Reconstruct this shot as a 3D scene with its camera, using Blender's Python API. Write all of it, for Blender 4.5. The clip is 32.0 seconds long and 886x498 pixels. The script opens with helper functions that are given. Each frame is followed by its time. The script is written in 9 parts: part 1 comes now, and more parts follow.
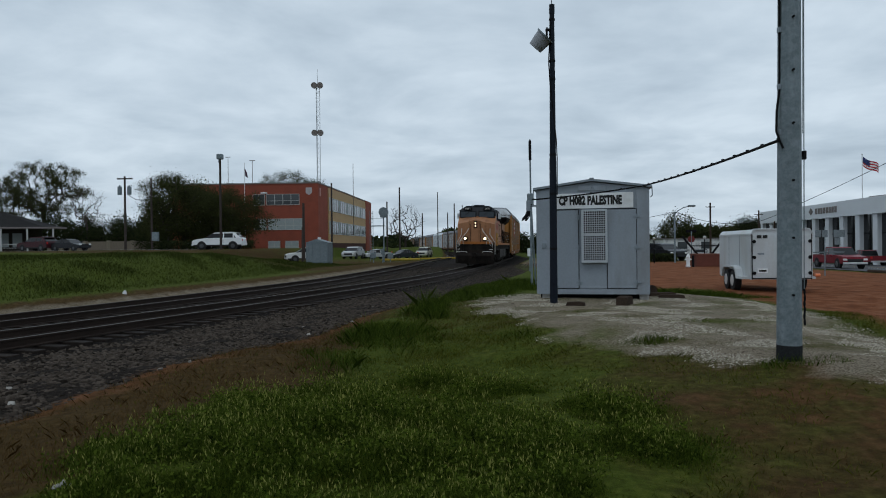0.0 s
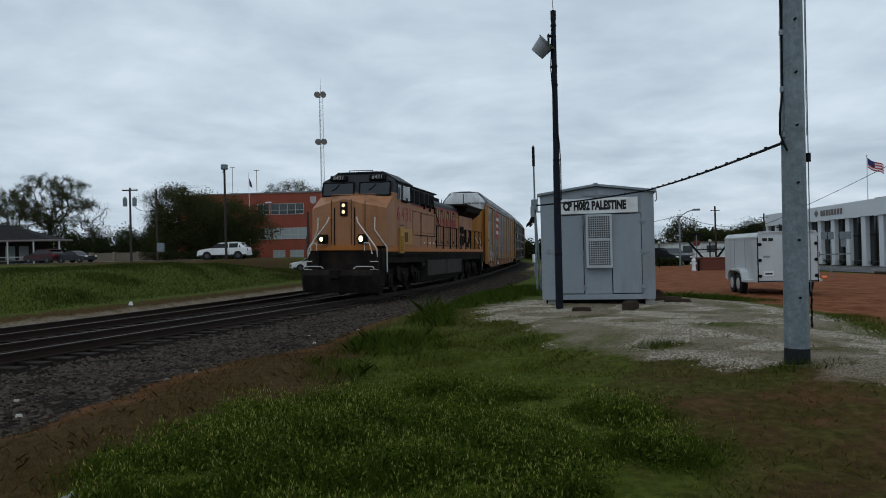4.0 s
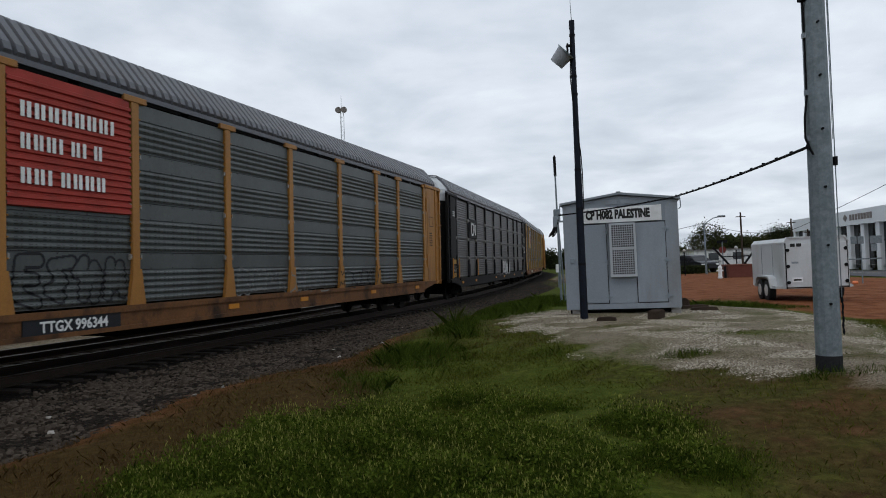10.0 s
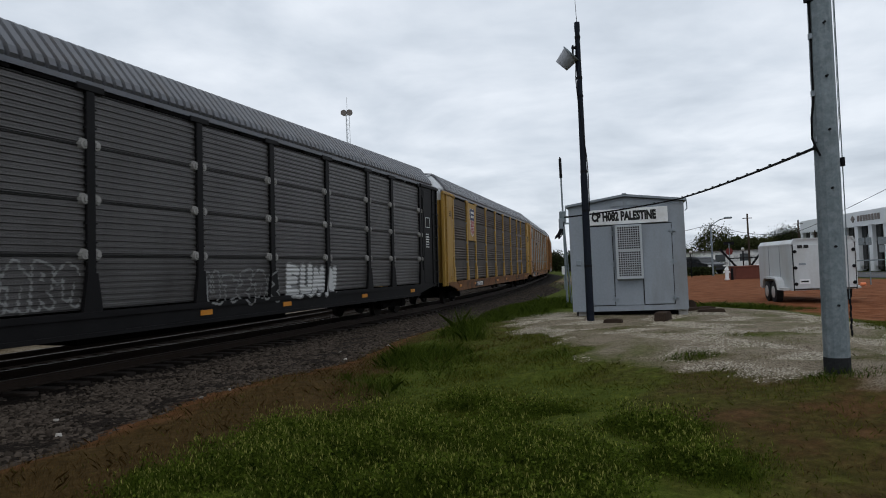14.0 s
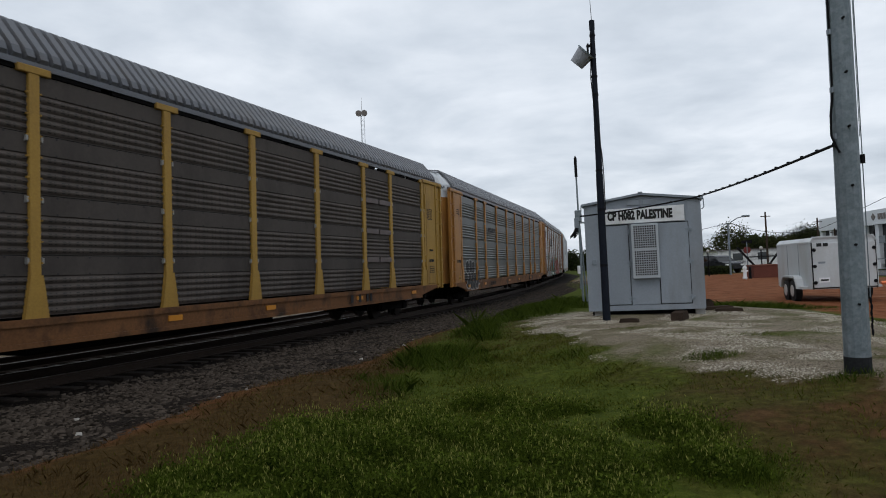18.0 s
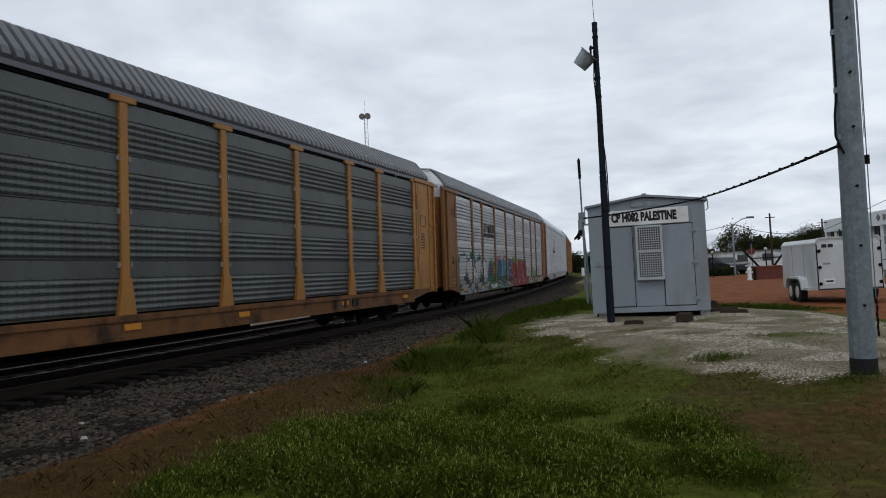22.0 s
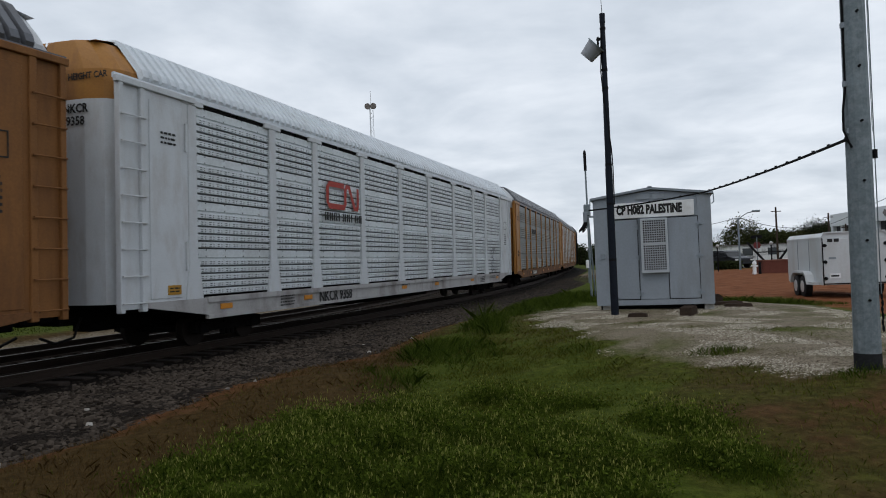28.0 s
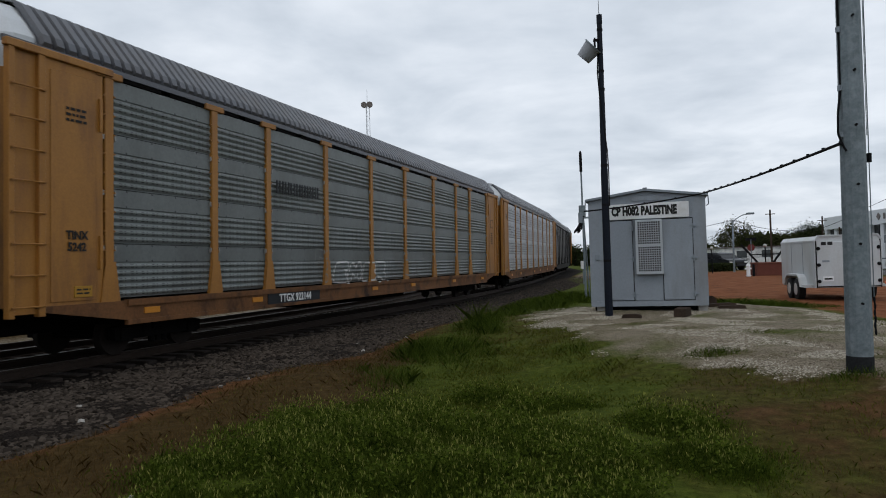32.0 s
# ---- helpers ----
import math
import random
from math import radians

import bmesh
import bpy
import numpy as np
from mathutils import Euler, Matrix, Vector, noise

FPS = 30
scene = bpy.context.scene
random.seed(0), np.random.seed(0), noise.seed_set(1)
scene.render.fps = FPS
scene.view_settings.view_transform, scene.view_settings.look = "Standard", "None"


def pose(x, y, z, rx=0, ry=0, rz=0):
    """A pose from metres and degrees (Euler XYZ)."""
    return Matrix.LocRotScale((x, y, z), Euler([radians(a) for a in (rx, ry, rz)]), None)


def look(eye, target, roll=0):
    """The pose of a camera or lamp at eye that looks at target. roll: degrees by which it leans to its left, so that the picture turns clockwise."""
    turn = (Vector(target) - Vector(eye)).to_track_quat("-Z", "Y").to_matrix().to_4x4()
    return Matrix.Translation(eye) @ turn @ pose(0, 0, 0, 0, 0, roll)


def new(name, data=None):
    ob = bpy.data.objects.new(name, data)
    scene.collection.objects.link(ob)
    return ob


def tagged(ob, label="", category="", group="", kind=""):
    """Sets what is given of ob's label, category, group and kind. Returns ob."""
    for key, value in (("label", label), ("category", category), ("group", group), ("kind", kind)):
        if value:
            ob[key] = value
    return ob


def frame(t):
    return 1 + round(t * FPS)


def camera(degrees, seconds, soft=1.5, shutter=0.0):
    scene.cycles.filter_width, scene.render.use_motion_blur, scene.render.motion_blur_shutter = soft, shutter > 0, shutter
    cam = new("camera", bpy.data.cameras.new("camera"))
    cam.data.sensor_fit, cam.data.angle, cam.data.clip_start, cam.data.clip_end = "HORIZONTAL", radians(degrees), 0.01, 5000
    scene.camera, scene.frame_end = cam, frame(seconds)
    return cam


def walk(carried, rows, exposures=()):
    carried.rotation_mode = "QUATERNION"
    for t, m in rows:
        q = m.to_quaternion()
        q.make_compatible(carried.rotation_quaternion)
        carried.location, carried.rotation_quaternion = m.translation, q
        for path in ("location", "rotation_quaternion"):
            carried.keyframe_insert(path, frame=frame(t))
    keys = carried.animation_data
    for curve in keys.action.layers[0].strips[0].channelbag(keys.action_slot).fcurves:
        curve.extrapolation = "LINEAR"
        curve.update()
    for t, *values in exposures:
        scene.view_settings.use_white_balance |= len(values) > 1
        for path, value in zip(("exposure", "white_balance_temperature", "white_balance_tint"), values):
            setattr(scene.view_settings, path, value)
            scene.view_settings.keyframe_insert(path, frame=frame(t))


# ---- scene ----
# ---- camera: held by hand on one spot, turning slowly ----
EYE = (0.0, 0.0, 1.6)
cam = camera(64.96, 32.0, 1.0, 0.1)
TURNS = [
    (0, -0.27, 0.6, 0), (0.5, -0.23, 0.71, 0.03), (1, -0.11, 0.65, 0.05), (1.5, -0.03, 0.74, 0.14),
    (2, 0.13, 0.92, 0.31), (2.5, 0.33, 1.08, 0.24), (3, 0.55, 1.3, 0.25), (3.5, 0.44, 1.34, 0.26),
    (5.5, 0.22, 1.56, 1.23), (6, 0.38, 1.82, 1.43), (6.5, 0.85, 2.09, 1.77), (7, 0.98, 2.12, 1.86),
    (7.5, 1.38, 1.95, 1.29), (8, 1.27, 1.87, 1.37), (8.5, 1.46, 1.79, 1.56), (9, 1.55, 1.85, 1.52),
    (9.5, 1.44, 2.2, 2.05), (10, 1.36, 2.37, 2.27), (10.5, 1.37, 2.21, 2.17), (11, 1.4, 2.09, 2.15),
    (11.5, 1.69, 2.3, 2.21), (12, 1.83, 2.46, 2.37), (12.5, 1.67, 2.57, 2.46), (13, 1.61, 2.56, 2.53),
    (13.5, 1.44, 2.46, 2.53), (14, 1.57, 2.5, 2.75), (14.5, 1.84, 2.59, 3.02), (16.5, 1.77, 2.62, 3.26),
    (17, 1.73, 2.46, 3.28), (17.5, 1.71, 2.54, 3.5), (18, 1.61, 2.7, 4), (18.5, 1.47, 2.78, 4.28),
    (19, 1.29, 2.93, 4.63), (19.5, 1.42, 2.93, 4.37), (20, 1.42, 2.8, 4.29), (20.5, 1.56, 2.72, 4.08),
    (21, 1.75, 2.8, 4.12), (21.5, 1.89, 2.79, 4.12), (22, 1.84, 2.94, 4.32), (22.5, 1.74, 2.87, 4.5),
    (23, 1.63, 2.83, 4.59), (23.5, 1.56, 2.72, 4.34), (24, 1.29, 2.43, 4.36), (24.5, 1.16, 2.32, 4.58),
    (25, 0.93, 2.34, 4.64), (25.5, 0.8, 2.42, 4.8), (26, 0.82, 2.61, 4.72), (26.5, 1.03, 2.49, 4.44),
    (28.5, 1.12, 2.36, 4.72), (29, 1.14, 2.34, 4.61), (29.5, 1.07, 2.1, 4.53), (30, 1.04, 2.1, 4.53),
    (30.5, 1.06, 1.91, 4.51), (31, 0.92, 1.71, 4.32), (31.5, 1.06, 1.77, 4.26), (32, 1.04, 1.84, 4.26),
]
walk(cam, [(t, pose(*EYE, 90 + p, r, y)) for t, p, r, y in TURNS], exposures=[(0.0, -0.04, 5950, 4), (3.0, -0.02, 5950, 4), (6.0, 0.04, 6150, 7), (9.0, 0.23, 6350, 10), (17.0, 0.25, 6400, 10), (32.0, 0.23, 6400, 10)])

# ---- world: overcast sky, weak broad sun ----
world = bpy.data.worlds.new("overcast")
scene.world = world
world.use_nodes = True
SUN_EL, SUN_AZ = radians(52), radians(200)


def build_world():
    nt = world.node_tree
    nt.nodes.clear()
    n, l = nt.nodes.new, nt.links.new
    out, bg = n("ShaderNodeOutputWorld"), n("ShaderNodeBackground")
    sky = n("ShaderNodeTexSky")
    sky.sky_type, sky.sun_disc, sky.sun_elevation, sky.sun_rotation = "NISHITA", False, SUN_EL, SUN_AZ
    sky.dust_density, sky.air_density = 3.0, 1.0
    dim = n("ShaderNodeVectorMath")
    dim.operation = "SCALE"
    dim.inputs["Scale"].default_value = 0.07
    l(sky.outputs[0], dim.inputs[0])
    co, sep = n("ShaderNodeTexCoord"), n("ShaderNodeSeparateXYZ")
    l(co.outputs["Generated"], sep.inputs[0])
    top = n("ShaderNodeMath")
    top.operation = "MAXIMUM"
    top.inputs[1].default_value = 0.0
    l(sep.outputs["Z"], top.inputs[0])
    add = n("ShaderNodeMath")
    add.operation = "ADD"
    add.inputs[1].default_value = 0.16
    l(top.outputs[0], add.inputs[0])
    comb = n("ShaderNodeCombineXYZ")
    for k in "XY":
        d = n("ShaderNodeMath")
        d.operation = "DIVIDE"
        l(sep.outputs[k], d.inputs[0])
        l(add.outputs[0], d.inputs[1])
        l(d.outputs[0], comb.inputs[k])
    big, fine = n("ShaderNodeTexNoise"), n("ShaderNodeTexNoise")
    big.inputs["Scale"].default_value, big.inputs["Detail"].default_value = 1.15, 7
    big.inputs["Roughness"].default_value = 0.55
    big.inputs["Distortion"].default_value = 0.4
    fine.inputs["Scale"].default_value, fine.inputs["Detail"].default_value = 3.2, 6
    l(comb.outputs[0], big.inputs["Vector"])
    l(comb.outputs[0], fine.inputs["Vector"])
    mix = n("ShaderNodeMix")
    mix.inputs["Factor"].default_value = 0.3
    l(big.outputs["Fac"], mix.inputs["A"])
    l(fine.outputs["Fac"], mix.inputs["B"])
    ramp = n("ShaderNodeValToRGB")
    e = ramp.color_ramp.elements
    e[0].position, e[0].color = 0.34, (0.49, 0.54, 0.60, 1)
    e[1].position, e[1].color = 0.62, (0.76, 0.80, 0.85, 1)
    m = e.new(0.46)
    m.color = (0.60, 0.65, 0.71, 1)
    l(mix.outputs["Result"], ramp.inputs[0])
    both = n("ShaderNodeMix")
    both.data_type = "RGBA"
    both.inputs["Factor"].default_value = 0.9
    l(dim.outputs[0], both.inputs["A"])
    l(ramp.outputs[0], both.inputs["B"])
    l(both.outputs["Result"], bg.inputs[0])
    bg.inputs[1].default_value = 1.0
    l(bg.outputs[0], out.inputs[0])


build_world()
sun = new("sun", bpy.data.lights.new("sun", "SUN"))
sun.data.energy, sun.data.angle, sun.data.color = 0.35, radians(25), (1.0, 0.96, 0.9)
sun.matrix_world = look((0, 0, 50), (50 * math.sin(SUN_AZ) * -0.6, 50 * math.cos(SUN_AZ) * -0.6, 0))


# ---- materials ----
def mat(name, base, rough=0.7, metal=0.0, vary=0.25, scale=3.0, fine=40.0, bump=0.2, dirt=None, dirt_amt=0.0, dirt_scale=1.5,
        spec=0.22, rand=0.0, streak=0.0):
    """A painted, weathered or mineral surface: colour varied at two scales, grain as bump, optional dirt blotches and vertical streaks."""
    m = bpy.data.materials.new(name)
    m.use_nodes = True
    nt = m.node_tree
    n, l = nt.nodes.new, nt.links.new
    b = nt.nodes["Principled BSDF"]
    b.inputs["Roughness"].default_value, b.inputs["Metallic"].default_value = rough, metal
    b.inputs["Specular IOR Level"].default_value = spec
    co = n("ShaderNodeTexCoord")
    n1, n2 = n("ShaderNodeTexNoise"), n("ShaderNodeTexNoise")
    n1.inputs["Scale"].default_value, n1.inputs["Detail"].default_value = scale, 5
    n2.inputs["Scale"].default_value, n2.inputs["Detail"].default_value = fine, 3
    l(co.outputs["Object"], n1.inputs["Vector"])
    l(co.outputs["Object"], n2.inputs["Vector"])
    add = n("ShaderNodeMath")
    add.operation = "ADD"
    l(n1.outputs["Fac"], add.inputs[0])
    l(n2.outputs["Fac"], add.inputs[1])
    val = n("ShaderNodeMapRange")
    val.inputs["From Min"].default_value, val.inputs["From Max"].default_value = 0.6, 1.4
    val.inputs["To Min"].default_value, val.inputs["To Max"].default_value = 1 - vary, 1 + vary
    l(add.outputs[0], val.inputs["Value"])
    hsv = n("ShaderNodeHueSaturation")
    hsv.inputs["Color"].default_value = (*base, 1)
    l(val.outputs[0], hsv.inputs["Value"])
    colour = hsv.outputs[0]
    if rand:
        info, rr = n("ShaderNodeObjectInfo"), n("ShaderNodeMapRange")
        rr.inputs["To Min"].default_value, rr.inputs["To Max"].default_value = 1 - rand, 1 + rand
        l(info.outputs["Random"], rr.inputs["Value"])
        h2 = n("ShaderNodeHueSaturation")
        l(colour, h2.inputs["Color"])
        l(rr.outputs[0], h2.inputs["Value"])
        colour = h2.outputs[0]
    if dirt:
        n3, r3 = n("ShaderNodeTexNoise"), n("ShaderNodeMapRange")
        n3.inputs["Scale"].default_value, n3.inputs["Detail"].default_value = dirt_scale, 8
        n3.inputs["Roughness"].default_value = 0.65
        src = co.outputs["Object"]
        if streak:
            mp = n("ShaderNodeMapping")
            mp.inputs["Scale"].default_value = (1, 1, 1 / streak)
            l(src, mp.inputs[0])
            src = mp.outputs[0]
        l(src, n3.inputs["Vector"])
        r3.inputs["From Min"].default_value, r3.inputs["From Max"].default_value = 0.48, 0.68
        r3.inputs["To Max"].default_value = dirt_amt
        l(n3.outputs["Fac"], r3.inputs["Value"])
        mx = n("ShaderNodeMix")
        mx.data_type = "RGBA"
        mx.inputs["B"].default_value = (*dirt, 1)
        l(r3.outputs[0], mx.inputs["Factor"])
        l(colour, mx.inputs["A"])
        colour = mx.outputs["Result"]
    l(colour, b.inputs["Base Color"])
    if bump:
        bp = n("ShaderNodeBump")
        bp.inputs["Strength"].default_value, bp.inputs["Distance"].default_value = bump, 0.01
        l(n2.outputs["Fac"], bp.inputs["Height"])
        l(bp.outputs[0], b.inputs["Normal"])
    return m


def glow(name, colour, strength):
    m = bpy.data.materials.new(name)
    m.use_nodes = True
    b = m.node_tree.nodes["Principled BSDF"]
    b.inputs["Base Color"].default_value = (*colour, 1)
    b.inputs["Emission Color"].default_value = (*colour, 1)
    b.inputs["Emission Strength"].default_value = strength
    return m


def glass(name, tint=(0.02, 0.025, 0.03), rough=0.08):
    m = bpy.data.materials.new(name)
    m.use_nodes = True
    b = m.node_tree.nodes["Principled BSDF"]
    b.inputs["Base Color"].default_value = (*tint, 1)
    b.inputs["Roughness"].default_value, b.inputs["Specular IOR Level"].default_value = rough, 0.6
    return m


# ---- mesh helpers ----
class Geo:
    """Gathers vertices and faces of one mesh."""

    def __init__(self):
        self.v, self.f = [], []

    def add(self, verts, faces):
        k = len(self.v)
        self.v += [tuple(p) for p in verts]
        self.f += [tuple(i + k for i in q) for q in faces]
        return self

    def box(self, x0, x1, y0, y1, z0, z1, c=0.0):
        """A box; c chamfers its edges."""
        if c <= 0:
            p = [(x, y, z) for x in (x0, x1) for y in (y0, y1) for z in (z0, z1)]
            return self.add(p, [(0, 1, 3, 2), (4, 6, 7, 5), (0, 4, 5, 1), (2, 3, 7, 6), (0, 2, 6, 4), (1, 5, 7, 3)])
        bm = bmesh.new()
        bmesh.ops.create_cube(bm, size=1)
        for w in bm.verts:
            w.co = Vector(((x0 + x1) / 2 + w.co.x * (x1 - x0), (y0 + y1) / 2 + w.co.y * (y1 - y0), (z0 + z1) / 2 + w.co.z * (z1 - z0)))
        bmesh.ops.bevel(bm, geom=bm.edges[:], offset=c, segments=1, affect="EDGES")
        return self.bm(bm)

    def bm(self, bm):
        bm.verts.index_update()
        self.add([w.co[:] for w in bm.verts], [[w.index for w in q.verts] for q in bm.faces])
        bm.free()
        return self

    def prism(self, poly, a, b, axis="y"):
        """A 2D outline (counter-clockwise) extruded from a to b along an axis; the outline's pair are the other two axes in order."""
        def put(p, w):
            return {"x": (w, p[0], p[1]), "y": (p[0], w, p[1]), "z": (p[0], p[1], w)}[axis]
        n = len(poly)
        vs = [put(p, a) for p in poly] + [put(p, b) for p in poly]
        fs = [tuple(range(n)), tuple(range(2 * n - 1, n - 1, -1))] + [(i, i + n, (i + 1) % n + n, (i + 1) % n) for i in range(n)]
        return self.add(vs, fs)

    def cyl(self, p, q, r0, r1=None, n=10, caps=True):
        r1 = r0 if r1 is None else r1
        p, q = Vector(p), Vector(q)
        d = (q - p).normalized()
        a = d.orthogonal().normalized()
        b = d.cross(a)
        ring = [(math.cos(2 * math.pi * i / n), math.sin(2 * math.pi * i / n)) for i in range(n)]
        vs = [p + (a * c + b * s) * r0 for c, s in ring] + [q + (a * c + b * s) * r1 for c, s in ring]
        fs = [(i, (i + 1) % n, (i + 1) % n + n, i + n) for i in range(n)]
        if caps:
            fs += [tuple(range(n - 1, -1, -1)), tuple(range(n, 2 * n))]
        return self.add(vs, fs)

    def tube(self, pts, r, n=6):
        for a, b in zip(pts, pts[1:]):
            self.cyl(a, b, r, r, n)
        return self

    def ball(self, c, r, n=8, sz=1.0):
        bm = bmesh.new()
        bmesh.ops.create_uvsphere(bm, u_segments=n, v_segments=max(4, n // 2), radius=r)
        for w in bm.verts:
            w.co = Vector((w.co.x + c[0], w.co.y + c[1], w.co.z * sz + c[2]))
        return self.bm(bm)

    def mesh(self, name, smooth=False):
        me = bpy.data.meshes.new(name)
        me.from_pydata(self.v, [], self.f)
        bm = bmesh.new()
        bm.from_mesh(me)
        bmesh.ops.recalc_face_normals(bm, faces=bm.faces[:])
        bm.to_mesh(me)
        bm.free()
        if smooth:
            me.shade_smooth()
            me.set_sharp_from_angle(angle=radians(35))
        return me


def thing(name, label, category, m=None, group="", kind=""):
    ob = new(name)
    ob.empty_display_size = 0.2
    if m is not None:
        ob.matrix_basis = m
    return tagged(ob, label, category, group, kind)


def part(name, geo, material, parent, label="", m=None, smooth=False):
    me = geo.mesh(name, smooth) if isinstance(geo, Geo) else geo
    ob = new(name, me)
    ob.parent = parent
    if m is not None:
        ob.matrix_basis = m
    if len(me.materials) == 0:
        me.materials.append(material)
    elif me.materials[0] != material:
        ob.material_slots[0].link = "OBJECT"
        ob.material_slots[0].material = material
    if label:
        tagged(ob, label)
    return ob


def solid(name, geo, material, label, category, m=None, group="", kind="", smooth=False):
    me = geo.mesh(name, smooth) if isinstance(geo, Geo) else geo
    ob = new(name, me)
    if m is not None:
        ob.matrix_basis = m
    if len(me.materials) == 0:
        me.materials.append(material)
    return tagged(ob, label, category, group, kind)


def text_mesh(body, size, depth=0.003, narrow=1.0, align="CENTER", bold=0.0):
    """Letters as a mesh in the x-y plane, centred, size is the capitals' height."""
    cu = bpy.data.curves.new("letters", "FONT")
    cu.body, cu.size, cu.extrude, cu.align_x, cu.align_y = body, size / 0.69, depth, align, "CENTER"
    cu.resolution_u, cu.offset = 2, bold
    ob = bpy.data.objects.new("letters", cu)
    scene.collection.objects.link(ob)
    bpy.context.view_layer.update()
    me = bpy.data.meshes.new_from_object(ob.evaluated_get(bpy.context.evaluated_depsgraph_get()))
    bpy.data.objects.remove(ob)
    bpy.data.curves.remove(cu)
    me.materials.clear()
    if narrow != 1.0:
        me.transform(Matrix.Diagonal((narrow, 1, 1, 1)))
    return me


# ---- the plan: railway line in the ground's coordinates ----
HEAD = radians(17.57)
HS, HC = math.sin(HEAD), math.cos(HEAD)
RAIL_Z, GRADE = 0.147, -0.00645
LEAN = 1.13
U = np.linspace(-60, 150, 4201)


def bend(u):
    """The line's distance to the left of its heading: a growing curve, a straight past the shed, then a sharper curve."""
    c = np.minimum(u, 60.0)
    near = 11.221 + 0.00085871 * c**2 + 5.0776e-06 * c**3 - 4.92e-09 * c**4
    return near + 0.15362 * np.maximum(u - 60.0, 0) + 0.0025 * np.maximum(u - 90.0, 0) ** 2


def steep(u):
    c = np.minimum(u, 60.0)
    return 2 * 0.00085871 * c + 3 * 5.0776e-06 * c**2 - 4 * 4.92e-09 * c**3 + 0.005 * np.maximum(u - 90.0, 0)


ARC = np.concatenate([[0], np.cumsum(np.hypot(np.diff(U), np.diff(bend(U))))])
ARC -= np.interp(0, U, ARC)


def line_at(s, off=0.0):
    """x, y, heading of a place s metres along the line (0 abreast of the camera, growing ahead), off metres towards the camera."""
    if s > ARC[-1] or s < ARC[0]:
        end = -1 if s > 0 else 0
        u0, m = U[end], steep(U[end])
        k = (s - ARC[end]) / math.hypot(1, m)
        u, v = u0 + k, bend(u0) + k * m
    else:
        u = float(np.interp(s, ARC, U))
        v, m = bend(u), steep(u)
    h = math.hypot(1, m)
    u, v = u + off * m / h, v - off / h
    return u * HS - v * HC, u * HC + v * HS, math.atan2(HC + m * HS, HS - m * HC)


def rail_z(s):
    return RAIL_Z + GRADE * min(max(s, -20), 36)


def line_coords(x, y):
    """Along and across (towards the camera) of the line, for arrays."""
    u, v = x * HS + y * HC, -x * HC + y * HS
    uc = np.clip(u, -60, 150)
    m = steep(uc)
    return u, (bend(uc) + m * (u - uc) - v) / np.hypot(1, m)


def far_off(s):
    """How far beyond the near track the second track lies."""
    return 3.7 + 0.0012 * np.clip(s, 0, 40) ** 2 + np.clip(s - 40, 0, 50) * 0.07


def step(a, b, x):
    t = np.clip((x - a) / (b - a), 0, 1)
    return t * t * (3 - 2 * t)


def ground_z(x, y):
    """Height of the ground, for arrays."""
    x, y = np.asarray(x, float), np.asarray(y, float)
    s, off = line_coords(x, y)
    zr = RAIL_Z + GRADE * np.clip(s, -20, 36)
    g = 0.0 * x
    g = g + 0.36 * np.exp(-(((x - 3.6) / 4.2) ** 2 + ((y - 15.5) / 6.5) ** 2) ** 1.3)
    g = g + 0.10 * np.exp(-(((x - 4.5) / 3.0) ** 2 + ((y - 8.5) / 3.0) ** 2))
    g = g - 0.12 * step(25, 60, y) - 0.3 * step(60, 120, y) * step(-14, -6, x)
    g = g + 0.05 * np.sin(x * 0.9 + y * 0.5) * step(30, 10, np.hypot(x, y)) + 0.04 * np.sin(y * 1.3 - x * 0.4) * step(30, 10, np.hypot(x, y))
    # the street lies lower
    g = g - 0.03 * np.clip(x - 15, 0, 42) * step(0.38, 0.46, x / np.maximum(y, 1.0)) * step(2, 20, y)
    # grassy bank and the higher lots behind it
    rise = step(-7.6, -14.0, off + 0.0012 * np.clip(s, 0, 40) ** 2 + 0.07 * np.clip(s - 40, 0, 30))
    fall = 1 - step(30, 62, s + 0.35 * (off + 10))
    left = step(-17.5, -19.5, x) * step(48, 58, y)
    high = np.maximum(rise * fall, left * step(-8, -20, off))
    g = g * (1 - high) + (1.18 + 0.28 * step(26, 60, y)) * high
    g = g + 1.9 * np.exp(-(((x + 4) / 13) ** 2 + ((y - 142) / 14) ** 2))
    # ballast bed
    edge_r, edge_l = 4.95 - 1.9 * step(42, 58, s), -far_off(np.clip(s, -20, 60)) - 2.6
    bed = zr - 0.23 - 0.09 * step(-1.4, -2.4, off)
    side_r = bed + (g - 0.06 - bed) * np.clip((off - 2.1) / (edge_r - 2.1), 0, 1)
    near = np.where(off > 2.1, side_r, bed)
    w = step(edge_r + 0.5, edge_r - 0.2, off) * step(edge_l - 1.2, edge_l, off)
    return g * (1 - w) + near * w


def on_ground(x, y, dz=0.0):
    return (x, y, float(ground_z(x, y)) + dz)

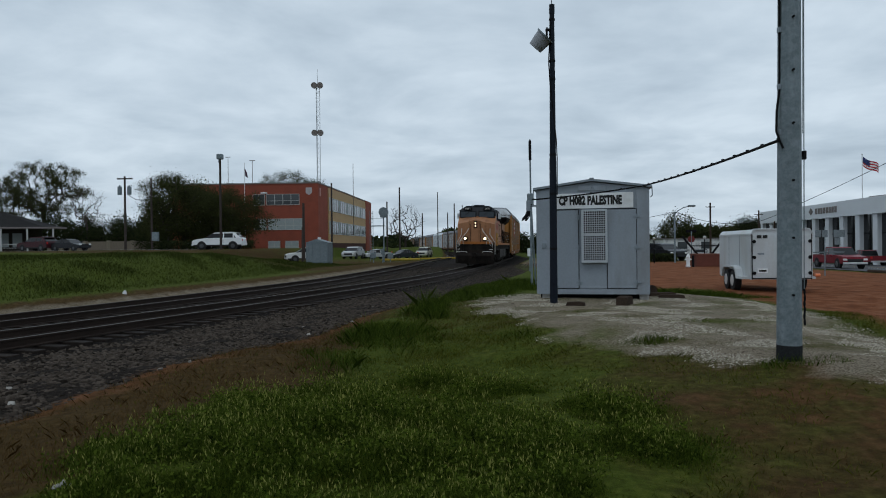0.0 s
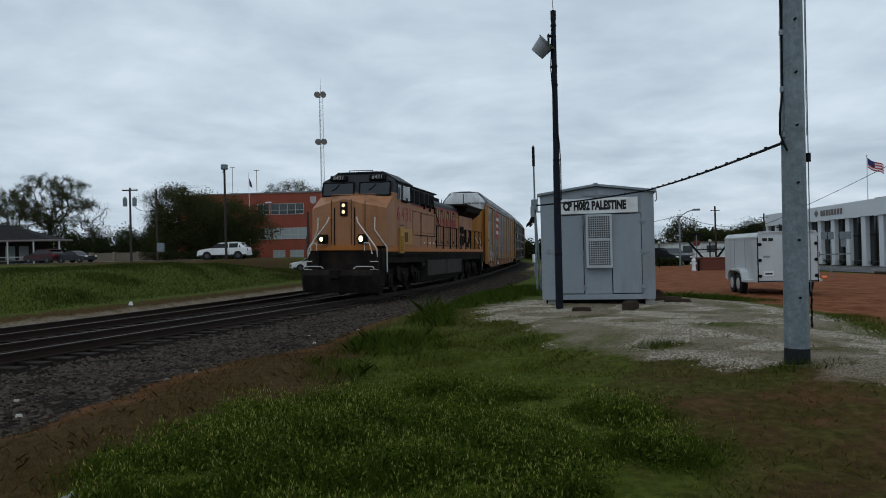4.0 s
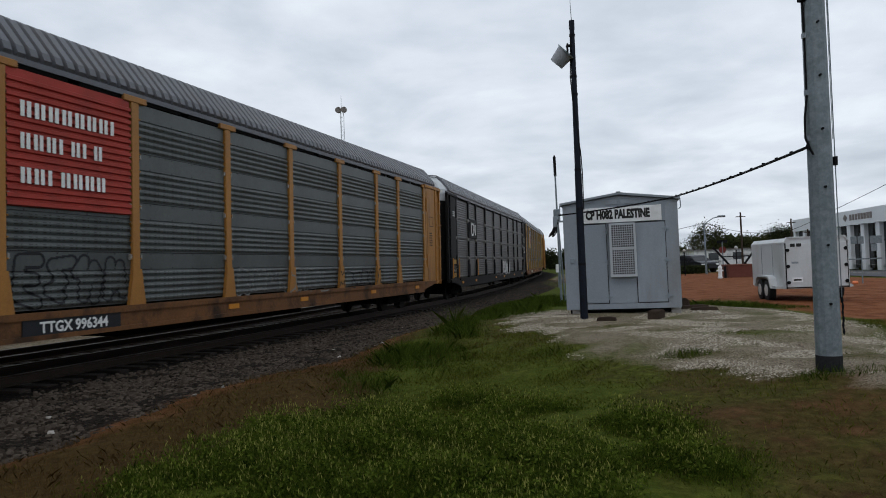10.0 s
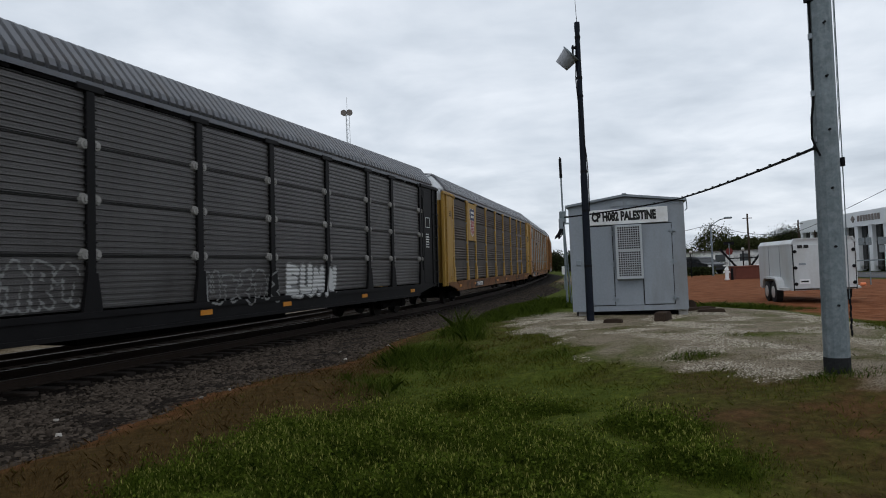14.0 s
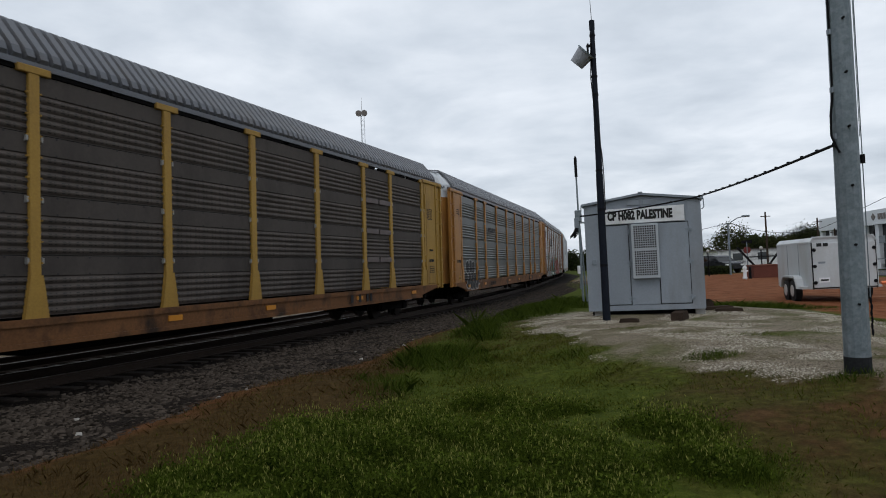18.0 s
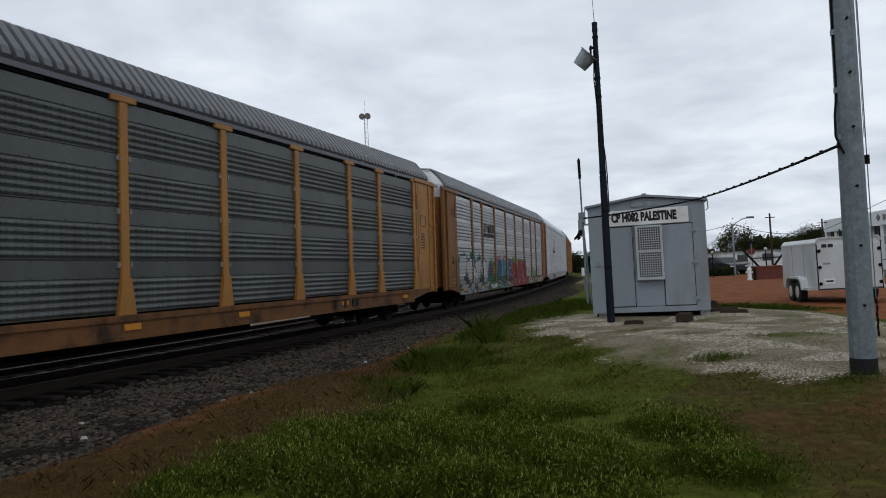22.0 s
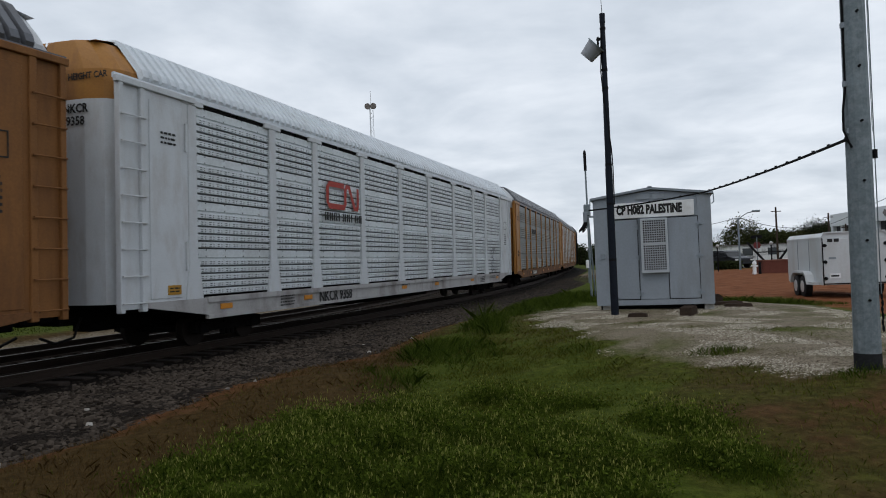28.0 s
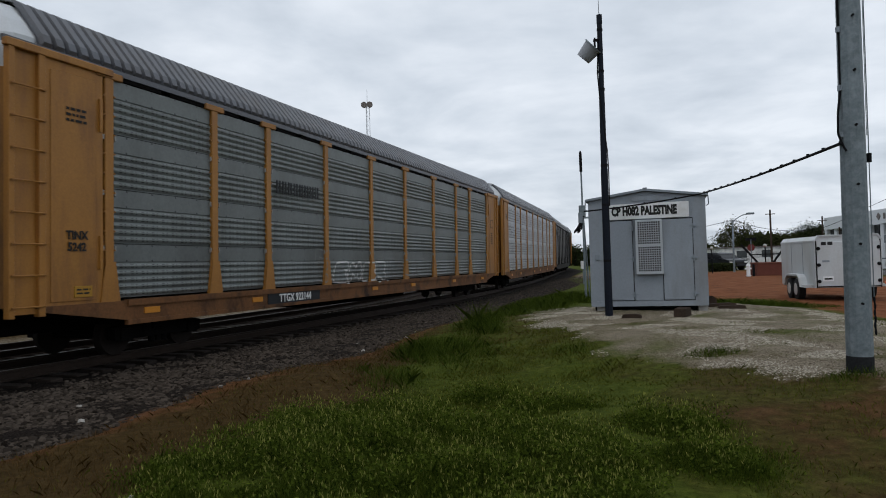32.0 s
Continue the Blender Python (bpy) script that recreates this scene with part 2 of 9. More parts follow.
# ---- ground ----
def ground_material():
    m = bpy.data.materials.new("ground")
    m.use_nodes = True
    nt = m.node_tree
    n, l = nt.nodes.new, nt.links.new
    b = nt.nodes["Principled BSDF"]
    b.inputs["Roughness"].default_value, b.inputs["Specular IOR Level"].default_value = 0.95, 0.04
    co = n("ShaderNodeTexCoord")

    def noise_of(scale, detail=6, rough=0.6):
        t = n("ShaderNodeTexNoise")
        t.inputs["Scale"].default_value, t.inputs["Detail"].default_value, t.inputs["Roughness"].default_value = scale, detail, rough
        l(co.outputs["Object"], t.inputs["Vector"])
        return t.outputs["Fac"]

    def ramp(fac, stops):
        r = n("ShaderNodeValToRGB")
        e = r.color_ramp.elements
        e[0].position, e[0].color = stops[0][0], (*stops[0][1], 1)
        e[1].position, e[1].color = stops[-1][0], (*stops[-1][1], 1)
        for p, c in stops[1:-1]:
            e.new(p).color = (*c, 1)
        l(fac, r.inputs[0])
        return r.outputs[0]

    def mix(fac, a, c):
        x = n("ShaderNodeMix")
        x.data_type = "RGBA"
        l(fac, x.inputs["Factor"])
        l(a, x.inputs["A"])
        l(c, x.inputs["B"])
        return x.outputs["Result"]

    def mask(name, breakup, soft=0.2):
        at = n("ShaderNodeAttribute")
        at.attribute_name = name
        s = n("ShaderNodeMath")
        s.operation = "ADD"
        l(at.outputs["Fac"], s.inputs[0])
        l(breakup, s.inputs[1])
        r = n("ShaderNodeMapRange")
        r.inputs["From Min"].default_value, r.inputs["From Max"].default_value = 1.0 - soft, 1.0 + soft
        l(s.outputs[0], r.inputs["Value"])
        return r.outputs[0]

    big, mid, fine, grain = noise_of(0.35), noise_of(1.6), noise_of(9, 8, 0.7), noise_of(55, 4, 0.7)
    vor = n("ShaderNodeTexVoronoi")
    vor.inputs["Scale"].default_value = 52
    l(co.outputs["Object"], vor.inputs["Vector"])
    grass = ramp(fine, [(0.3, (0.023, 0.034, 0.004)), (0.5, (0.052, 0.068, 0.009)), (0.7, (0.094, 0.108, 0.017))])
    dry = ramp(fine, [(0.3, (0.026, 0.016, 0.006)), (0.5, (0.054, 0.034, 0.012)), (0.72, (0.092, 0.060, 0.024))])
    soil = ramp(mid, [(0.3, (0.095, 0.034, 0.014)), (0.52, (0.17, 0.064, 0.029)), (0.72, (0.22, 0.11, 0.06))])
    # both ramps darken towards cell edges: crevice shade between stones, put into the colour
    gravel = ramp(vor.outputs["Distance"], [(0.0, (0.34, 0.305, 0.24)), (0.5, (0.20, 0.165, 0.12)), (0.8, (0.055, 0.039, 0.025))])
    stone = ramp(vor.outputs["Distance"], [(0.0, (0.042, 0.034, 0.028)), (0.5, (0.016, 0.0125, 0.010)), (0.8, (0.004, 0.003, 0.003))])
    c = mix(mask("dry", mid, 0.25), grass, dry)
    c = mix(mask("soil", mid, 0.3), c, soil)
    grit = n("ShaderNodeMath")
    grit.operation = "MULTIPLY_ADD"
    l(fine, grit.inputs[0])
    grit.inputs[1].default_value = 0.6
    l(mid, grit.inputs[2])
    part_of = n("ShaderNodeMath")
    part_of.operation = "MULTIPLY"
    part_of.inputs[1].default_value = 0.66
    l(grit.outputs[0], part_of.inputs[0])
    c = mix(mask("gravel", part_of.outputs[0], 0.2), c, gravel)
    # ballast along the tracks is painted darker, for the shade under a train
    shade_mask = n("ShaderNodeAttribute")
    shade_mask.attribute_name = "track_shade"
    shaded_stone = n("ShaderNodeHueSaturation")
    shaded_stone.inputs["Value"].default_value = 0.5
    l(stone, shaded_stone.inputs["Color"])
    c = mix(mask("ballast", fine, 0.2), c, mix(shade_mask.outputs["Fac"], stone, shaded_stone.outputs[0]))
    l(c, b.inputs["Base Color"])
    bp = n("ShaderNodeBump")
    bp.inputs["Strength"].default_value, bp.inputs["Distance"].default_value = 0.9, 0.04
    l(fine, bp.inputs["Height"])
    bp2 = n("ShaderNodeBump")
    bp2.inputs["Strength"].default_value, bp2.inputs["Distance"].default_value = 0.6, 0.015
    l(grain, bp2.inputs["Height"])
    l(bp.outputs[0], bp2.inputs["Normal"])
    l(bp2.outputs[0], b.inputs["Normal"])
    return m


def blob(x, y, cx, cy, rx, ry, turn=0.0):
    """1 inside an ellipse, falling to 0 round it."""
    a = radians(turn)
    dx, dy = x - cx, y - cy
    u, v = dx * math.cos(a) + dy * math.sin(a), -dx * math.sin(a) + dy * math.cos(a)
    return np.clip(1.5 - np.hypot(u / rx, v / ry), 0, 1)


def zones(x, y):
    """Masks of gravel, bare red soil, dry grass, ballast and the shade painted along the tracks, for arrays."""
    s, off = line_coords(x, y)
    edge = np.interp(y, (6.5, 7.3, 8.0, 8.8, 9.3, 9.9, 11.5, 13.1, 16.0, 20.0), (4.3, 3.3, 2.95, 2.5, 2.0, 1.35, 1.1, 0.5, 0.4, 0.7)) + 0.18 * np.sin(y * 5.3) + 0.1 * np.sin(y * 11.7 + 1)
    gravel = step(-0.25, 0.7, x - edge) * step(7.6, 6.2, x - 0.12 * (y - 10)) * step(6.2, 7.4, y) * step(21.5, 18.0, y)
    gravel = gravel - 0.55 * np.maximum.reduce([blob(x, y, 0.9, 12.4, 0.5, 1.3, -8), blob(x, y, 2.9, 9.67, 0.4, 0.24), blob(x, y, 1.2, 10.75, 0.35, 0.3), 0.8 * blob(x, y, 4.6, 11.6, 0.8, 0.25, 15), 0.7 * blob(x, y, 2.4, 13.0, 0.6, 0.3),
                                                0.7 * blob(x, y, 5.4, 9.4, 0.7, 0.35, 30), blob(x, y, 3.75, 7.7, 0.5, 0.3)])
    patchy = (np.sin(1.9 * x + 3.1 * y) + np.sin(3.7 * x - 2.9 * y + 1) + np.sin(5.3 * x + 3.7 * y + 2) + np.sin(-4.1 * x + 6.9 * y)) / 3
    gravel = np.clip(np.clip(gravel, 0, 1) * (0.61 + 0.13 * patchy), 0, 1)
    soil = np.maximum(step(22, 26, y) * step(6.5, 8.0, x) * step(80, 55, y) * step(30, 26, x), step(6.9, 8.4, x - 0.12 * (y - 12)) * step(8, 13, y) * step(60, 50, y) * step(30, 26, x))
    soil = np.maximum(soil, 0.22 * blob(x, y, 5.0, 6.2, 3.3, 2.2))
    soil = np.maximum(soil, step(5.9, 5.0, off) * step(4.4, 4.9, off) * 0.5 * step(30, 20, s))
    wide = 5.7 + 1.5 * step(13, 7, s) + 0.25 * np.sin(s * 1.9) + 0.15 * np.sin(s * 4.7)
    dry = np.maximum(step(wide + 0.7, wide - 0.3, off) * step(4.3, 5.0, off) * step(18, 11, s), 0.66 * step(0.7, 2.4, x + 0.25 * np.sin(y * 2.1)) * step(16, 6, y) * step(12, 9, x))
    dry = np.maximum(dry, 0.72 * blob(x, y, 4.8, 5.0, 3.2, 2.4))
    dry = np.maximum(dry, 0.45 * blob(x, y, 2.0, 14, 3, 5))
    lo = -far_off(np.clip(s, -30, 60)) - 2.0
    dry = np.maximum(dry, step(lo - 2.2, lo - 1.2, off) * step(lo + 0.5, lo, off) * 0.9)
    dry = np.maximum(dry, step(-6, -11, off) * step(38, 46, s) * step(120, 70, y) * 0.75)
    ballast = step(5.2, 4.7, off + 1.9 * step(42, 58, s)) * step(lo - 0.6, lo, off)
    gravel = np.maximum(gravel, 0.58 * step(3.0, 3.6, off) * step(9.5, 7.0, off) * step(52, 60, s) * step(110, 95, s))
    gravel = np.maximum(gravel, 0.55 * step(lo - 1.5, lo - 1.0, off) * step(lo + 0.1, lo - 0.4, off) * step(75, 60, s))
    # bands of painted shade along both tracks, wider on the near one
    track_shade = np.maximum(step(2.4, 1.5, np.abs(off)), step(1.7, 1.0, np.abs(off + far_off(s))))
    return gravel, soil, dry, ballast, track_shade


def build_ground():
    def axis(lo, hi, fine, grow):
        out, d = [0.0], fine
        while out[-1] < hi:
            if out[-1] > 22:
                d *= grow
            out.append(out[-1] + d)
        neg, d = [0.0], fine
        while neg[-1] > lo:
            if neg[-1] < -22:
                d *= grow
            neg.append(neg[-1] - d)
        return np.array(neg[:0:-1] + out)
    xs, ys = axis(-2600, 2600, 0.3, 1.06), axis(-600, 2600, 0.3, 1.035)
    gx, gy = np.meshgrid(xs, ys)
    gz = ground_z(gx, gy)
    rough = 0.03 * np.sin(gx * 3.1 + np.sin(gy * 2.3) * 2) * np.sin(gy * 2.7 + gx) * step(40, 20, np.hypot(gx, gy))
    w, h = len(xs), len(ys)
    me = bpy.data.meshes.new("ground")
    idx = np.arange(w * h).reshape(h, w)
    quads = np.stack([idx[:-1, :-1], idx[:-1, 1:], idx[1:, 1:], idx[1:, :-1]], -1).reshape(-1, 4)
    me.vertices.add(w * h)
    me.vertices.foreach_set("co", np.stack([gx, gy, gz + rough], -1).ravel())
    me.loops.add(quads.size)
    me.loops.foreach_set("vertex_index", quads.ravel())
    me.polygons.add(len(quads))
    me.polygons.foreach_set("loop_start", np.arange(0, quads.size, 4))
    me.update(calc_edges=True)
    for name, val in zip(("gravel", "soil", "dry", "ballast", "track_shade"), zones(gx, gy)):
        me.attributes.new(name, "FLOAT", "POINT").data.foreach_set("value", val.ravel())
    me.shade_smooth()
    ob = new("ground", me)
    me.materials.append(ground_material())
    tagged(ob, "grassy, gravelly and red-soil ground beside a railway line", "ground", kind="structure")


build_ground()

# ---- tracks ----
M_RAIL = mat("rail_steel", (0.022, 0.014, 0.010), 0.75, 0.1, 0.3, 2, 60, 0.2)
M_RAILTOP = mat("rail_head", (0.085, 0.075, 0.066), 0.55, 0.6, 0.15, 3, 30, 0.05)
M_TIE = mat("creosoted_tie", (0.018, 0.013, 0.010), 0.9, 0, 0.4, 4, 50, 0.6, rand=0.3)


def build_track(name, offset, s0, s1, label, tilt, drop=0.0):
    root = thing(name, label, "railway track", kind="structure")
    for side in (-0.7525, 0.7525):
        g, head = Geo(), Geo()
        prof = [(-0.07, -0.17), (0.07, -0.17), (0.07, -0.155), (0.012, -0.14), (0.012, -0.045), (0.036, -0.035), (0.036, -0.004), (-0.036, -0.004), (-0.036, -0.035),
                (-0.012, -0.045), (-0.012, -0.14), (-0.07, -0.155)]
        top = [(-0.03, -0.004), (0.03, -0.004), (0.026, 0.0), (-0.026, 0.0)]
        ss = np.arange(s0, s1, 1.0)
        for gg, pr in ((g, prof), (head, top)):
            rings = []
            for s in ss:
                o = offset(s) + side
                x, y, a = line_at(s, o)
                z = rail_z(s) + side * tilt - drop
                nx, ny = math.sin(a), -math.cos(a)
                rings.append([(x + nx * p, y + ny * p, z + q) for p, q in pr])
            k = len(pr)
            fs = [(i * k + j, i * k + (j + 1) % k, (i + 1) * k + (j + 1) % k, (i + 1) * k + j) for i in range(len(ss) - 1) for j in range(k)]
            gg.add([p for r in rings for p in r], fs)
        r = part("rail", g, M_RAIL, root, "rusty brown steel rail")
        part("rail_head", head, M_RAILTOP, r, "worn bright rail head")
    tie = Geo().box(-0.115, 0.115, -1.3, 1.3, -0.34, -0.172, 0.012).mesh("tie")
    for i, s in enumerate(np.arange(max(s0, -6), min(s1, 76), 0.52)):
        x, y, a = line_at(s, float(offset(s)))
        part("tie", tie, M_TIE, root, m=pose(x, y, rail_z(s) - drop + random.uniform(-0.012, 0.006), 0, 0, math.degrees(a) + random.uniform(-1.5, 1.5)))


build_track("main_track", lambda s: 0.0 * s, -40, 190, "near railway track with rusty rails on dark ties", math.tan(radians(LEAN)))
build_track("second_track", lambda s: -far_off(s), -40, 185, "second railway track running beside the main track", 0.0, 0.09)

# ---- train ----
CAR_L, PITCH = 26.96, 28.407
SLACK = (-0.12, 0.0, -0.21, -0.12, -0.20, -0.22, -0.2, -0.2, -0.2, -0.2)  # play in the couplings


def front_s(t):
    """Where the first rack car's front end is along the line at t seconds."""
    return 76.688 - 7.68377 * t + 0.0165162 * t * t - 0.000329525 * t**3


def rolling_pose(s0, length, bogie):
    """Pose of a vehicle whose front end is at s0; it stands on two bogies."""
    xa, ya, _ = line_at(s0 + bogie)
    xb, yb, _ = line_at(s0 + length - bogie)
    za, zb = rail_z(s0 + bogie), rail_z(s0 + length - bogie)
    d = math.hypot(xb - xa, yb - ya)
    return pose((xa + xb) / 2, (ya + yb) / 2, (za + zb) / 2, LEAN, -math.degrees(math.atan2(zb - za, d)), math.degrees(math.atan2(yb - ya, xb - xa)))


M_ORANGE = mat("rack_yellow", (0.32, 0.140, 0.024), 0.55, 0, 0.18, 1.2, 30, 0.1, (0.10, 0.04, 0.02), 0.55, 2.2, streak=5, spec=0.4)
M_RUSTED = mat("rack_brown_yellow", (0.20, 0.086, 0.026), 0.65, 0, 0.2, 1.2, 30, 0.1, (0.07, 0.03, 0.016), 0.6, 2.2, streak=5)
M_YELLOW = mat("rack_bright_yellow", (0.33, 0.195, 0.04), 0.6, 0, 0.18, 1.2, 30, 0.1, (0.14, 0.07, 0.03), 0.5, 2.2, streak=5)
M_SILL = mat("sill_rusty", (0.145, 0.064, 0.024), 0.75, 0, 0.3, 1.0, 25, 0.15, (0.02, 0.013, 0.009), 0.95, 1.4, streak=1.5)
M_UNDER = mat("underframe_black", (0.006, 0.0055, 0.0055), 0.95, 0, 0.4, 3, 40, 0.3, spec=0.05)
M_ROOF = mat("galvanised_roof", (0.112, 0.116, 0.128), 0.42, 0.45, 0.15, 0.9, 30, 0.1, (0.10, 0.09, 0.085), 0.6, 1.6)
M_ROOFWHITE = mat("white_roof", (0.60, 0.64, 0.68), 0.5, 0.0, 0.08, 0.9, 30, 0.05, (0.40, 0.40, 0.40), 0.4, 1.6)
M_WHITEPAINT = mat("worn_white_paint", (0.54, 0.56, 0.58), 0.55, 0, 0.08, 2, 40, 0.06, (0.34, 0.30, 0.27), 0.45, 2.5, streak=3)
# white sill paint with grime, its base darkened for the shade low on the car
M_SHADEDGRIMYWHITE = mat("shaded_grimy_white_sill", (0.36, 0.35, 0.345), 0.7, 0, 0.12, 1.5, 30, 0.1, (0.13, 0.11, 0.10), 0.7, 1.2, streak=2, spec=0.15)
M_BLACKPAINT = mat("black_paint", (0.009, 0.0085, 0.009), 0.6, 0, 0.3, 2, 40, 0.1, spec=0.1)
M_SPRAYCLIP = mat("clip_grey", (0.26, 0.25, 0.235), 0.6, 0.2, 0.2)
M_INK = mat("stencil_black", (0.02, 0.02, 0.02), 0.7, 0, 0.2)
M_WHITEINK = mat("stencil_white", (0.7, 0.7, 0.68), 0.7, 0, 0.15)
M_REFLECT = mat("reflector_yellow", (0.50, 0.20, 0.025), 0.4, 0, 0.1)
M_STEELWHEEL = mat("wheel_steel", (0.02, 0.016, 0.014), 0.7, 0.2, 0.3, spec=0.08)


EXT = 0.25
POSTS = [1.65, 4.46, 6.44, 9.22, 12.1]
POSTS = POSTS + [CAR_L - p for p in POSTS[::-1]]
EAVE, SILL_T, SILL_B, HALF = 4.98, 1.04, 0.64, 1.52


# rows of ribs in each of the four bands, plain strip above them, and where the holes lie on a rib
SCREENS = {"slotted": (5, 0.19, ((0.10, 0.22), (0.38, 0.50))), "broad": (5, 0.33, ((0.22, 0.36), (0.58, 0.70))), "fine": (8, 0.05, ((0.30, 0.50),))}
SCREEN_Z0, SCREEN_Z1 = SILL_T + 0.05, EAVE - 0.10
BAND = (SCREEN_Z1 - SCREEN_Z0) / 4


def panel_material(name, base, dirt, amt, holes=0.9, metal=0.1, rough=0.45, strip=0.8, style="broad", hole=(0.012, 0.012, 0.012)):
    """Ribbed, perforated steel screen: two rows of small holes on each rib, bolts along the plain strips, stains in vertical streaks."""
    ribs, plain, rows = SCREENS[style]
    m = mat(name, base, rough, metal, 0.2, 0.8, 18, 0.05, dirt, amt, 0.9, streak=2.5, spec=0.5)
    nt = m.node_tree
    n, l = nt.nodes.new, nt.links.new
    b = nt.nodes["Principled BSDF"]
    src = b.inputs["Base Color"].links[0].from_socket
    co, sep = n("ShaderNodeTexCoord"), n("ShaderNodeSeparateXYZ")
    l(co.outputs["Object"], sep.inputs[0])

    def num(op, a, v=0.0):
        q = n("ShaderNodeMath")
        q.operation = op
        l(a, q.inputs[0])
        if isinstance(v, (int, float)):
            q.inputs[1].default_value = v
        else:
            l(v, q.inputs[1])
        return q.outputs[0]

    def wave(sock, period, duty, shift=0.0):
        return num("LESS_THAN", num("FRACT", num("DIVIDE", num("ADD", sock, shift), period)), duty)

    def between(sock, lo, hi):
        return num("MULTIPLY", num("GREATER_THAN", sock, lo), num("LESS_THAN", sock, hi))
    x = sep.outputs["X"]
    zb = num("MULTIPLY", num("FRACT", num("DIVIDE", num("SUBTRACT", sep.outputs["Z"], SCREEN_Z0), BAND)), BAND)
    h = (BAND - plain - 0.02) / ribs
    rib = num("FRACT", num("DIVIDE", num("SUBTRACT", zb, 0.02), h))
    inband = between(zb, 0.02, BAND - plain)
    row = between(rib, *rows[0])
    for r in rows[1:]:
        row = num("MAXIMUM", row, between(rib, *r))
    cols = num("MAXIMUM", wave(x, 0.26, 0.27), wave(x, 0.26, 0.13, 0.14)) if style != "fine" else wave(x, 0.06, 0.5)
    dark = num("MULTIPLY", num("MULTIPLY", num("MULTIPLY", row, cols), inband), holes)
    if style != "fine":
        edge = num("MAXIMUM", between(zb, BAND - plain + 0.012, BAND - plain + 0.042), between(zb, BAND - 0.05, BAND - 0.02))
        dark = num("MAXIMUM", dark, num("MULTIPLY", edge, wave(x, 0.62, 0.055, 0.2)))
    if style == "slotted":
        dark = num("MAXIMUM", dark, num("MULTIPLY", num("MULTIPLY", between(rib, 0.77, 0.99), num("LESS_THAN", zb, BAND - plain - h)), holes))
    dark = num("MAXIMUM", dark, num("GREATER_THAN", zb, BAND - (0.012 if style != "fine" else 0.045)))
    dim = n("ShaderNodeMapRange")
    dim.inputs["To Min"].default_value, dim.inputs["To Max"].default_value = strip, 1.0
    l(inband, dim.inputs["Value"])
    hs = n("ShaderNodeHueSaturation")
    l(src, hs.inputs["Color"])
    l(dim.outputs[0], hs.inputs["Value"])
    mx = n("ShaderNodeMix")
    mx.data_type = "RGBA"
    mx.inputs["B"].default_value = (*hole, 1)
    l(dark, mx.inputs["Factor"])
    l(hs.outputs[0], mx.inputs["A"])
    l(mx.outputs["Result"], b.inputs["Base Color"])
    return m


M_SCREEN_GREY = panel_material("screen_grey", (0.18, 0.197, 0.19), (0.085, 0.085, 0.078), 0.6, strip=0.75)
M_SCREEN_SLATE = panel_material("screen_slate", (0.098, 0.108, 0.104), (0.045, 0.043, 0.038), 0.6, strip=0.72)
M_SCREEN_DARK = panel_material("screen_dark", (0.075, 0.07, 0.068), (0.028, 0.024, 0.022), 0.7, holes=0.6, style="fine")
M_SCREEN_BROWN = panel_material("screen_brown", (0.080, 0.064, 0.054), (0.028, 0.021, 0.017), 0.75, metal=0.1, rough=0.8, strip=0.72)
M_SCREEN_BRIGHT = panel_material("screen_bright", (0.46, 0.485, 0.50), (0.26, 0.25, 0.24), 0.5, strip=1.1, style="slotted", hole=(0.03, 0.03, 0.03))
M_SCREEN_WHITE = panel_material("screen_white", (0.58, 0.615, 0.635), (0.37, 0.36, 0.345), 0.4, metal=0.0, strip=1.0, style="slotted", hole=(0.04, 0.045, 0.05))
SCREEN_STYLE = {M_SCREEN_DARK.name: "fine", M_SCREEN_BRIGHT.name: "slotted", M_SCREEN_WHITE.name: "slotted"}


def screen_profile(style):
    """Outline of a side screen as (out, z) pairs, rising: bands of ribs with a plain strip over each."""
    ribs, plain, _ = SCREENS[style]
    shape = {"slotted": ((-0.002, 0.0), (-0.045, 0.02), (-0.05, 0.62), (-0.004, 0.76), (0.012, 0.80), (0.012, 0.97)),
             "broad": ((0.0, 0.0), (-0.022, 0.16), (-0.04, 0.34), (-0.042, 0.52), (-0.022, 0.74), (0.0, 0.92)),
             "fine": ((0.0, 0.0), (-0.028, 0.12), (-0.028, 0.5), (0.0, 0.7))}[style]
    prof = []
    for k in range(4):
        a = SCREEN_Z0 + k * BAND
        prof.append((0.0, a + 0.004))
        h = (BAND - plain - 0.02) / ribs
        for i in range(ribs):
            prof += [(y, a + 0.02 + (i + f) * h) for y, f in shape]
        prof += [(0.0, a + BAND - plain), (-0.022, a + BAND - plain + 0.012), (-0.026, a + BAND - 0.02), (0.01, a + BAND - 0.006)]
    return prof + [(0.0, SCREEN_Z1)]


def screen_mesh(width, style):
    """One side panel. Local x along, z up, outside at -y."""
    prof = screen_profile(style)
    n = len(prof)
    me = bpy.data.meshes.new("screen")
    me.from_pydata([(x, y, z) for x in (0.03, width - 0.03) for y, z in prof], [], [(i, i + n, i + n + 1, i + 1) for i in range(n - 1)])
    me.shade_smooth()
    me.set_sharp_from_angle(angle=radians(40))
    return me


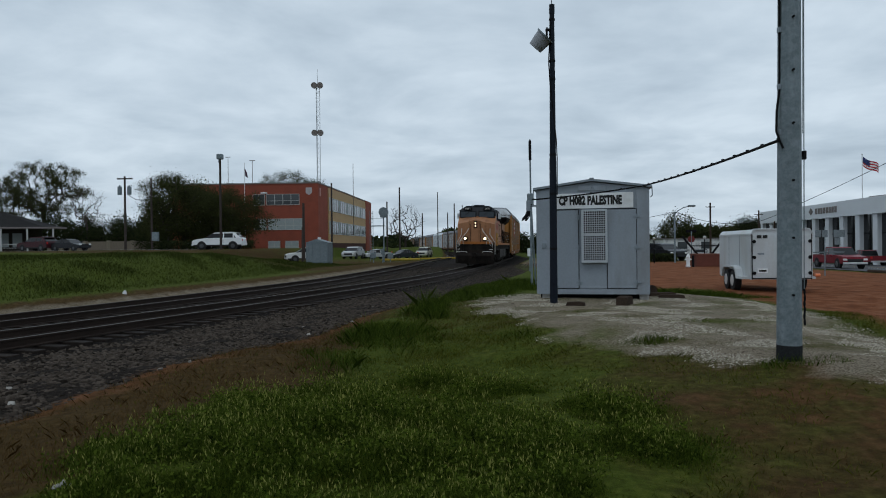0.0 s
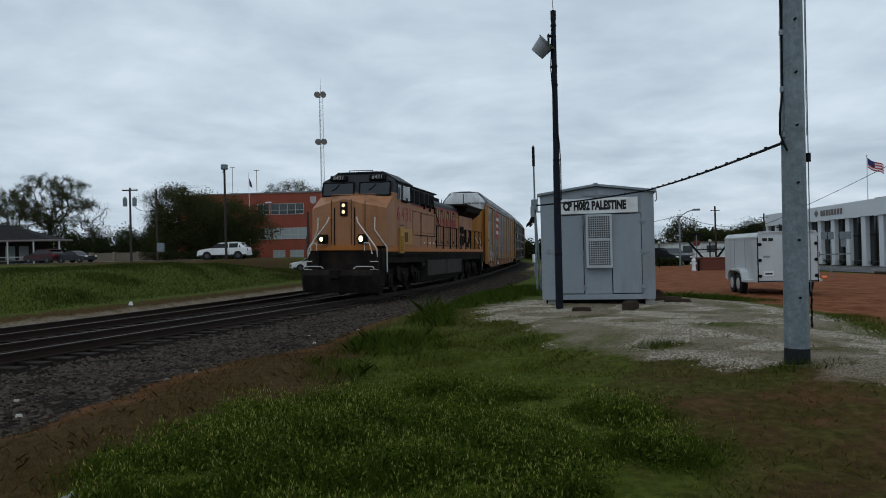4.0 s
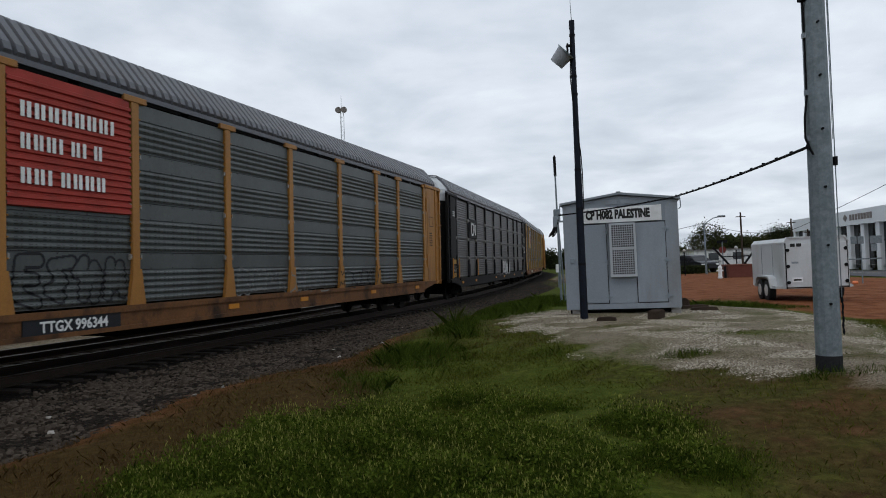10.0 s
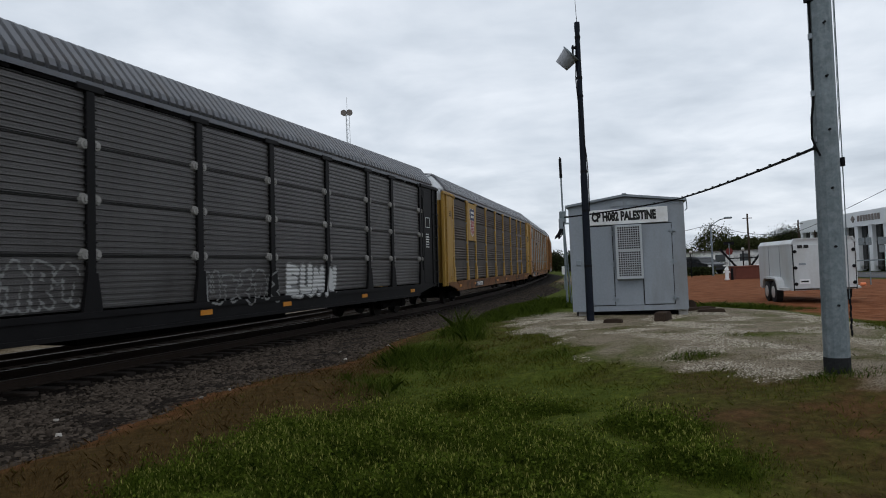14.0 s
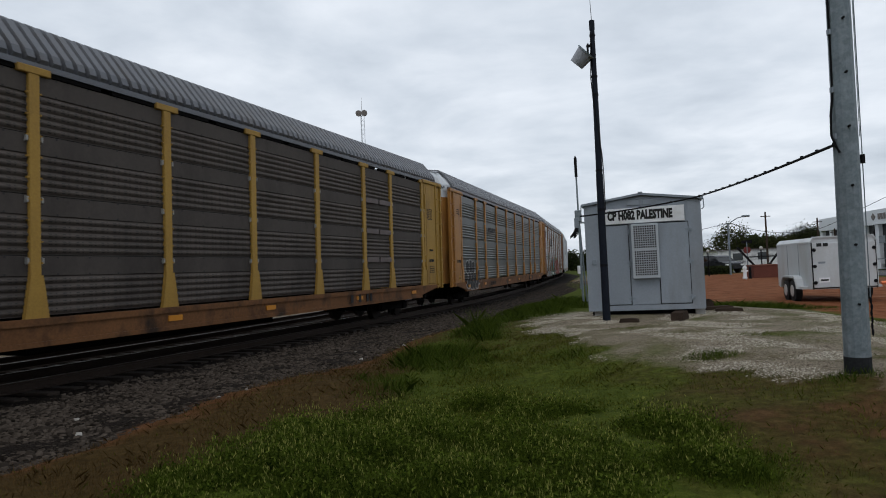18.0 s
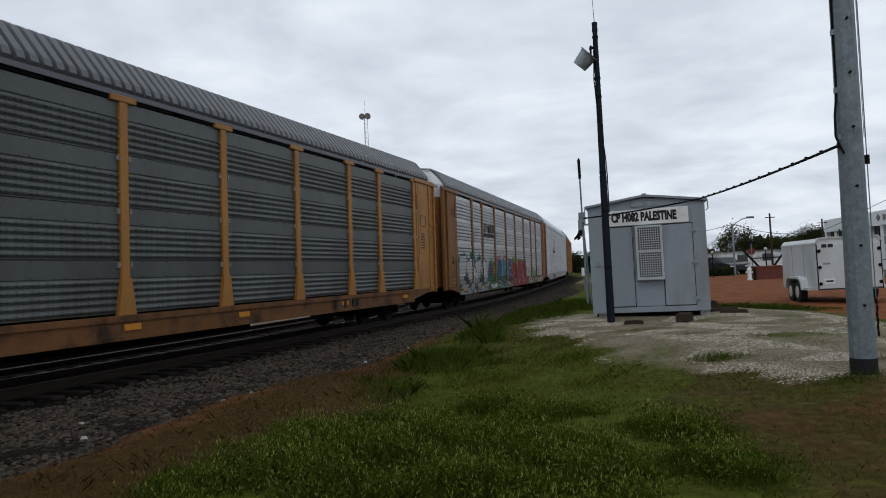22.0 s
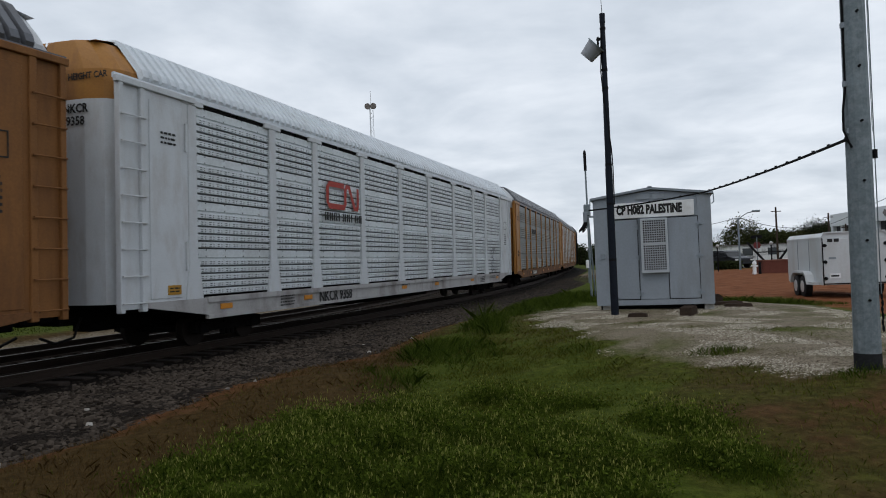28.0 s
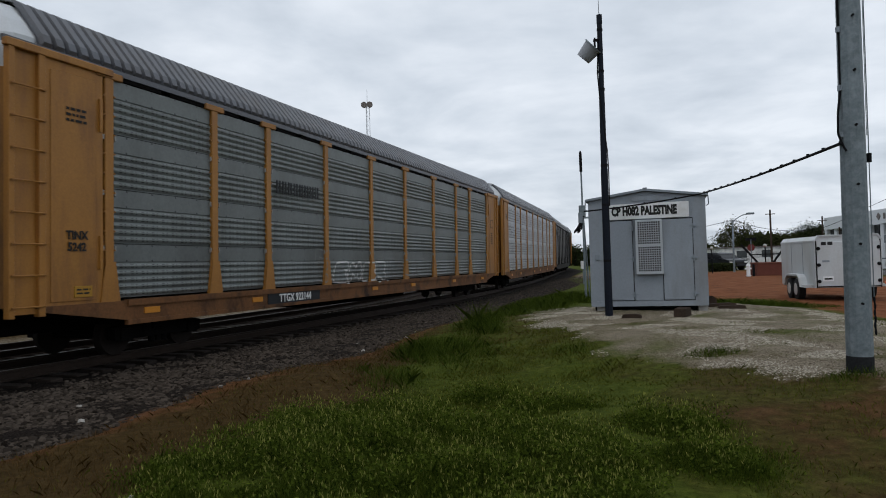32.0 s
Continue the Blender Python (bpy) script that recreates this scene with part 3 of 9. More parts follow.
def roof_mesh():
    """Ribbed steel roof: an arch with ribs across it."""
    cross = [(1.50, EAVE + 0.02), (1.495, 5.05), (1.45, 5.18), (1.03, 5.71), (0.88, 5.79), (0.3, 5.85)]
    cross = cross + [(-y, z) for y, z in cross[::-1]]
    xs = [0.3 + 0.236 * k + d for k in range(112) for d in (0.0, 0.045, 0.07, 0.211)]
    vs = []
    for i, x in enumerate(xs):
        d = 0.06 if i % 4 >= 2 else 0.0
        vs += [(x - CAR_L / 2, y * (1 + (d / 1.5 if z > EAVE + 0.05 else 0)), z + (d if z > EAVE + 0.05 else 0)) for y, z in cross]
    k = len(cross)
    fs = [(i * k + j, (i + 1) * k + j, (i + 1) * k + j + 1, i * k + j + 1) for i in range(len(xs) - 1) for j in range(k - 1)]
    return Geo().add(vs, fs).mesh("roof")


def post_geo(w):
    """An upright post of half width w with a flared foot and a wide head."""
    g = Geo()
    g.box(-w, w, -0.055, 0.02, SILL_T, EAVE - 0.06, 0.012)
    g.prism([(-w - 0.13, SILL_B + 0.32), (w + 0.13, SILL_B + 0.32), (w + 0.11, SILL_B + 0.46), (w + 0.012, 1.72), (-w - 0.012, 1.72), (-w - 0.11, SILL_B + 0.46)], -0.075, 0.0)
    g.box(-w - 0.2, w + 0.2, -0.068, 0.02, EAVE - 0.13, EAVE - 0.01, 0.012)
    for x in (-w - 0.02, w + 0.02):
        for z in np.arange(1.9, 4.7, 0.33):
            g.box(x - 0.014, x + 0.014, -0.05, 0.0, float(z), float(z) + 0.028)
    return g


def bogie_geo():
    g = Geo()
    for y in (-0.98, 0.98):
        g.prism([(-1.15, 0.30), (1.15, 0.30), (1.15, 0.52), (0.55, 0.62), (0.35, 0.72), (-0.35, 0.72), (-0.55, 0.62), (-1.15, 0.52)], y - 0.09, y + 0.09)
        for x in (-0.16, 0.0, 0.16):
            g.cyl((x, y, 0.18), (x, y, 0.5), 0.06, n=8)
        for x in (-0.89, 0.89):
            g.box(x - 0.15, x + 0.15, y - 0.13, y + 0.13, 0.27, 0.5, 0.02)
    g.box(-0.25, 0.25, -1.1, 1.1, 0.45, 0.68)
    for x in (-0.89, 0.89):
        g.cyl((x, -0.8, 0.36), (x, 0.8, 0.36), 0.08, n=10)
    return g


def wheel_geo():
    g = Geo()
    g.cyl((0, -0.065, 0), (0, 0.065, 0), 0.355, 0.36, 24)
    g.cyl((0, -0.07, 0), (0, -0.045, 0), 0.26, 0.10, 16)
    g.cyl((0, 0.065, 0), (0, 0.085, 0), 0.385, 0.385, 24)
    return g


RACK = {}


def rack_meshes():
    RACK["roof"] = roof_mesh()
    RACK["post"] = post_geo(0.095).mesh("post")
    RACK["wide_post"] = post_geo(0.13).mesh("post")
    RACK["clip_z"] = [SCREEN_Z0 + k * BAND - 0.09 for k in (1, 2, 3)]
    RACK["clamp"] = Geo().cyl((0, 0.03, 0), (0, -0.05, 0), 0.115, 0.085, 12).box(-0.03, 0.03, -0.075, -0.04, -0.05, 0.05, 0.01).mesh("post_clamp")
    # near-black strips stand in for the shade in the gap under the eave
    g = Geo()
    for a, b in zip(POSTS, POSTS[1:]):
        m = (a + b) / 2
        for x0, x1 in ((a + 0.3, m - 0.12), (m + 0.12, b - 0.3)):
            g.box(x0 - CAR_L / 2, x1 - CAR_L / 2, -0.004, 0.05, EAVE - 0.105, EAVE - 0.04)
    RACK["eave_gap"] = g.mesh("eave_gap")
    RACK["clip"] = Geo().add([(-0.035, 0, -0.09), (0.035, 0, -0.09), (0.035, 0, 0.09), (-0.035, 0, 0.09), (-0.03, -0.06, -0.07), (0.03, -0.06, -0.07), (0.03, -0.06, 0.07), (-0.03, -0.06, 0.07)],
                             [(4, 5, 6, 7), (0, 1, 5, 4), (1, 2, 6, 5), (2, 3, 7, 6), (3, 0, 4, 7)]).mesh("post_clip")
    h = CAR_L / 2
    g = Geo().box(-h - 0.3, h + 0.3, -0.03, 0.03, EAVE - 0.035, EAVE + 0.06)
    RACK["eave"] = g.mesh("eave_rail")
    RACK["bogie"] = bogie_geo().mesh("bogie")
    RACK["wheel"] = wheel_geo().mesh("wheel", True)
    for a, b in zip(POSTS, POSTS[1:]):
        w = round(b - a, 2)
        for style in SCREENS:
            if (w, style) not in RACK:
                RACK[w, style] = screen_mesh(w, style)
    # end side plate, with a recessed centre
    g = Geo()
    g.box(0.62, 1.75, -0.03, 0.03, SILL_T - 0.02, EAVE - 0.1)
    g.box(0.72, 1.60, -0.045, -0.028, SILL_T + 0.05, EAVE - 0.25, 0.01)
    for z in (1.6, 3.9):
        g.box(1.66, 1.72, -0.07, -0.02, z, z + 0.55)
    RACK["plate"] = g.mesh("end_plate")
    g = Geo()
    g.box(0.0, 0.1, -0.07, 0.05, SILL_B + 0.25, EAVE - 0.02, 0.01)
    g.box(0.5, 0.62, -0.07, 0.05, SILL_B + 0.25, EAVE - 0.02, 0.01)
    g.box(0.1, 0.5, 0.0, 0.03, SILL_B + 0.3, EAVE - 0.1)
    RACK["stile"] = g.mesh("ladder_frame")
    RACK["rung"] = Geo().cyl((0.03, -0.1, 0), (0.58, -0.1, 0), 0.014, n=6).box(0.02, 0.05, -0.11, -0.05, -0.015, 0.015).box(0.56, 0.59, -0.11, -0.05, -0.015, 0.015).mesh("rung")
    g = Geo()
    g.box(-0.05, 1.95, -0.085, 0.02, EAVE - 0.1, EAVE + 0.02, 0.012)
    RACK["header"] = g.mesh("header_beam")
    # sill of the flat car, tapered at the ends
    g = Geo()
    h = CAR_L / 2
    g.prism([(-h + 0.4, SILL_B + 0.3), (-h + 2.1, SILL_B + 0.05), (-h + 2.6, SILL_B - 0.02), (h - 2.6, SILL_B - 0.02), (h - 2.1, SILL_B + 0.05), (h - 0.4, SILL_B + 0.3), (h - 0.2, SILL_T),
             (-h + 0.2, SILL_T)], -0.06, 0.03)
    g.box(-h + 2.0, h - 2.0, -0.10, 0.0, SILL_T - 0.09, SILL_T + 0.02)
    g.box(-h + 2.0, h - 2.0, -0.09, 0.0, SILL_B - 0.02, SILL_B + 0.06)
    RACK["sill"] = g.mesh("side_sill")
    # end doors, rounded at the corners, meeting in the middle
    g = Geo()
    out = [(-1.46, 0.62), (-1.40, 0.25), (-1.22, 0.03), (-0.9, -0.08), (-0.03, -0.12)]
    z0, z1 = SILL_T, EAVE - 0.35
    for sgn in (1, -1):
        pts = [(x, y * sgn) for y, x in out]
        vs = [(x, y, z) for z in (z0, (z0 + z1) * 0.52, (z0 + z1) * 0.52 + 0.03, z1) for x, y in pts]
        k = len(pts)
        g.add(vs, [(r * k + i, r * k + i + 1, (r + 1) * k + i + 1, (r + 1) * k + i) for r in range(3) for i in range(k - 1)])
    RACK["end_door"] = g.mesh("end_door")
    g = Geo()
    for sgn in (1, -1):
        pts = [(x, y * sgn) for y, x in out]
        vs = []
        for z, sh in ((z1, 1.0), (EAVE + 0.18, 0.99), (5.42, 0.86), (5.72, 0.66)):
            vs += [(x + (1 - sh) * 0.25, y * sh, z) for x, y in pts]
        k = len(pts)
        g.add(vs, [(r * k + i, r * k + i + 1, (r + 1) * k + i + 1, (r + 1) * k + i) for r in range(3) for i in range(k - 1)])
    vs = [(0.08, 0.99, 5.70), (0.08, -0.99, 5.70), (0.75, -0.9, 5.83), (0.75, 0.9, 5.83)]
    g.add(vs, [(0, 1, 2, 3)])
    RACK["end_cap"] = g.mesh("end_cap")
    g = Geo()
    g.box(-h + 0.9, h - 0.9, -1.35, 1.35, 0.82, 0.95)
    g.box(-h + 0.4, h - 0.4, -0.22, 0.22, 0.5, 0.85)
    for x in np.arange(-h + 2, h - 1, 2.1):
        g.box(x - 0.05, x + 0.05, -1.35, 1.35, 0.62, 0.85)
    g.box(-3.6, 3.6, -0.5, 0.5, 0.38, 0.6)
    RACK["underframe"] = g.mesh("underframe")
    g = Geo()
    g.box(-0.75, 0.05, -0.09, 0.09, 0.72, 0.98, 0.03)
    g.box(-0.95, -0.7, -0.14, 0.10, 0.70, 1.0, 0.04)
    g.box(-0.3, 0.9, -0.25, 0.25, 0.66, 1.04, 0.02)
    RACK["coupler"] = g.mesh("coupler")
    g = Geo()
    g.tube([(0.05, 0, 0.8), (-0.1, 0, 0.45), (-0.45, 0.05, 0.38), (-0.72, 0.08, 0.5)], 0.025)
    RACK["hose"] = g.mesh("air_hose")


rack_meshes()


def rack_car(label, frame_m, screen_m, roof_m, cap_m, sill_m=None, post_m=None, door_m=None, wide=False, clips=True):
    """One rack car; returns its root. Its origin is the car's middle at rail height, x towards its rear, the near side at -y."""
    root = thing("auto_rack_car", label, "rail car", group="rack cars of the train")
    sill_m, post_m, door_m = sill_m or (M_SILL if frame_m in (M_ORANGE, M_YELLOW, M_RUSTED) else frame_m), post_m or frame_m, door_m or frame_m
    h = CAR_L / 2
    style = SCREEN_STYLE.get(screen_m.name, "broad")
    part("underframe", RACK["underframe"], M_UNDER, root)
    part("roof", RACK["roof"], roof_m, root)
    flip = pose(0, 0, 0, 0, 0, 180)
    for turn in (pose(0, 0, 0), flip):
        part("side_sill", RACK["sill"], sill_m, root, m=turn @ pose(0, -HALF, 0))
        for i, (a, b) in enumerate(zip(POSTS, POSTS[1:])):
            part("side_screen", RACK[round(b - a, 2), style], screen_m, root, m=turn @ pose(a - h, -HALF + 0.05, 0))
        for p in POSTS:
            part("side_post", RACK["wide_post" if wide else "post"], post_m, root, m=turn @ pose(p - h, -HALF + 0.02, 0))
            if turn is not flip and clips:
                for z in RACK["clip_z"]:
                    for x in (-0.13, 0.13):
                        if style == "fine":
                            part("post_clamp", RACK["clamp"], M_SPRAYCLIP, root, m=pose(p - h + x, -HALF + 0.02, z + 0.09))
                        else:
                            part("post_clip", RACK["clip"], M_SPRAYCLIP, root, m=pose(p - h + x, -HALF + 0.02, z) @ Matrix.Diagonal((0.6, 0.8, 0.6, 1)))
        # dark strip added as the shade under the eave
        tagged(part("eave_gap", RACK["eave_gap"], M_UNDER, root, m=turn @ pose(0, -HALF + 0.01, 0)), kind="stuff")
        part("eave_rail", RACK["eave"], roof_m, root, m=turn @ pose(0, -HALF + 0.01, 0))
        part("end_door", RACK["end_door"], door_m, root, m=turn @ pose(-h - EXT, 0, 0))
        part("end_cap", RACK["end_cap"], cap_m, root, m=turn @ pose(-h - EXT, 0, 0))
        part("coupler", RACK["coupler"], M_UNDER, root, m=turn @ pose(-h, 0, 0))
        part("air_hose", RACK["hose"], M_BLACKPAINT, root, m=turn @ pose(-h, -0.35, 0))
        for side in (1, -1):
            k = turn @ (pose(-h - EXT, -HALF, 0) if side > 0 else pose(-h - EXT, HALF, 0) @ Matrix.Diagonal((1, -1, 1, 1)))
            part("end_plate", RACK["plate"], frame_m, root, m=k)
            lad = part("ladder", RACK["stile"], frame_m, root, m=k)
            part("header_beam", RACK["header"], frame_m, root, m=k)
            if side > 0 or turn is flip:
                for z in np.arange(1.05, 4.75, 0.47):
                    part("rung", RACK["rung"], frame_m, lad, m=pose(0, 0, float(z)))
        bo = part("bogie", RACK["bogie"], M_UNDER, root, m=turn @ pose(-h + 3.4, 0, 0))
        for x in (-0.89, 0.89):
            for y, r in ((-0.75, 180), (0.75, 0)):
                part("wheel", RACK["wheel"], M_STEELWHEEL, bo, m=pose(x, y, 0.36, 0, 0, r + 180))
    return root


CARS = [
    rack_car("yellow-ended rack car with grey screens and a red panel", M_ORANGE, M_SCREEN_SLATE, M_ROOF, M_WHITEPAINT),
    rack_car("black-framed rack car with dull grey screens and scrawled paint", M_BLACKPAINT, M_SCREEN_DARK, M_ROOF, M_WHITEPAINT),
    rack_car("bright yellow rack car with brown dusty screens and a shield", M_YELLOW, M_SCREEN_BROWN, M_ROOF, M_WHITEPAINT),
    rack_car("orange rack car with grey screens and black bubble paint", M_ORANGE, M_SCREEN_SLATE, M_ROOF, M_WHITEPAINT),
    rack_car("orange rack car with pale screens under bright spray paint", M_RUSTED, M_SCREEN_BRIGHT, M_ROOF, M_WHITEPAINT, wide=True, clips=False),
    rack_car("white rack car with white screens and red letters", M_WHITEPAINT, M_SCREEN_WHITE, M_ROOFWHITE, M_ORANGE, M_SHADEDGRIMYWHITE, wide=True, clips=False),
    rack_car("yellow rack car with grey screens and pale scrawls", M_ORANGE, M_SCREEN_GREY, M_ROOF, M_WHITEPAINT),
    rack_car("orange-framed rack car with pale grey screens", M_ORANGE, M_SCREEN_BRIGHT, M_ROOF, M_WHITEPAINT),
    rack_car("black rack car with dark grey screens", M_BLACKPAINT, M_SCREEN_DARK, M_ROOF, M_BLACKPAINT, clips=False),
    rack_car("plain yellow rack car with grey screens at the train's end", M_ORANGE, M_SCREEN_GREY, M_ROOF, M_WHITEPAINT, clips=False),
]

# ---- locomotive: x towards its rear, near side at -y, origin at the middle on the rail ----
LOCO_L = 22.3
M_LOCO_Y = mat("loco_yellow", (0.31, 0.145, 0.068), 0.55, 0, 0.2, 0.9, 25, 0.06, (0.13, 0.058, 0.03), 0.65, 1.6, streak=5)
M_LOCO_G = mat("loco_grey", (0.026, 0.029, 0.035), 0.6, 0, 0.25, 1.2, 25, 0.08, (0.02, 0.018, 0.016), 0.6, 1.5, spec=0.15)
M_LOCO_DK = mat("loco_dark_grey", (0.0125, 0.0105, 0.0092), 0.85, 0, 0.4, 2, 30, 0.15, (0.035, 0.026, 0.02), 0.6, 1.8, spec=0.06)
M_STRIPE = mat("loco_stripe", (0.38, 0.13, 0.022), 0.5, 0, 0.15, 2, 25, 0.05, (0.2, 0.08, 0.03), 0.4, 2)
M_LOUVRE = mat("louvre_yellow", (0.36, 0.19, 0.025), 0.5, 0, 0.12)
M_RED = mat("letter_red", (0.27, 0.032, 0.028), 0.55, 0, 0.12)
M_SILVER = mat("handrail_silver", (0.62, 0.6, 0.55), 0.4, 0.3, 0.15)
M_GRILLE = mat("dark_grille", (0.007, 0.007, 0.008), 0.85, 0, 0.3, spec=0.06)
M_PANE = glass("dark_cab_glass")
M_SCREENPANE = glass("windscreen_glass", (0.012, 0.018, 0.024), 0.05)
M_SCREENPANE.node_tree.nodes["Principled BSDF"].inputs["Specular IOR Level"].default_value = 0.45
M_BEAM = glow("headlight_glow", (1.0, 0.78, 0.46), 5.0)
M_DIMBEAM = glow("dim_headlight_glow", (1.0, 0.62, 0.38), 1.3)
M_TANK = mat("fuel_tank", (0.030, 0.026, 0.023), 0.7, 0, 0.35, 1.5, 20, 0.1, (0.055, 0.043, 0.034), 0.6, 1.4, streak=4, spec=0.12)
LOCO = thing("locomotive", "yellow and grey diesel locomotive with lit headlights", "locomotive")


def flat_on_side(name, me, material, parent, x, z, y, label=""):
    """A lettering mesh set upright on a side that faces -y."""
    return part(name, me, material, parent, label, m=pose(x, y, z, 90, 0, 0))


def build_loco():
    # frame and walkways
    fr = part("underframe", Geo().box(-10.3, 10.3, -1.42, 1.42, 1.25, 1.55).box(-9.9, 10.3, -1.5, 1.5, 1.55, 1.69).box(-9.6, 9.6, -0.55, 0.55, 0.28, 1.25), M_LOCO_DK, LOCO)
    for x in (-10.4, 9.7):
        part("end_beam", Geo().box(x, x + 0.7, -1.5, 1.5, 1.0, 1.72, 0.02), M_LOCO_DK, LOCO)
    g = Geo()
    for y in (-1.515, 1.485):
        g.box(-2.3, 10.2, y, y + 0.03, 1.69, 1.83)
    g.box(10.3, 10.42, -1.45, 1.45, 1.72, 1.86)
    part("sill_stripe", g, M_STRIPE, LOCO, "orange stripe along the walkway")
    g = Geo()
    for y in (-1.535, 1.505):
        g.box(-9.9, -2.3, y, y + 0.03, 1.69, 1.88)
    g.box(-10.46, -10.36, -1.3, 1.3, 1.74, 1.92)
    part("cab_stripe", g, M_STRIPE, LOCO, "orange stripe under the cab")
    # nose and cab
    g = Geo()
    plan = [(-9.9, -1.52, 3.30), (-10.38, -0.72, 3.45), (-10.38, 0.0, 3.62), (-10.38, 0.72, 3.45), (-9.9, 1.52, 3.30)]
    back = [(-9.07, -1.52, 3.80), (-9.13, -0.72, 3.84), (-9.17, 0.0, 3.86), (-9.13, 0.72, 3.84), (-9.07, 1.52, 3.80)]
    vs = [(x, y, 1.9) for x, y, _ in plan] + plan + back + [(-9.07, -1.52, 1.9), (-9.07, 1.52, 1.9)]
    fs = [(i, i + 1, i + 6, i + 5) for i in range(4)] + [(i + 5, i + 6, i + 11, i + 10) for i in range(4)] + [(0, 5, 10, 15), (4, 16, 14, 9)]
    part("nose", g.add(vs, fs), M_LOCO_Y, LOCO, "sloping yellow nose")
    g = Geo()
    g.box(-9.07, -6.62, -1.52, 1.52, 1.88, 3.95)
    cab = part("cab", g, M_LOCO_Y, LOCO, "wide yellow cab with red figures on its side")
    g = Geo()
    prof = [(-1.52, 3.95), (1.52, 3.95), (1.5, 4.42), (0.95, 4.74), (-0.95, 4.74), (-1.5, 4.42)]
    n = len(prof)
    xf = [-9.07, -9.07, -8.85, -8.63, -8.63, -8.85]
    vs = [(xf[i], *p) for i, p in enumerate(prof)] + [(-6.62, *p) for p in prof]
    g.add(vs, [tuple(range(n)), tuple(range(2 * n - 1, n - 1, -1))] + [(i, (i + 1) % n, (i + 1) % n + n, i + n) for i in range(n)])
    part("cab_top", g, M_LOCO_G, LOCO, "grey upper cab")
    g = Geo()
    for s in (-1, 1):
        g.prism([(s * 0.93, 4.76), (s * 1.58, 4.39), (s * 1.58, 4.43), (s * 0.95, 4.8)], -8.6, -6.55, "x")
    g.box(-8.7, -6.6, -0.97, 0.97, 4.74, 4.79, 0.01)
    g.box(-7.9, -7.1, -0.45, 0.45, 4.79, 4.9, 0.03)
    g.tube([(-8.55, -0.5, 4.79), (-8.55, -0.5, 4.86), (-8.55, 0.5, 4.86), (-8.55, 0.5, 4.79)], 0.015)
    part("cab_roof", g, M_LOCO_G, LOCO, "grey roof with low hatches")
    # windscreens, wipers, number boards
    for s in (-1, 1):
        tilt = math.degrees(math.atan2(0.23, 0.48))
        w = part("windscreen", Geo().box(-0.62, 0.62, -0.02, 0.01, -0.24, 0.24, 0.005), M_SCREENPANE, LOCO, m=pose(-9.06, s * 0.77, 4.09, 0, 0, -90 + s * 2) @ pose(0, 0, 0, -10, 0, 0))
        g = Geo()
        for a, b, c, d in ((-0.67, 0.67, 0.24, 0.28), (-0.67, 0.67, -0.28, -0.24), (-0.67, -0.62, -0.26, 0.26), (0.62, 0.67, -0.26, 0.26)):
            g.box(a, b, -0.035, 0.0, c, d)
        part("gasket", g, M_GRILLE, w)
        part("wiper", Geo().tube([(0.05, -0.05, 0.2), (-0.1, -0.05, 0.02), (-0.25, -0.045, -0.05)], 0.012).tube([(0.1, -0.06, 0.25), (0.3, -0.06, 0.24)], 0.015), M_GRILLE, w)
        nb = part("number_board", Geo().box(-0.36, 0.36, -0.06, 0.04, -0.11, 0.11, 0.015), M_GRILLE, LOCO, m=pose(-8.86, s * 0.82, 4.53, 0, 0, -90 + s * 3) @ pose(0, 0, 0, -24, 0, 0))
        part("figures", text_mesh("6431", 0.16, bold=0.003), M_SPRAYCLIP, nb, "white road number", m=pose(0, -0.063, 0, 90, 0, 0))
    # side windows
    for s in (-1, 1):
        g = Geo().box(-8.5, -8.0, s * 1.53 - 0.012, s * 1.53 + 0.012, 3.72, 4.3, 0.01).box(-7.95, -7.3, s * 1.53 - 0.012, s * 1.53 + 0.012, 3.74, 4.3).box(-7.25, -6.72, s * 1.53 - 0.012, s * 1.53 + 0.012, 3.74, 4.3)
        sw = part("side_window", g, M_PANE, LOCO, "dark sliding cab windows")
        g = Geo()
        for x0, x1 in ((-7.98, -7.94), (-7.3, -7.25), (-6.72, -6.68)):
            g.box(x0, x1, s * 1.55 - 0.02, s * 1.55 + 0.02, 3.7, 4.32)
        g.box(-8.0, -6.68, s * 1.55 - 0.02, s * 1.55 + 0.02, 3.69, 3.73)
        part("window_rail", g, M_GRILLE, sw)
        part("mirror", Geo().box(-7.99, -7.93, s * 1.72 - 0.14, s * 1.72 + 0.1, 3.78, 4.22, 0.012), M_WHITEPAINT, LOCO, "white mirror shield")
        part("arm_rest", Geo().box(-8.0, -7.3, s * 1.57 - 0.05, s * 1.57 + 0.05, 3.64, 3.70, 0.015), M_GRILLE, LOCO)
        if s < 0:
            for digit, x in (("6", -8.36), ("4", -7.78), ("3", -7.22), ("1", -6.76)):
                flat_on_side("road_number", text_mesh(digit, 0.56, 0.004, 1.05, bold=0.008), M_RED, cab, x, 3.15, -1.526, "red figure of the road number")
            g = Geo()
            for k in range(14):
                g.box(-8.32 + k * 0.05, -8.285 + k * 0.05, -1.527, -1.519, 2.71, 2.74)
            part("small_lettering", g, M_INK, cab)
    # louvred box and battery doors under the figures
    lv = part("louvre_door", Geo().box(-8.36, -7.8, -1.6, -1.5, 1.62, 2.62, 0.015), M_LOUVRE, LOCO, "bright yellow louvred door")
    g = Geo()
    for k in range(8):
        z = 1.72 + k * 0.07
        g.prism([(-1.6, z), (-1.625, z - 0.02), (-1.625, z + 0.012), (-1.6, z + 0.04)], -8.28, -7.88, "x")
    part("louvre", g, M_LOUVRE, lv)
    g = Geo()
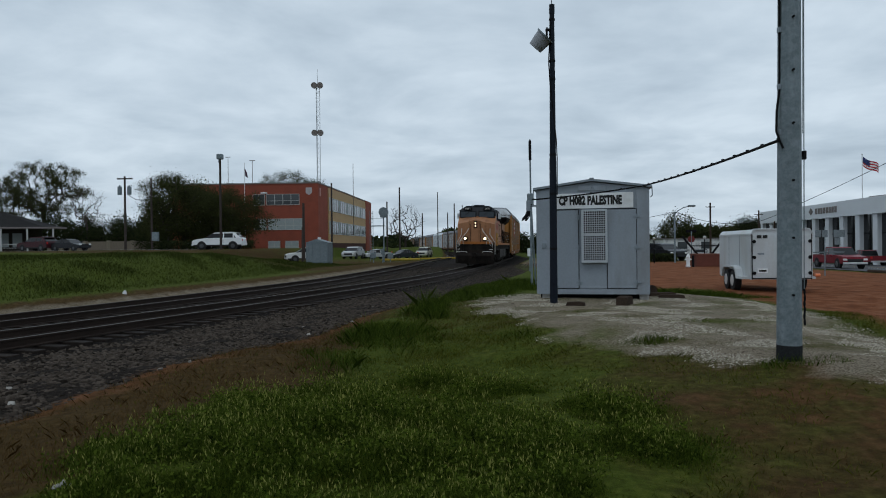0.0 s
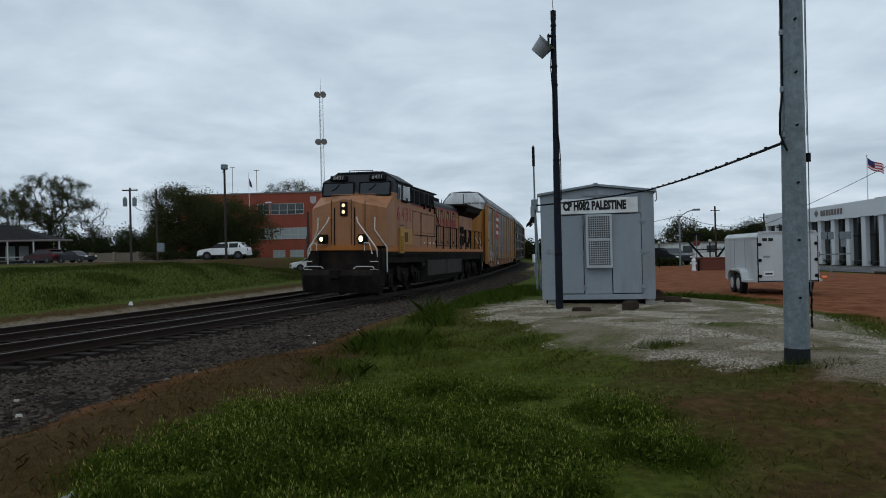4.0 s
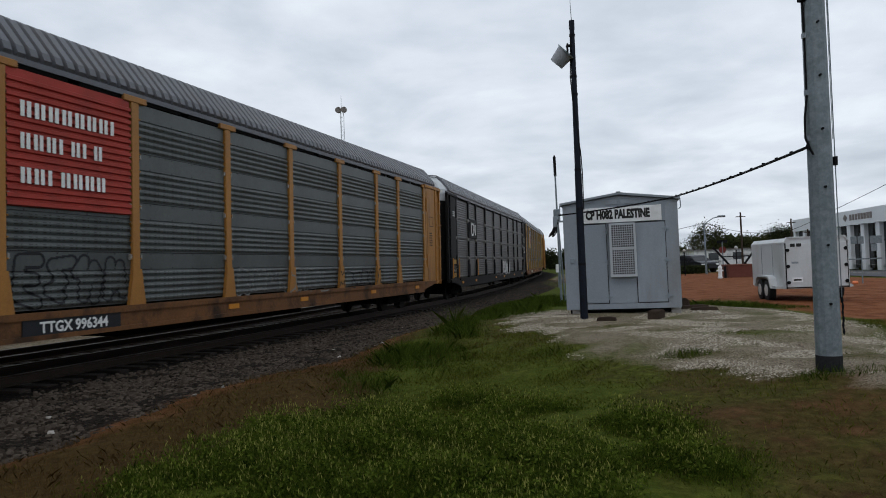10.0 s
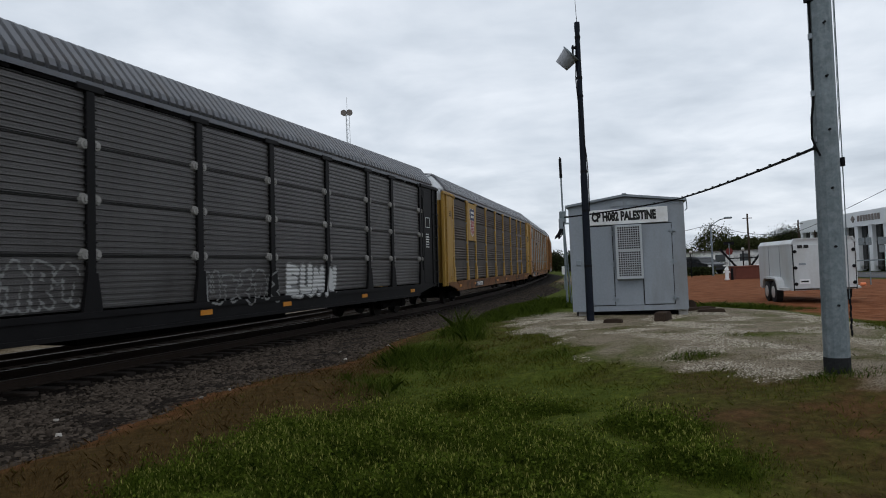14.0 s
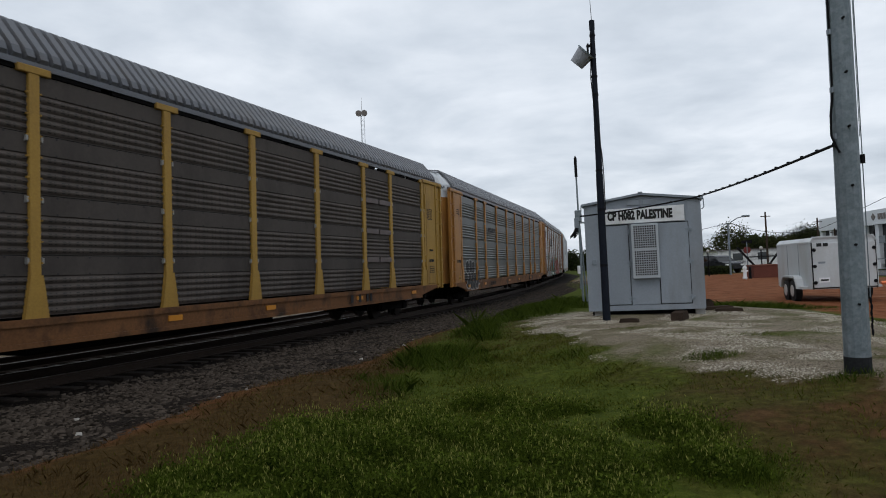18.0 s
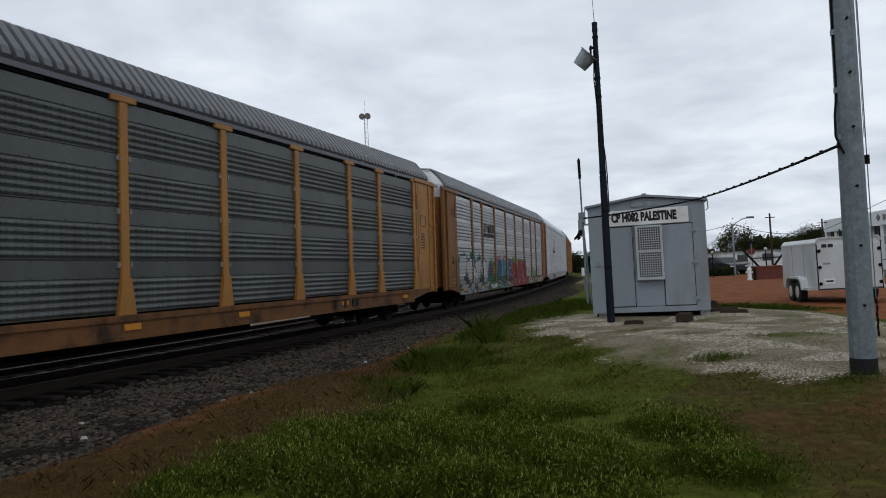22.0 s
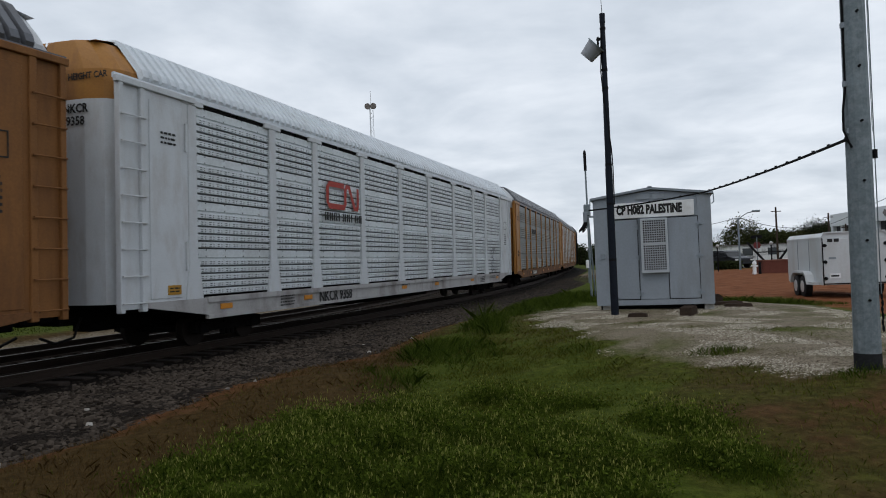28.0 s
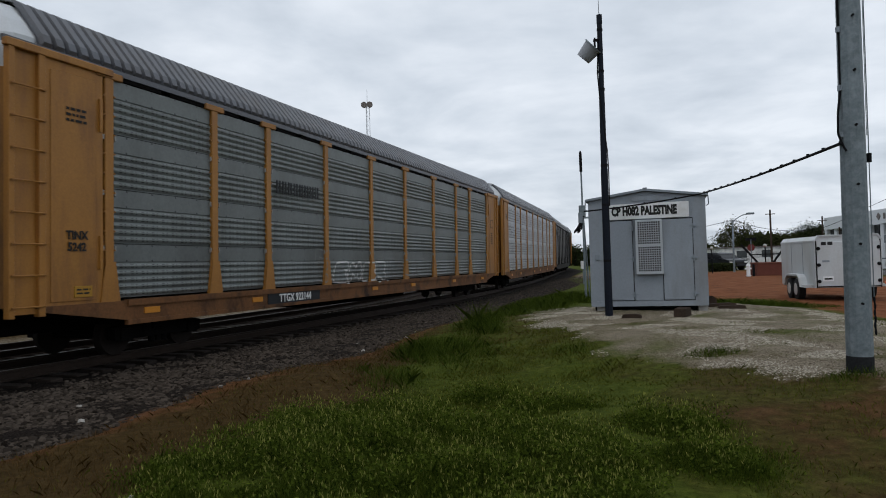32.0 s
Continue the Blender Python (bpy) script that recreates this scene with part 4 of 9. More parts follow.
    for k in range(8):
        g.box(-8.28, -7.88, -1.604, -1.598, 1.735 + k * 0.07 + 0.02, 1.735 + k * 0.07 + 0.05)
    part("louvre_gap", g, M_GRILLE, lv)
    bx = part("equipment_door", Geo().box(-7.75, -6.5, -1.55, -1.5, 1.95, 2.6, 0.015), M_LOUVRE, LOCO, "yellow equipment doors")
    part("screen_panel", Geo().box(-7.63, -7.2, -1.565, -1.54, 2.08, 2.46), mat("rust_brown", (0.10, 0.045, 0.02), 0.8), bx)
    # wide equipment cabinets behind the cab
    eq = part("cabinet", Geo().box(-6.62, -2.4, -1.5, 1.5, 1.88, 3.66, 0.01), M_LOCO_Y, LOCO, "yellow equipment cabinet behind the cab")
    g = Geo()
    for x in (-6.3, -5.1, -4.9, -2.6):
        g.box(x, x + 0.02, -1.512, -1.49, 2.35, 3.4)
    g.box(-6.3, -5.1, -1.512, -1.49, 3.38, 3.4)
    g.box(-4.9, -2.6, -1.512, -1.49, 3.33, 3.35)
    g.box(-5.9, -2.5, -1.53, -1.49, 2.38, 2.41)
    for x in (-5.0, -3.9, -3.1):
        g.box(x, x + 0.015, -1.512, -1.49, 1.9, 2.36)
    part("seam", g, M_LOCO_DK, eq)
    g = Geo()
    for x in (-4.5, -3.5, -2.85):
        part("data_plate", Geo().box(x, x + 0.16, -1.515, -1.49, 2.05, 2.11), M_WHITEINK, eq)
    g = Geo()
    for x in np.arange(-6.3, -2.6, 0.24):
        for z in (3.37, 2.5):
            g.box(x, x + 0.03, -1.514, -1.49, z, z + 0.03)
    part("bolt", g, M_LOCO_DK, eq)
    g = Geo().box(-6.62, -2.2, -1.38, 1.38, 3.66, 4.38, 0.01)
    top = part("cabinet_top", g, M_LOCO_G, LOCO, "grey upper cabinet with dark intakes")
    g = Geo()
    for x0, x1 in ((-6.3, -5.7), (-5.45, -4.85), (-4.65, -4.1), (-3.9, -3.3)):
        g.box(x0, x1, -1.40, -1.36, 3.75, 4.3)
    part("intake_grille", g, M_GRILLE, top)
    part("roof_edge", Geo().box(-6.62, -1.9, -1.44, 1.44, 4.38, 4.44, 0.01).cyl((-1.95, -1.3, 4.36), (-1.95, -1.2, 4.36), 0.08), M_LOCO_DK, top)
    part("grab_bar", Geo().tube([(-6.5, -1.55, 3.8), (-3.0, -1.55, 3.78)], 0.02).box(-4.6, -4.5, -1.58, -1.36, 3.55, 3.78).box(-3.6, -3.5, -1.58, -1.36, 3.5, 3.78).box(-2.7, -2.6, -1.56, -1.36, 3.45, 3.75), M_LOCO_DK, LOCO)
    # long hood
    hd = part("engine_hood", Geo().box(-2.4, 8.95, -0.95, 0.95, 1.72, 3.95, 0.01), M_LOCO_Y, LOCO, "yellow engine hood with door seams")
    g = Geo()
    prof = [(-0.96, 3.93), (0.96, 3.93), (0.93, 4.12), (0.75, 4.27), (-0.75, 4.27), (-0.93, 4.12)]
    g.prism(prof, -2.2, 5.2, "x")
    part("hood_top", g, M_LOCO_G, LOCO, "grey rounded hood top")
    g = Geo()
    for x in np.arange(-1.9, 5.0, 0.46):
        g.box(float(x), float(x) + 0.035, -0.965, -0.94, 2.0, 3.86)
    g.box(-2.3, 5.0, -0.97, -0.94, 1.98, 2.01)
    g.box(3.3, 5.2, -0.965, -0.94, 3.64, 3.66)
    part("door_seam", g, M_LOCO_DK, hd)
    g = Geo()
    for k, x in enumerate(np.arange(-1.7, 5.0, 0.46)):
        if k % 3 == 0:
            for z in (2.12, 3.72):
                part("latch", Geo().box(float(x), float(x) + 0.1, -0.975, -0.94, z, z + 0.14), M_LOCO_DK, hd)
    # word marks as plain strokes
    marks = ((-1.70, 0.44), (-1.02, 0.4), (-0.52, 0.1), (-0.20, 0.44), (0.42, 0.4), (1.47, 0.36), (2.04, 0.4), (2.70, 0.38), (3.36, 0.1), (3.62, 0.3), (4.04, 0.1), (4.24, 0.36))
    for k, (x, w) in enumerate(marks):
        g = Geo().box(x, x + 0.1, -0.968, -0.94, 2.93, 3.45)
        if w > 0.2:
            g.box(x + w - 0.1, x + w, -0.968, -0.94, 2.93, 3.45)
        part("word_mark", g, M_RED, hd, "red plain stroke of the owner's word mark")
    part("exhaust_stack", Geo().box(1.1, 2.4, -0.5, 0.5, 4.25, 4.55, 0.04).box(0.9, 2.7, -0.6, 0.6, 4.25, 4.32, 0.02), M_LOCO_DK, LOCO, "black exhaust stack")
    part("red_lining", Geo().box(-2.35, 5.15, -0.972, -0.94, 3.865, 3.935), M_RED, hd, "thin red lining under the hood top")
    part("red_lining", Geo().box(-6.6, -2.45, -1.515, -1.48, 3.60, 3.655), M_RED, eq, "thin red lining under the grey cabinet top")
    part("intake_screen", Geo().box(-3.05, -2.3, -1.41, -1.36, 3.74, 4.3, 0.01), M_GRILLE, top)
    part("brace_rod", Geo().cyl((-3.3, -1.5, 4.25), (-1.5, -1.48, 2.95), 0.02, n=6), M_LOCO_DK, LOCO)
    part("horn", Geo().cyl((-0.9, -0.1, 4.5), (-0.4, -0.1, 4.5), 0.035, 0.09).cyl((-0.9, 0.12, 4.47), (-0.2, 0.12, 4.47), 0.035, 0.09).cyl((-0.95, 0.3, 4.42), (-0.5, 0.3, 4.42), 0.03, 0.08).box(-0.95, -0.8, -0.2, 0.4, 4.27, 4.5), M_LOCO_DK, LOCO, smooth=True)
    # radiator wings
    rd = part("radiator_wing", Geo().prism([(-0.95, 3.72), (0.95, 3.72), (1.42, 4.05), (1.5, 4.3), (-1.5, 4.3), (-1.42, 4.05)], 5.2, 9.6, "x"), M_LOCO_DK, LOCO, "dark flared radiator housing")
    part("radiator_lid", Geo().box(4.6, 9.8, -1.55, 1.55, 4.28, 4.4, 0.02), M_LOCO_DK, rd)
    part("rear_hood", Geo().box(5.2, 8.96, -1.02, 1.02, 1.72, 3.78, 0.01), M_LOCO_Y, LOCO, "yellow rear hood with dark grilles")
    g = Geo()
    for x0, x1, z0, z1 in ((5.3, 5.75, 2.75, 3.15), (5.3, 5.75, 2.05, 2.6), (5.9, 6.35, 2.75, 3.15), (5.9, 6.35, 2.05, 2.6), (6.5, 6.85, 2.2, 3.0), (7.0, 7.5, 1.95, 2.25), (7.6, 7.85, 1.95, 2.95),
                           (7.95, 8.2, 2.2, 2.95), (8.35, 8.7, 1.95, 2.95)):
        g.box(x0, x1, -1.045, -1.0, z0, z1)
    part("grille", g, M_GRILLE, LOCO)
    part("blower_cover", Geo().cyl((7.25, -1.0, 2.7), (7.25, -1.12, 2.7), 0.26, 0.2, 14).box(6.98, 7.52, -1.04, -1.0, 2.3, 3.05), M_LOCO_Y, LOCO, smooth=True)
    # walkway handrails
    for s in (-1, 1):
        g = Geo()
        for x in (-2.0, -0.6, 0.95, 2.5, 3.65, 5.0, 6.4, 7.7, 9.1):
            g.box(x - 0.03, x + 0.03, s * 1.46 - 0.03, s * 1.46 + 0.03, 1.7, 2.92)
        g.tube([(-2.6, s * 1.46, 2.92), (9.9, s * 1.46, 2.92), (10.0, s * 1.46, 1.72)], 0.022)
        part("handrail", g, M_LOCO_DK, LOCO, "dark walkway handrail")
        g = Geo().tube([(10.2, s * 1.2, 2.75), (10.35, s * 1.25, 2.6), (10.42, s * 1.42, 1.95), (10.45, s * 1.45, 0.75)], 0.02)
        g.tube([(10.3, s * 0.9, 2.8), (10.55, s * 1.3, 1.9), (10.55, s * 1.4, 1.2)], 0.02)
        part("rear_grab_iron", g, M_SILVER, LOCO, "silver grab iron")
        # front step rails and steps
        g = Geo().tube([(-10.5, s * 0.55, 2.95), (-10.55, s * 0.62, 2.75), (-10.6, s * 1.3, 1.9), (-10.58, s * 1.38, 1.75), (-10.5, s * 1.4, 1.1)], 0.025)
        g.tube([(-10.15, s * 1.15, 2.95), (-10.2, s * 1.15, 2.5), (-9.95, s * 1.55, 1.85), (-9.92, s * 1.56, 0.95)], 0.025)
        part("front_handrail", g, M_SILVER, LOCO, "silver step handrail")
        g = Geo().tube([(-10.75, s * 0.95, 1.72), (-10.78, s * 0.95, 2.0), (-10.78, s * 1.15, 2.0), (-10.75, s * 1.25, 1.6)], 0.018)
        part("grab_loop", g, M_SILVER, LOCO)
        for e in (-1, 1):
            st = part("steps", Geo().box(e * 10.25 - 0.32, e * 10.25 + 0.32, s * 1.2 - 0.25, s * 1.2 + 0.2, 0.42, 1.7), M_LOCO_DK, LOCO)
            g = Geo()
            for z in (0.42, 0.72, 1.02, 1.32):
                g.box(e * 10.25 - 0.36, e * 10.25 + 0.34, s * 1.33 - 0.1, s * 1.33 + 0.22, z, z + 0.03)
            part("tread", g, M_SILVER if e < 0 else M_LOCO_DK, st, "worn steel step edges")
    # front: plough, coupler, lamps
    g = Geo()
    pl = [(-1.55, 0.0), (-1.35, -0.28), (-0.7, -0.48), (0.0, -0.55), (0.7, -0.48), (1.35, -0.28), (1.55, 0.0)]
    rows = [(0.22, 0.12), (0.5, 0.0), (0.85, -0.08), (1.05, 0.05)]
    vs = [(-10.75 + dx + d, y, z) for z, d in rows for y, dx in pl]
    k = len(pl)
    g.add(vs, [(r * k + i, r * k + i + 1, (r + 1) * k + i + 1, (r + 1) * k + i) for r in range(3) for i in range(k - 1)])
    g.box(-10.9, -10.3, -1.5, 1.5, 0.95, 1.02)
    part("snow_plough", g, M_LOCO_DK, LOCO, "curved dark steel plough", smooth=True)
    part("coupler", Geo().box(-11.3, -10.3, -0.12, 0.12, 0.75, 1.05, 0.03).box(-11.45, -11.2, -0.2, 0.16, 0.72, 1.08, 0.04), M_LOCO_DK, LOCO)
    part("coupler", Geo().box(10.3, 11.1, -0.12, 0.12, 0.75, 1.05, 0.03).box(11.0, 11.25, -0.2, 0.16, 0.72, 1.08, 0.04), M_LOCO_DK, LOCO)
    part("lift_bar", Geo().tube([(-10.95, -1.4, 1.08), (-10.95, -1.35, 1.16), (-10.95, -0.7, 1.16), (-10.95, -0.6, 1.08)], 0.016).tube([(-10.95, 1.4, 1.08), (-10.95, 1.35, 1.16), (-10.95, 0.7, 1.16), (-10.95, 0.6, 1.08)], 0.016), M_SILVER, LOCO)
    for y in (-0.62, 0.62):
        part("ditch_light_housing", Geo().box(-10.62, -10.4, y * 1.28 - 0.17, y * 1.28 + 0.17, 1.98, 2.32, 0.03), M_LOCO_DK, LOCO)
        part("lamp_hood", Geo().cyl((-10.85, y * 1.28, 2.15), (-10.62, y * 1.28, 2.15), 0.125, 0.115, 18, False), M_LOCO_DK, LOCO)
        part("ditch_light", Geo().cyl((-10.635, y * 1.28, 2.15), (-10.62, y * 1.28, 2.15), 0.11 if y < 0 else 0.08, 0.09, 18), M_BEAM, LOCO, "glowing ditch light")
    hl = part("headlight_housing", Geo().box(-10.45, -10.36, -0.14, 0.14, 3.0, 3.52, 0.02), M_LOCO_DK, LOCO)
    for z in (3.14, 3.38):
        part("headlight", Geo().cyl((-10.46, 0, z), (-10.45, 0, z), 0.06, 0.065, 18), M_DIMBEAM, hl, "glowing headlight")
    g = Geo()
    for y in (-0.85, -0.3, 0.5):
        g.box(-10.41, -10.37, y, y + 0.012, 1.95, 3.6)
    g.box(-10.41, -10.37, -0.45, -0.41, 1.92, 3.3).box(-10.41, -10.37, 0.36, 0.4, 1.92, 3.3)
    part("nose_seam", g, M_LOCO_DK, LOCO)
    g = Geo()
    for z in (2.2, 2.5, 2.8, 3.05, 3.3):
        g.tube([(-10.38, 0.85, z), (-10.43, 0.85, z), (-10.4, 1.05, z)], 0.014, 5)
    g.tube([(-10.2, -1.15, 3.0), (-10.23, -1.2, 3.0), (-10.05, -1.42, 3.0)], 0.014, 5)
    g.tube([(-9.3, -0.9, 3.78), (-9.4, -0.9, 3.86), (-9.4, 0.9, 3.86), (-9.3, 0.9, 3.78)], 0.014, 5)
    part("nose_grab_iron", g, M_LOCO_Y, LOCO)
    # fuel tank and bogies
    part("fuel_tank", Geo().prism([(-1.2, 0.3), (1.2, 0.3), (1.5, 0.6), (1.5, 1.3), (-1.5, 1.3), (-1.5, 0.6)], -3.85, 3.58, "x").box(-0.05, 0.0, -1.53, 1.53, 0.6, 1.31), M_TANK, LOCO, "long black fuel tank")
    whl = Geo().cyl((0, -0.07, 0), (0, 0.07, 0), 0.52, 0.53, 28).cyl((0, -0.09, 0), (0, -0.06, 0), 0.2, 0.3, 16).mesh("wheel", True)
    for e in (-1, 1):
        cx = e * 6.75
        g = Geo()
        for y in (-1.12, 1.12):
            g.prism([(cx - 2.6, 0.75), (cx - 2.3, 0.5), (cx - 1.6, 0.55), (cx - 1.1, 0.85), (cx - 0.5, 0.5), (cx + 0.5, 0.5), (cx + 1.1, 0.85), (cx + 1.6, 0.55), (cx + 2.3, 0.5), (cx + 2.6, 0.75), (cx + 2.6, 1.0),
                     (cx - 2.6, 1.0)], y - 0.08, y + 0.08)
            for x in (-1.95, 0.0, 1.95):
                g.box(cx + x - 0.22, cx + x + 0.22, y - 0.17, y + 0.17, 0.32, 0.82, 0.03)
                g.cyl((cx + x, y - 0.22, 0.56), (cx + x, y + 0.22, 0.56), 0.15, n=12)
                for d in (-0.38, 0.38):
                    g.cyl((cx + x + d, y, 0.62), (cx + x + d, y, 0.98), 0.1, n=10)
            g.cyl((cx - 1.0, y - 0.1, 0.95), (cx - 1.0, y - 0.2, 0.95), 0.2, n=12).cyl((cx + 1.0, y - 0.1, 0.95), (cx + 1.0, y - 0.2, 0.95), 0.2, n=12)
        g.box(cx - 2.3, cx + 2.3, -0.9, 0.9, 0.8, 1.25)
        bo = part("bogie", g, M_LOCO_DK, LOCO)
        for x in (-1.95, 0.0, 1.95):
            for y, r in ((-0.76, 0), (0.76, 180)):
                part("wheel", whl, M_STEELWHEEL, bo, m=pose(cx + x, y, 0.53, 0, 0, r))
    part("air_reservoir", Geo().cyl((-3.5, -1.2, 1.42), (-1.0, -1.2, 1.42), 0.16, n=12).cyl((-4.6, -1.25, 1.1), (-4.0, -1.25, 1.1), 0.2, n=12), M_LOCO_DK, LOCO, smooth=True)


build_loco()

# ---- lettering, plates and spray paint on the rack cars ----
M_REDPANEL = mat("red_panel", (0.34, 0.045, 0.032), 0.6, 0, 0.15, 1, 20, 0.05, (0.12, 0.03, 0.03), 0.4, 1.5)
M_SPRAYWHITE = mat("spray_white", (0.50, 0.50, 0.49), 0.7, 0, 0.15)
M_SPRAYGREY = mat("spray_grey", (0.20, 0.20, 0.195), 0.7, 0, 0.15)
M_SPRAYBLACK = mat("spray_black", (0.015, 0.016, 0.018), 0.6, 0, 0.2)
M_SHIELD_BLUE = mat("shield_blue", (0.025, 0.032, 0.085), 0.6, 0, 0.1)
FACE = -HALF - 0.012


def at_car(x):
    """Local x of a place x metres behind the car's front end."""
    return x + (-EXT if x < 1.7 else 0.0 if x < 25.3 else EXT) - CAR_L / 2


def ribbed_plate(width, z0, z1, rib=0.12, depth=0.04):
    prof, z = [], z0
    while z < z1 - rib:
        prof += [(0.0, z), (-depth, z + rib * 0.15), (-depth, z + rib * 0.6), (0.0, z + rib * 0.75)]
        z += rib
    prof.append((0.0, z1))
    n = len(prof)
    me = bpy.data.meshes.new("plate")
    me.from_pydata([(x, y, q) for x in (0.0, width) for y, q in prof], [], [(i, i + n, i + n + 1, i + 1) for i in range(n - 1)])
    return me


def strokes(car, name, x, z, h, count, w, gap, material, label, y=FACE - 0.01, slim=()):
    """A word that stays unlettered: plain upright bars."""
    for k in range(count):
        x0 = x + k * (w + gap)
        g = Geo().box(x0, x0 + w * 0.36, y, y + 0.008, z, z + h)
        if k not in slim:
            g.box(x0 + w * 0.58, x0 + w * 0.94, y, y + 0.008, z, z + h)
        part(name, g, material, car, label)


def letters(car, body, size, material, x, z, y=FACE - 0.012, narrow=0.95, name="car_number", parent=None, m=None):
    me = text_mesh(body, size, 0.003, narrow, bold=0.006)
    return part(name, me, material, parent or car, m=m or pose(at_car(x), y, z, 90, 0, 0))


def bars(car, x, z, w, rows, dz, material, y=FACE - 0.02, seed=0):
    """Small stencilled notes as plain bars."""
    rng = random.Random(seed)
    g = Geo()
    for r in range(rows):
        a = 0.0
        while a < w:
            b = min(w, a + rng.uniform(0.04, 0.12))
            g.box(at_car(x + a), at_car(x + b), y, y + 0.004, z - r * dz, z - r * dz + dz * 0.45)
            a = b + 0.03
    part("stencil_note", g, material, car)


def ribbon(points, width, y):
    """A flat painted line through (x, z) points, facing the near side."""
    g = Geo()
    n = len(points)
    vs = []
    for i, (x, z) in enumerate(points):
        x0, z0 = points[max(i - 1, 0)]
        x1, z1 = points[min(i + 1, n - 1)]
        d = math.hypot(x1 - x0, z1 - z0) or 1.0
        nx, nz = -(z1 - z0) / d * width / 2, (x1 - x0) / d * width / 2
        vs += [(x + nx, y, z + nz), (x - nx, y, z - nz)]
    g.add(vs, [(2 * i, 2 * i + 1, 2 * i + 3, 2 * i + 2) for i in range(n - 1)])
    return g


def blob_points(cx, cz, rx, rz, rng, bumps=4, n=26, rough=0.18):
    ph, k = rng.uniform(0, 6.28), bumps
    out = []
    for i in range(n + 1):
        a = 2 * math.pi * i / n
        r = 1 + rough * math.sin(k * a + ph) + rough * 0.6 * math.sin((k - 1) * a + ph * 2)
        c, s = math.cos(a), math.sin(a)
        out.append((cx + rx * r * math.copysign(abs(c) ** 0.75, c), cz + rz * r * math.copysign(abs(s) ** 0.75, s)))
    return out


GLYPHS = ([[(0, 0), (0.14, 1), (0.5, 0.3), (0.86, 1), (1, 0)]],
          [[(1.1, 0.95), (0.2, 0.8), (0.75, 0.5), (-0.1, 0.25), (0.6, 0.0)]],
          [[(0.05, 0), (0.1, 1), (0.85, 0.86), (0.7, 0.5), (0.16, 0.44), (1, 0)]],
          [[(1, 0.95), (0.2, 1), (0.05, 0.08), (0.95, 0)], [(0.15, 0.5), (0.8, 0.56)]],
          [[(-0.1, 0.7), (0.35, 1), (0.3, 0.1), (0.75, 0.9), (1.1, 0.6), (0.8, 0.0)]],
          [[(0.1, 1), (0.0, 0.1), (0.55, 0.0), (0.95, 0.15), (0.9, 1)]],
          [[(-0.1, 0.85), (0.6, 1), (0.25, 0.45), (1.05, 0.55), (0.5, 0)], [(0.5, 0), (1.1, 0.12)]])


def away(x, z, line):
    """Distance of places from a broken line."""
    best = np.full(x.shape, 9.0)
    for (ax, az), (bx, bz) in zip(line, line[1:]):
        dx, dz = bx - ax, bz - az
        t = np.clip(((x - ax) * dx + (z - az) * dz) / (dx * dx + dz * dz + 1e-9), 0, 1)
        best = np.minimum(best, np.hypot(x - ax - t * dx, z - az - t * dz))
    return best


def glyph_fields(x0, x1, z0, z1, count, seed, fat):
    """Distance functions of a row of made-up letter shapes, no two alike."""
    rng = random.Random(seed)
    w, out, last = (x1 - x0) / count, [], -1
    for k in range(count):
        pick = rng.choice([i for i in range(len(GLYPHS)) if i != last])
        last = pick
        a, b = x0 + k * w + fat, x0 + (k + 1) * w - fat * 0.6
        lo, hi = z0 + fat + rng.uniform(-0.05, 0.05), z1 - fat + rng.uniform(-0.08, 0.06)
        lean = rng.uniform(-0.05, 0.18)
        out.append([[(a + (b - a) * (u + lean * (v - 0.5)) + rng.uniform(-0.04, 0.04), lo + (hi - lo) * v + rng.uniform(-0.05, 0.05)) for u, v in line] for line in GLYPHS[pick]])
    return out


